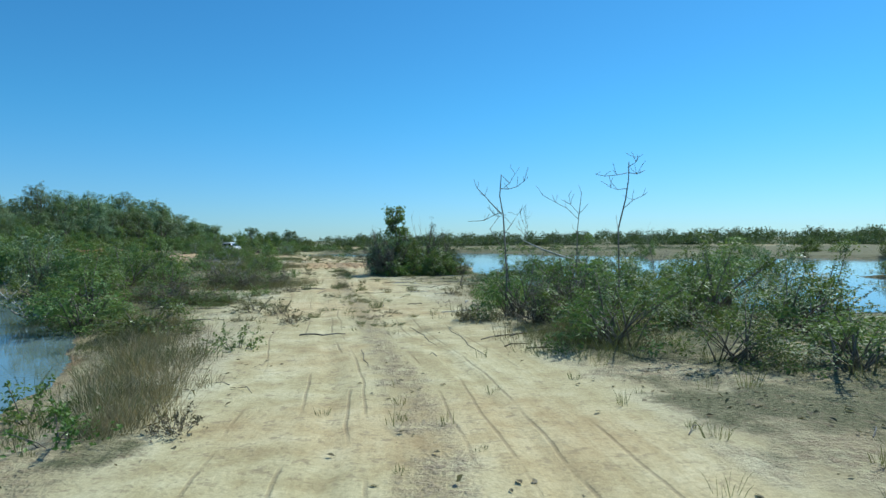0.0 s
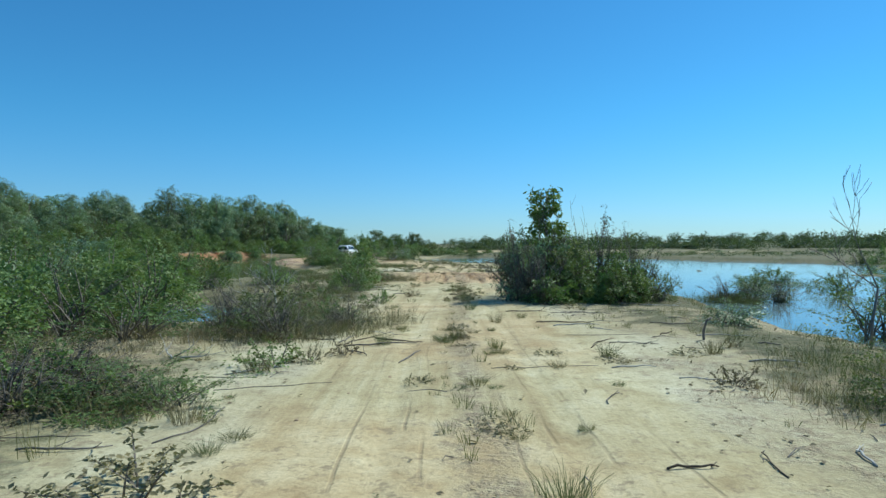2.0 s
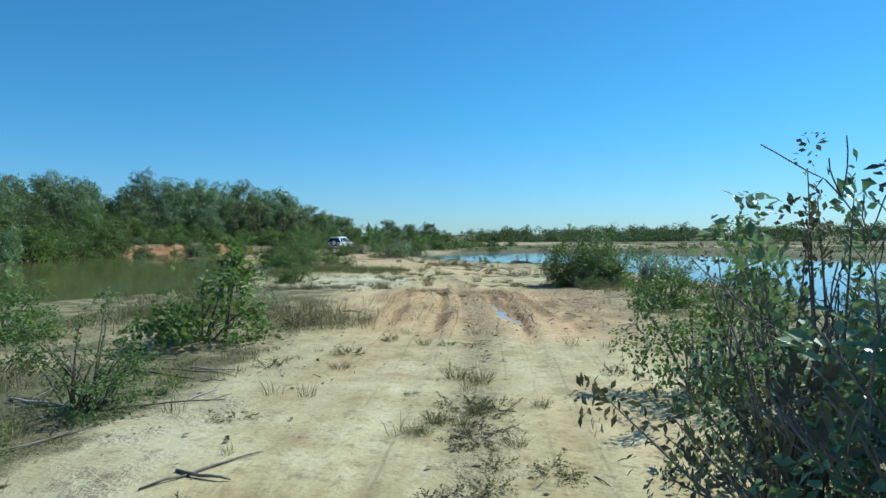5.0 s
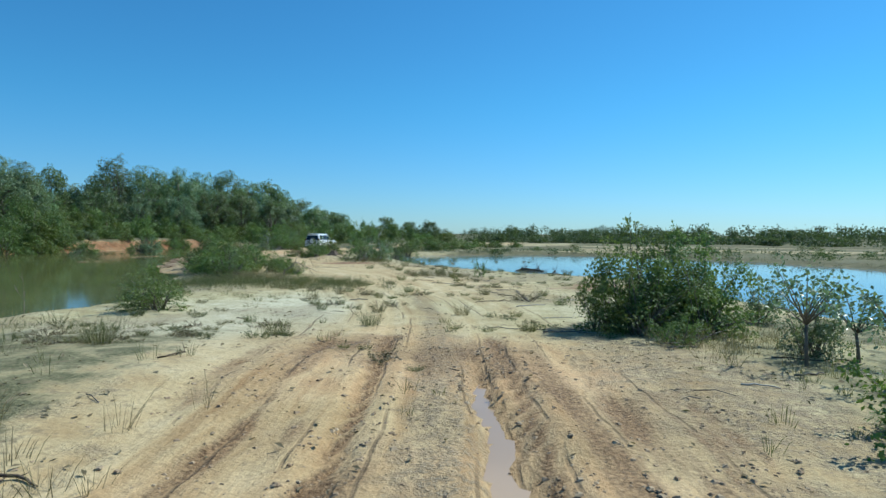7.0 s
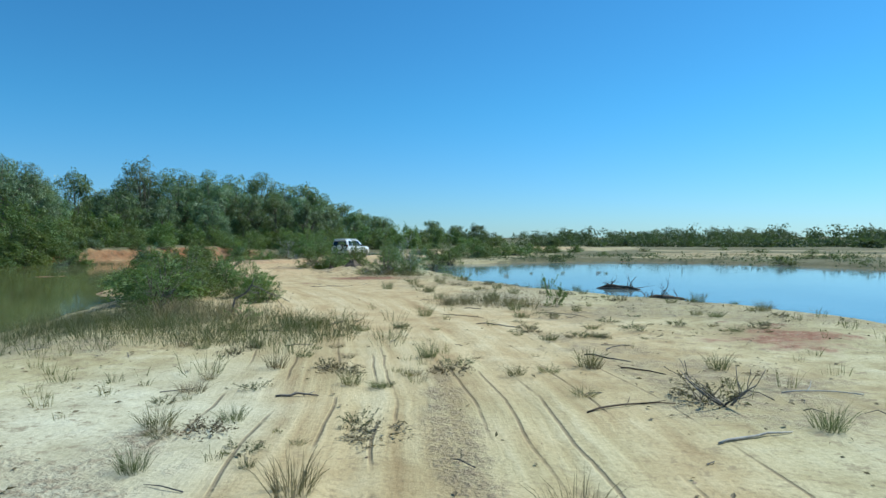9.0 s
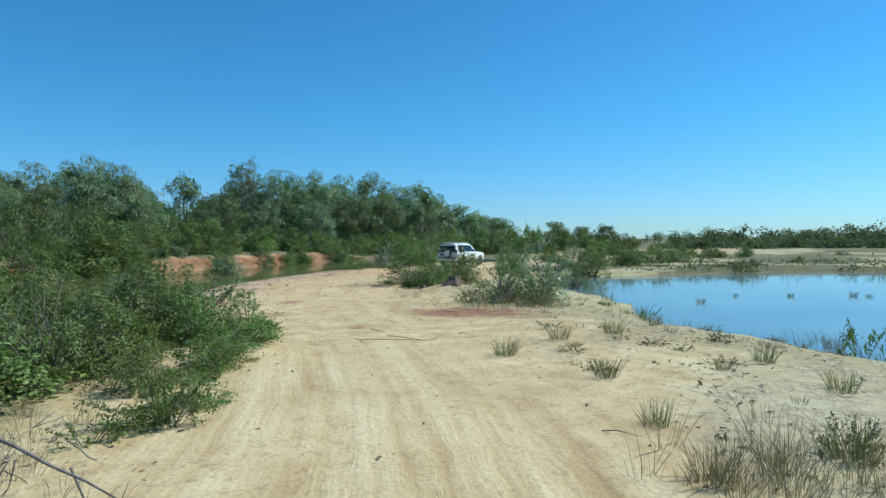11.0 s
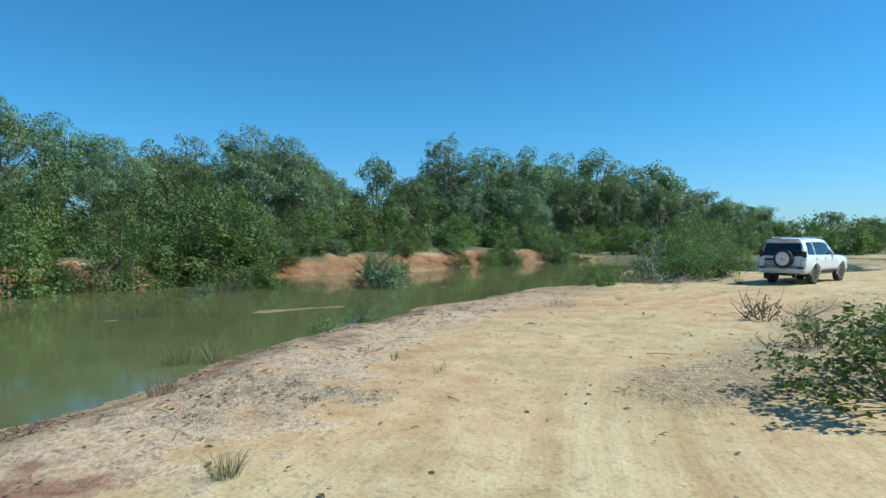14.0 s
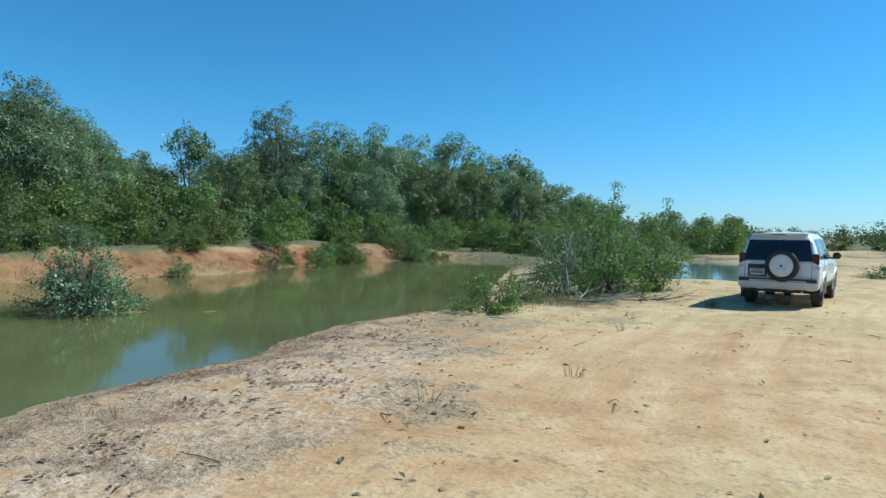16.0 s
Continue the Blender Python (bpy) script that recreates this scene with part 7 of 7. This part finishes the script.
        # tall rear lamp: red, with a clear band
        for z0, z1, mt, nm in ((0.94, 1.05, CLEARLAMP, "reversing_lens"), (1.05, 1.32, REDLAMP, "tail_lamp")):
            tb = bmesh.new()
            zc = (z0 + z1) / 2
            yy = .04 + max(0, zc - 1.1) * .24
            box(tb, (sgn * (.845 - max(0, zc - 1.1) * .22), yy + .03, zc), (.15, .16, z1 - z0 - .004), .02)
            part(nm, tb, mt, car, "red tail lamp lens" if mt is REDLAMP else "clear lens")
        fb = bmesh.new()
        box(fb, (sgn * .76, -.075, .66), (.24, .02, .05), .006)
        part("reflector", fb, REDLAMP, car, "red bumper reflector")
        gb = bmesh.new()
        box(gb, (sgn * .82, .50, .30), (.25, .02, .24), .006)
        part("mud_flap", gb, RUBBER, car)
        # flares round the wheel openings
        for wy in (0.98, 3.77):
            ab = bmesh.new()
            prev = None
            for k in range(19):
                q = radians(-12 + 204 * k / 18)
                ring = []
                for r, o in ((.44, -.01), (.445, .028), (.475, .026), (.50, -.012)):
                    yy, zz = wy + r * math.cos(q), .40 + r * math.sin(q)
                    ring.append(ab.verts.new((sgn * (side_x(yy, max(zz, .56)) + o), yy, zz)))
                if prev:
                    for i in range(3):
                        ab.faces.new((prev[i], prev[i + 1], ring[i + 1], ring[i]))
                prev = ring
            part("wheel_arch", ab, PAINT, car)
            wh = part("wheel", wheel_hub(sgn), SILVER, car, "dusty alloy wheel")
            wh.location = (0, wy, .375)
            tb = bmesh.new()
            lathe(tb, [(.235, .66), (.30, .655), (.355, .67), (.378, .70), (.381, .79), (.378, .86), (.355, .895), (.30, .905), (.235, .895)], 36, Matrix.Diagonal((sgn, 1, 1, 1)))
            part("tyre", tb, RUBBER, wh, "black dusty tyre")
    # tailgate
    bb = bmesh.new()
    box(bb, (0, -.015, .575), (1.80, .17, .22), .05, 3)
    part("rear_bumper", bb, PAINT, car, "white rear bumper")
    sb = bmesh.new()
    box(sb, (0, -.075, .70), (1.76, .06, .035), .01)
    part("bumper_step", sb, TRIM, car, "black bumper step")
    ub = bmesh.new()
    box(ub, (0, .16, .43), (1.30, .22, .10), .02)
    part("underbody", ub, TRIM, car)
    ab = bmesh.new()
    lathe(ab, [(.06, -.70), (.06, .70)], 12, Matrix.Translation((0, .98, .36)))
    box(ab, (0.1, .98, .36), (.28, .26, .24), .06)
    part("rear_axle", ab, RUBBER, car)
    eb = bmesh.new()
    lathe(eb, [(.03, 0), (.03, .35)], 10, Matrix.Translation((.55, .02, .40)) @ pose(0, 0, 0, 0, 0, 90))
    part("exhaust", eb, SILVER, car)
    for sx in (-.40, .30):
        hb = bmesh.new()
        box(hb, (sx, .06, .47), (.16, .05, .05), .01)
        part("tow_hook", hb, SILVER, car)
    pb = bmesh.new()
    box(pb, (0, .17, 1.775), (1.28, .26, .05), .02)
    part("spoiler", pb, PAINT, car, "white roof spoiler")
    lb = bmesh.new()
    box(lb, (0, .038, 1.765), (.30, .01, .02), .003)
    part("brake_lamp", lb, REDLAMP, car, "narrow red high brake lamp")
    seam = bmesh.new()
    box(seam, (.755, .004, .92), (.012, .012, .40))
    part("tailgate_seam", seam, TRIM, car)
    seam = bmesh.new()
    box(seam, (-.755, .004, .92), (.012, .012, .40))
    part("tailgate_seam", seam, TRIM, car)
    # number plate recess on the offside of the spare wheel
    nb = bmesh.new()
    box(nb, (-.46, -.012, .90), (.44, .035, .30), .015)
    part("plate_recess", nb, TRIM, car, "black number plate surround")
    plate = bmesh.new()
    box(plate, (-.46, -.036, .865), (.34, .012, .16), .004)
    pl = part("number_plate", plate, PLATE, car, "white number plate with dark bars")
    for k in range(6):
        kb = bmesh.new()
        box(kb, (-.58 + .048 * k, -.043, .86), (.03, .004, .075))
        part("bar", kb, INK, pl)
    bar = bmesh.new()
    box(bar, (-.46, -.043, .93), (.26, .004, .018))
    part("bar", bar, INK, pl)
    badge = bmesh.new()
    box(badge, (-.50, -.002, 1.09), (.24, .01, .03), .003)
    part("badge", badge, SILVER, car)
    wb = bmesh.new()
    box(wb, (.24, .07, 1.19), (.50, .012, .014), .003)
    part("wiper", wb, TRIM, car)
    # spare wheel
    M = Matrix.Translation((.12, -.02, 1.03)) @ pose(0, 0, 0, 0, 0, -90)
    tb = bmesh.new()
    lathe(tb, [(.24, .0), (.33, .0), (.37, .03), (.382, .09), (.382, .15), (.365, .20), (.33, .225), (.275, .225), (.262, .20)], 40, M)
    sp = part("spare_tyre", tb, RUBBER, car, "black spare tyre on the tailgate")
    cb = bmesh.new()
    lathe(cb, [(.262, .17), (.268, .212), (.255, .226), (.20, .236), (.10, .242), (.0501, .243)], 40, M)
    part("wheel_cover", cb, COVER, sp, "round white spare wheel cover")
    hb = bmesh.new()
    lathe(hb, [(.03, .24), (.03, .25), (.012, .252)], 12, M)
    part("lock", hb, TRIM, sp)
    bars = bmesh.new()
    box(bars, (.12, -.265, .955), (.22, .004, .022))
    part("bar", bars, SILVER, sp)
    # front, seen from no time but closing the shape
    for sgn in (-1, 1):
        fb = bmesh.new()
        box(fb, (sgn * .68, 4.50, .86), (.36, .14, .18), .03)
        part("headlamp", fb, CLEARLAMP, car)
    fb = bmesh.new()
    box(fb, (0, 4.58, .56), (1.72, .16, .26), .06, 3)
    part("front_bumper", fb, PAINT, car)
    gb = bmesh.new()
    box(gb, (0, 4.575, .86), (.86, .05, .18), .02)
    part("grille", gb, TRIM, car)
    car.matrix_world = pose(METRES * x, METRES * y, METRES * ground_z(x, y + 2) - .005, 0, 0, heading) @ Matrix.Diagonal((.95, 1, 1, 1))
    return tagged(car, "white off-road car with a spare wheel, on the sand road", "car")


def wheel_hub(sgn):
    bm = bmesh.new()
    S_ = Matrix.Diagonal((sgn, 1, 1, 1))
    lathe(bm, [(.238, .72), (.238, .895), (.225, .90), (.215, .87), (.20, .82), (.06, .83), (.055, .865), (.03, .87)], 30, S_)
    for k in range(6):
        q = 2 * math.pi * k / 6
        bmesh.ops.create_cube(bm, size=1, matrix=S_ @ Matrix.Translation((.855, .13 * math.cos(q), .13 * math.sin(q))) @ Matrix.Rotation(q, 4, "X") @ Matrix.Diagonal((.03, .19, .06, 1)))
    return bm


bpy.context.view_layer.update()
for ob in list(scene.objects):                            # the plan, brought to metres
    if ob.parent is None and ob.type in ("MESH", "EMPTY"):
        ob.matrix_world = Matrix.Scale(METRES, 4) @ ob.matrix_world
build_car(-31.76, 92.3, -2.5)
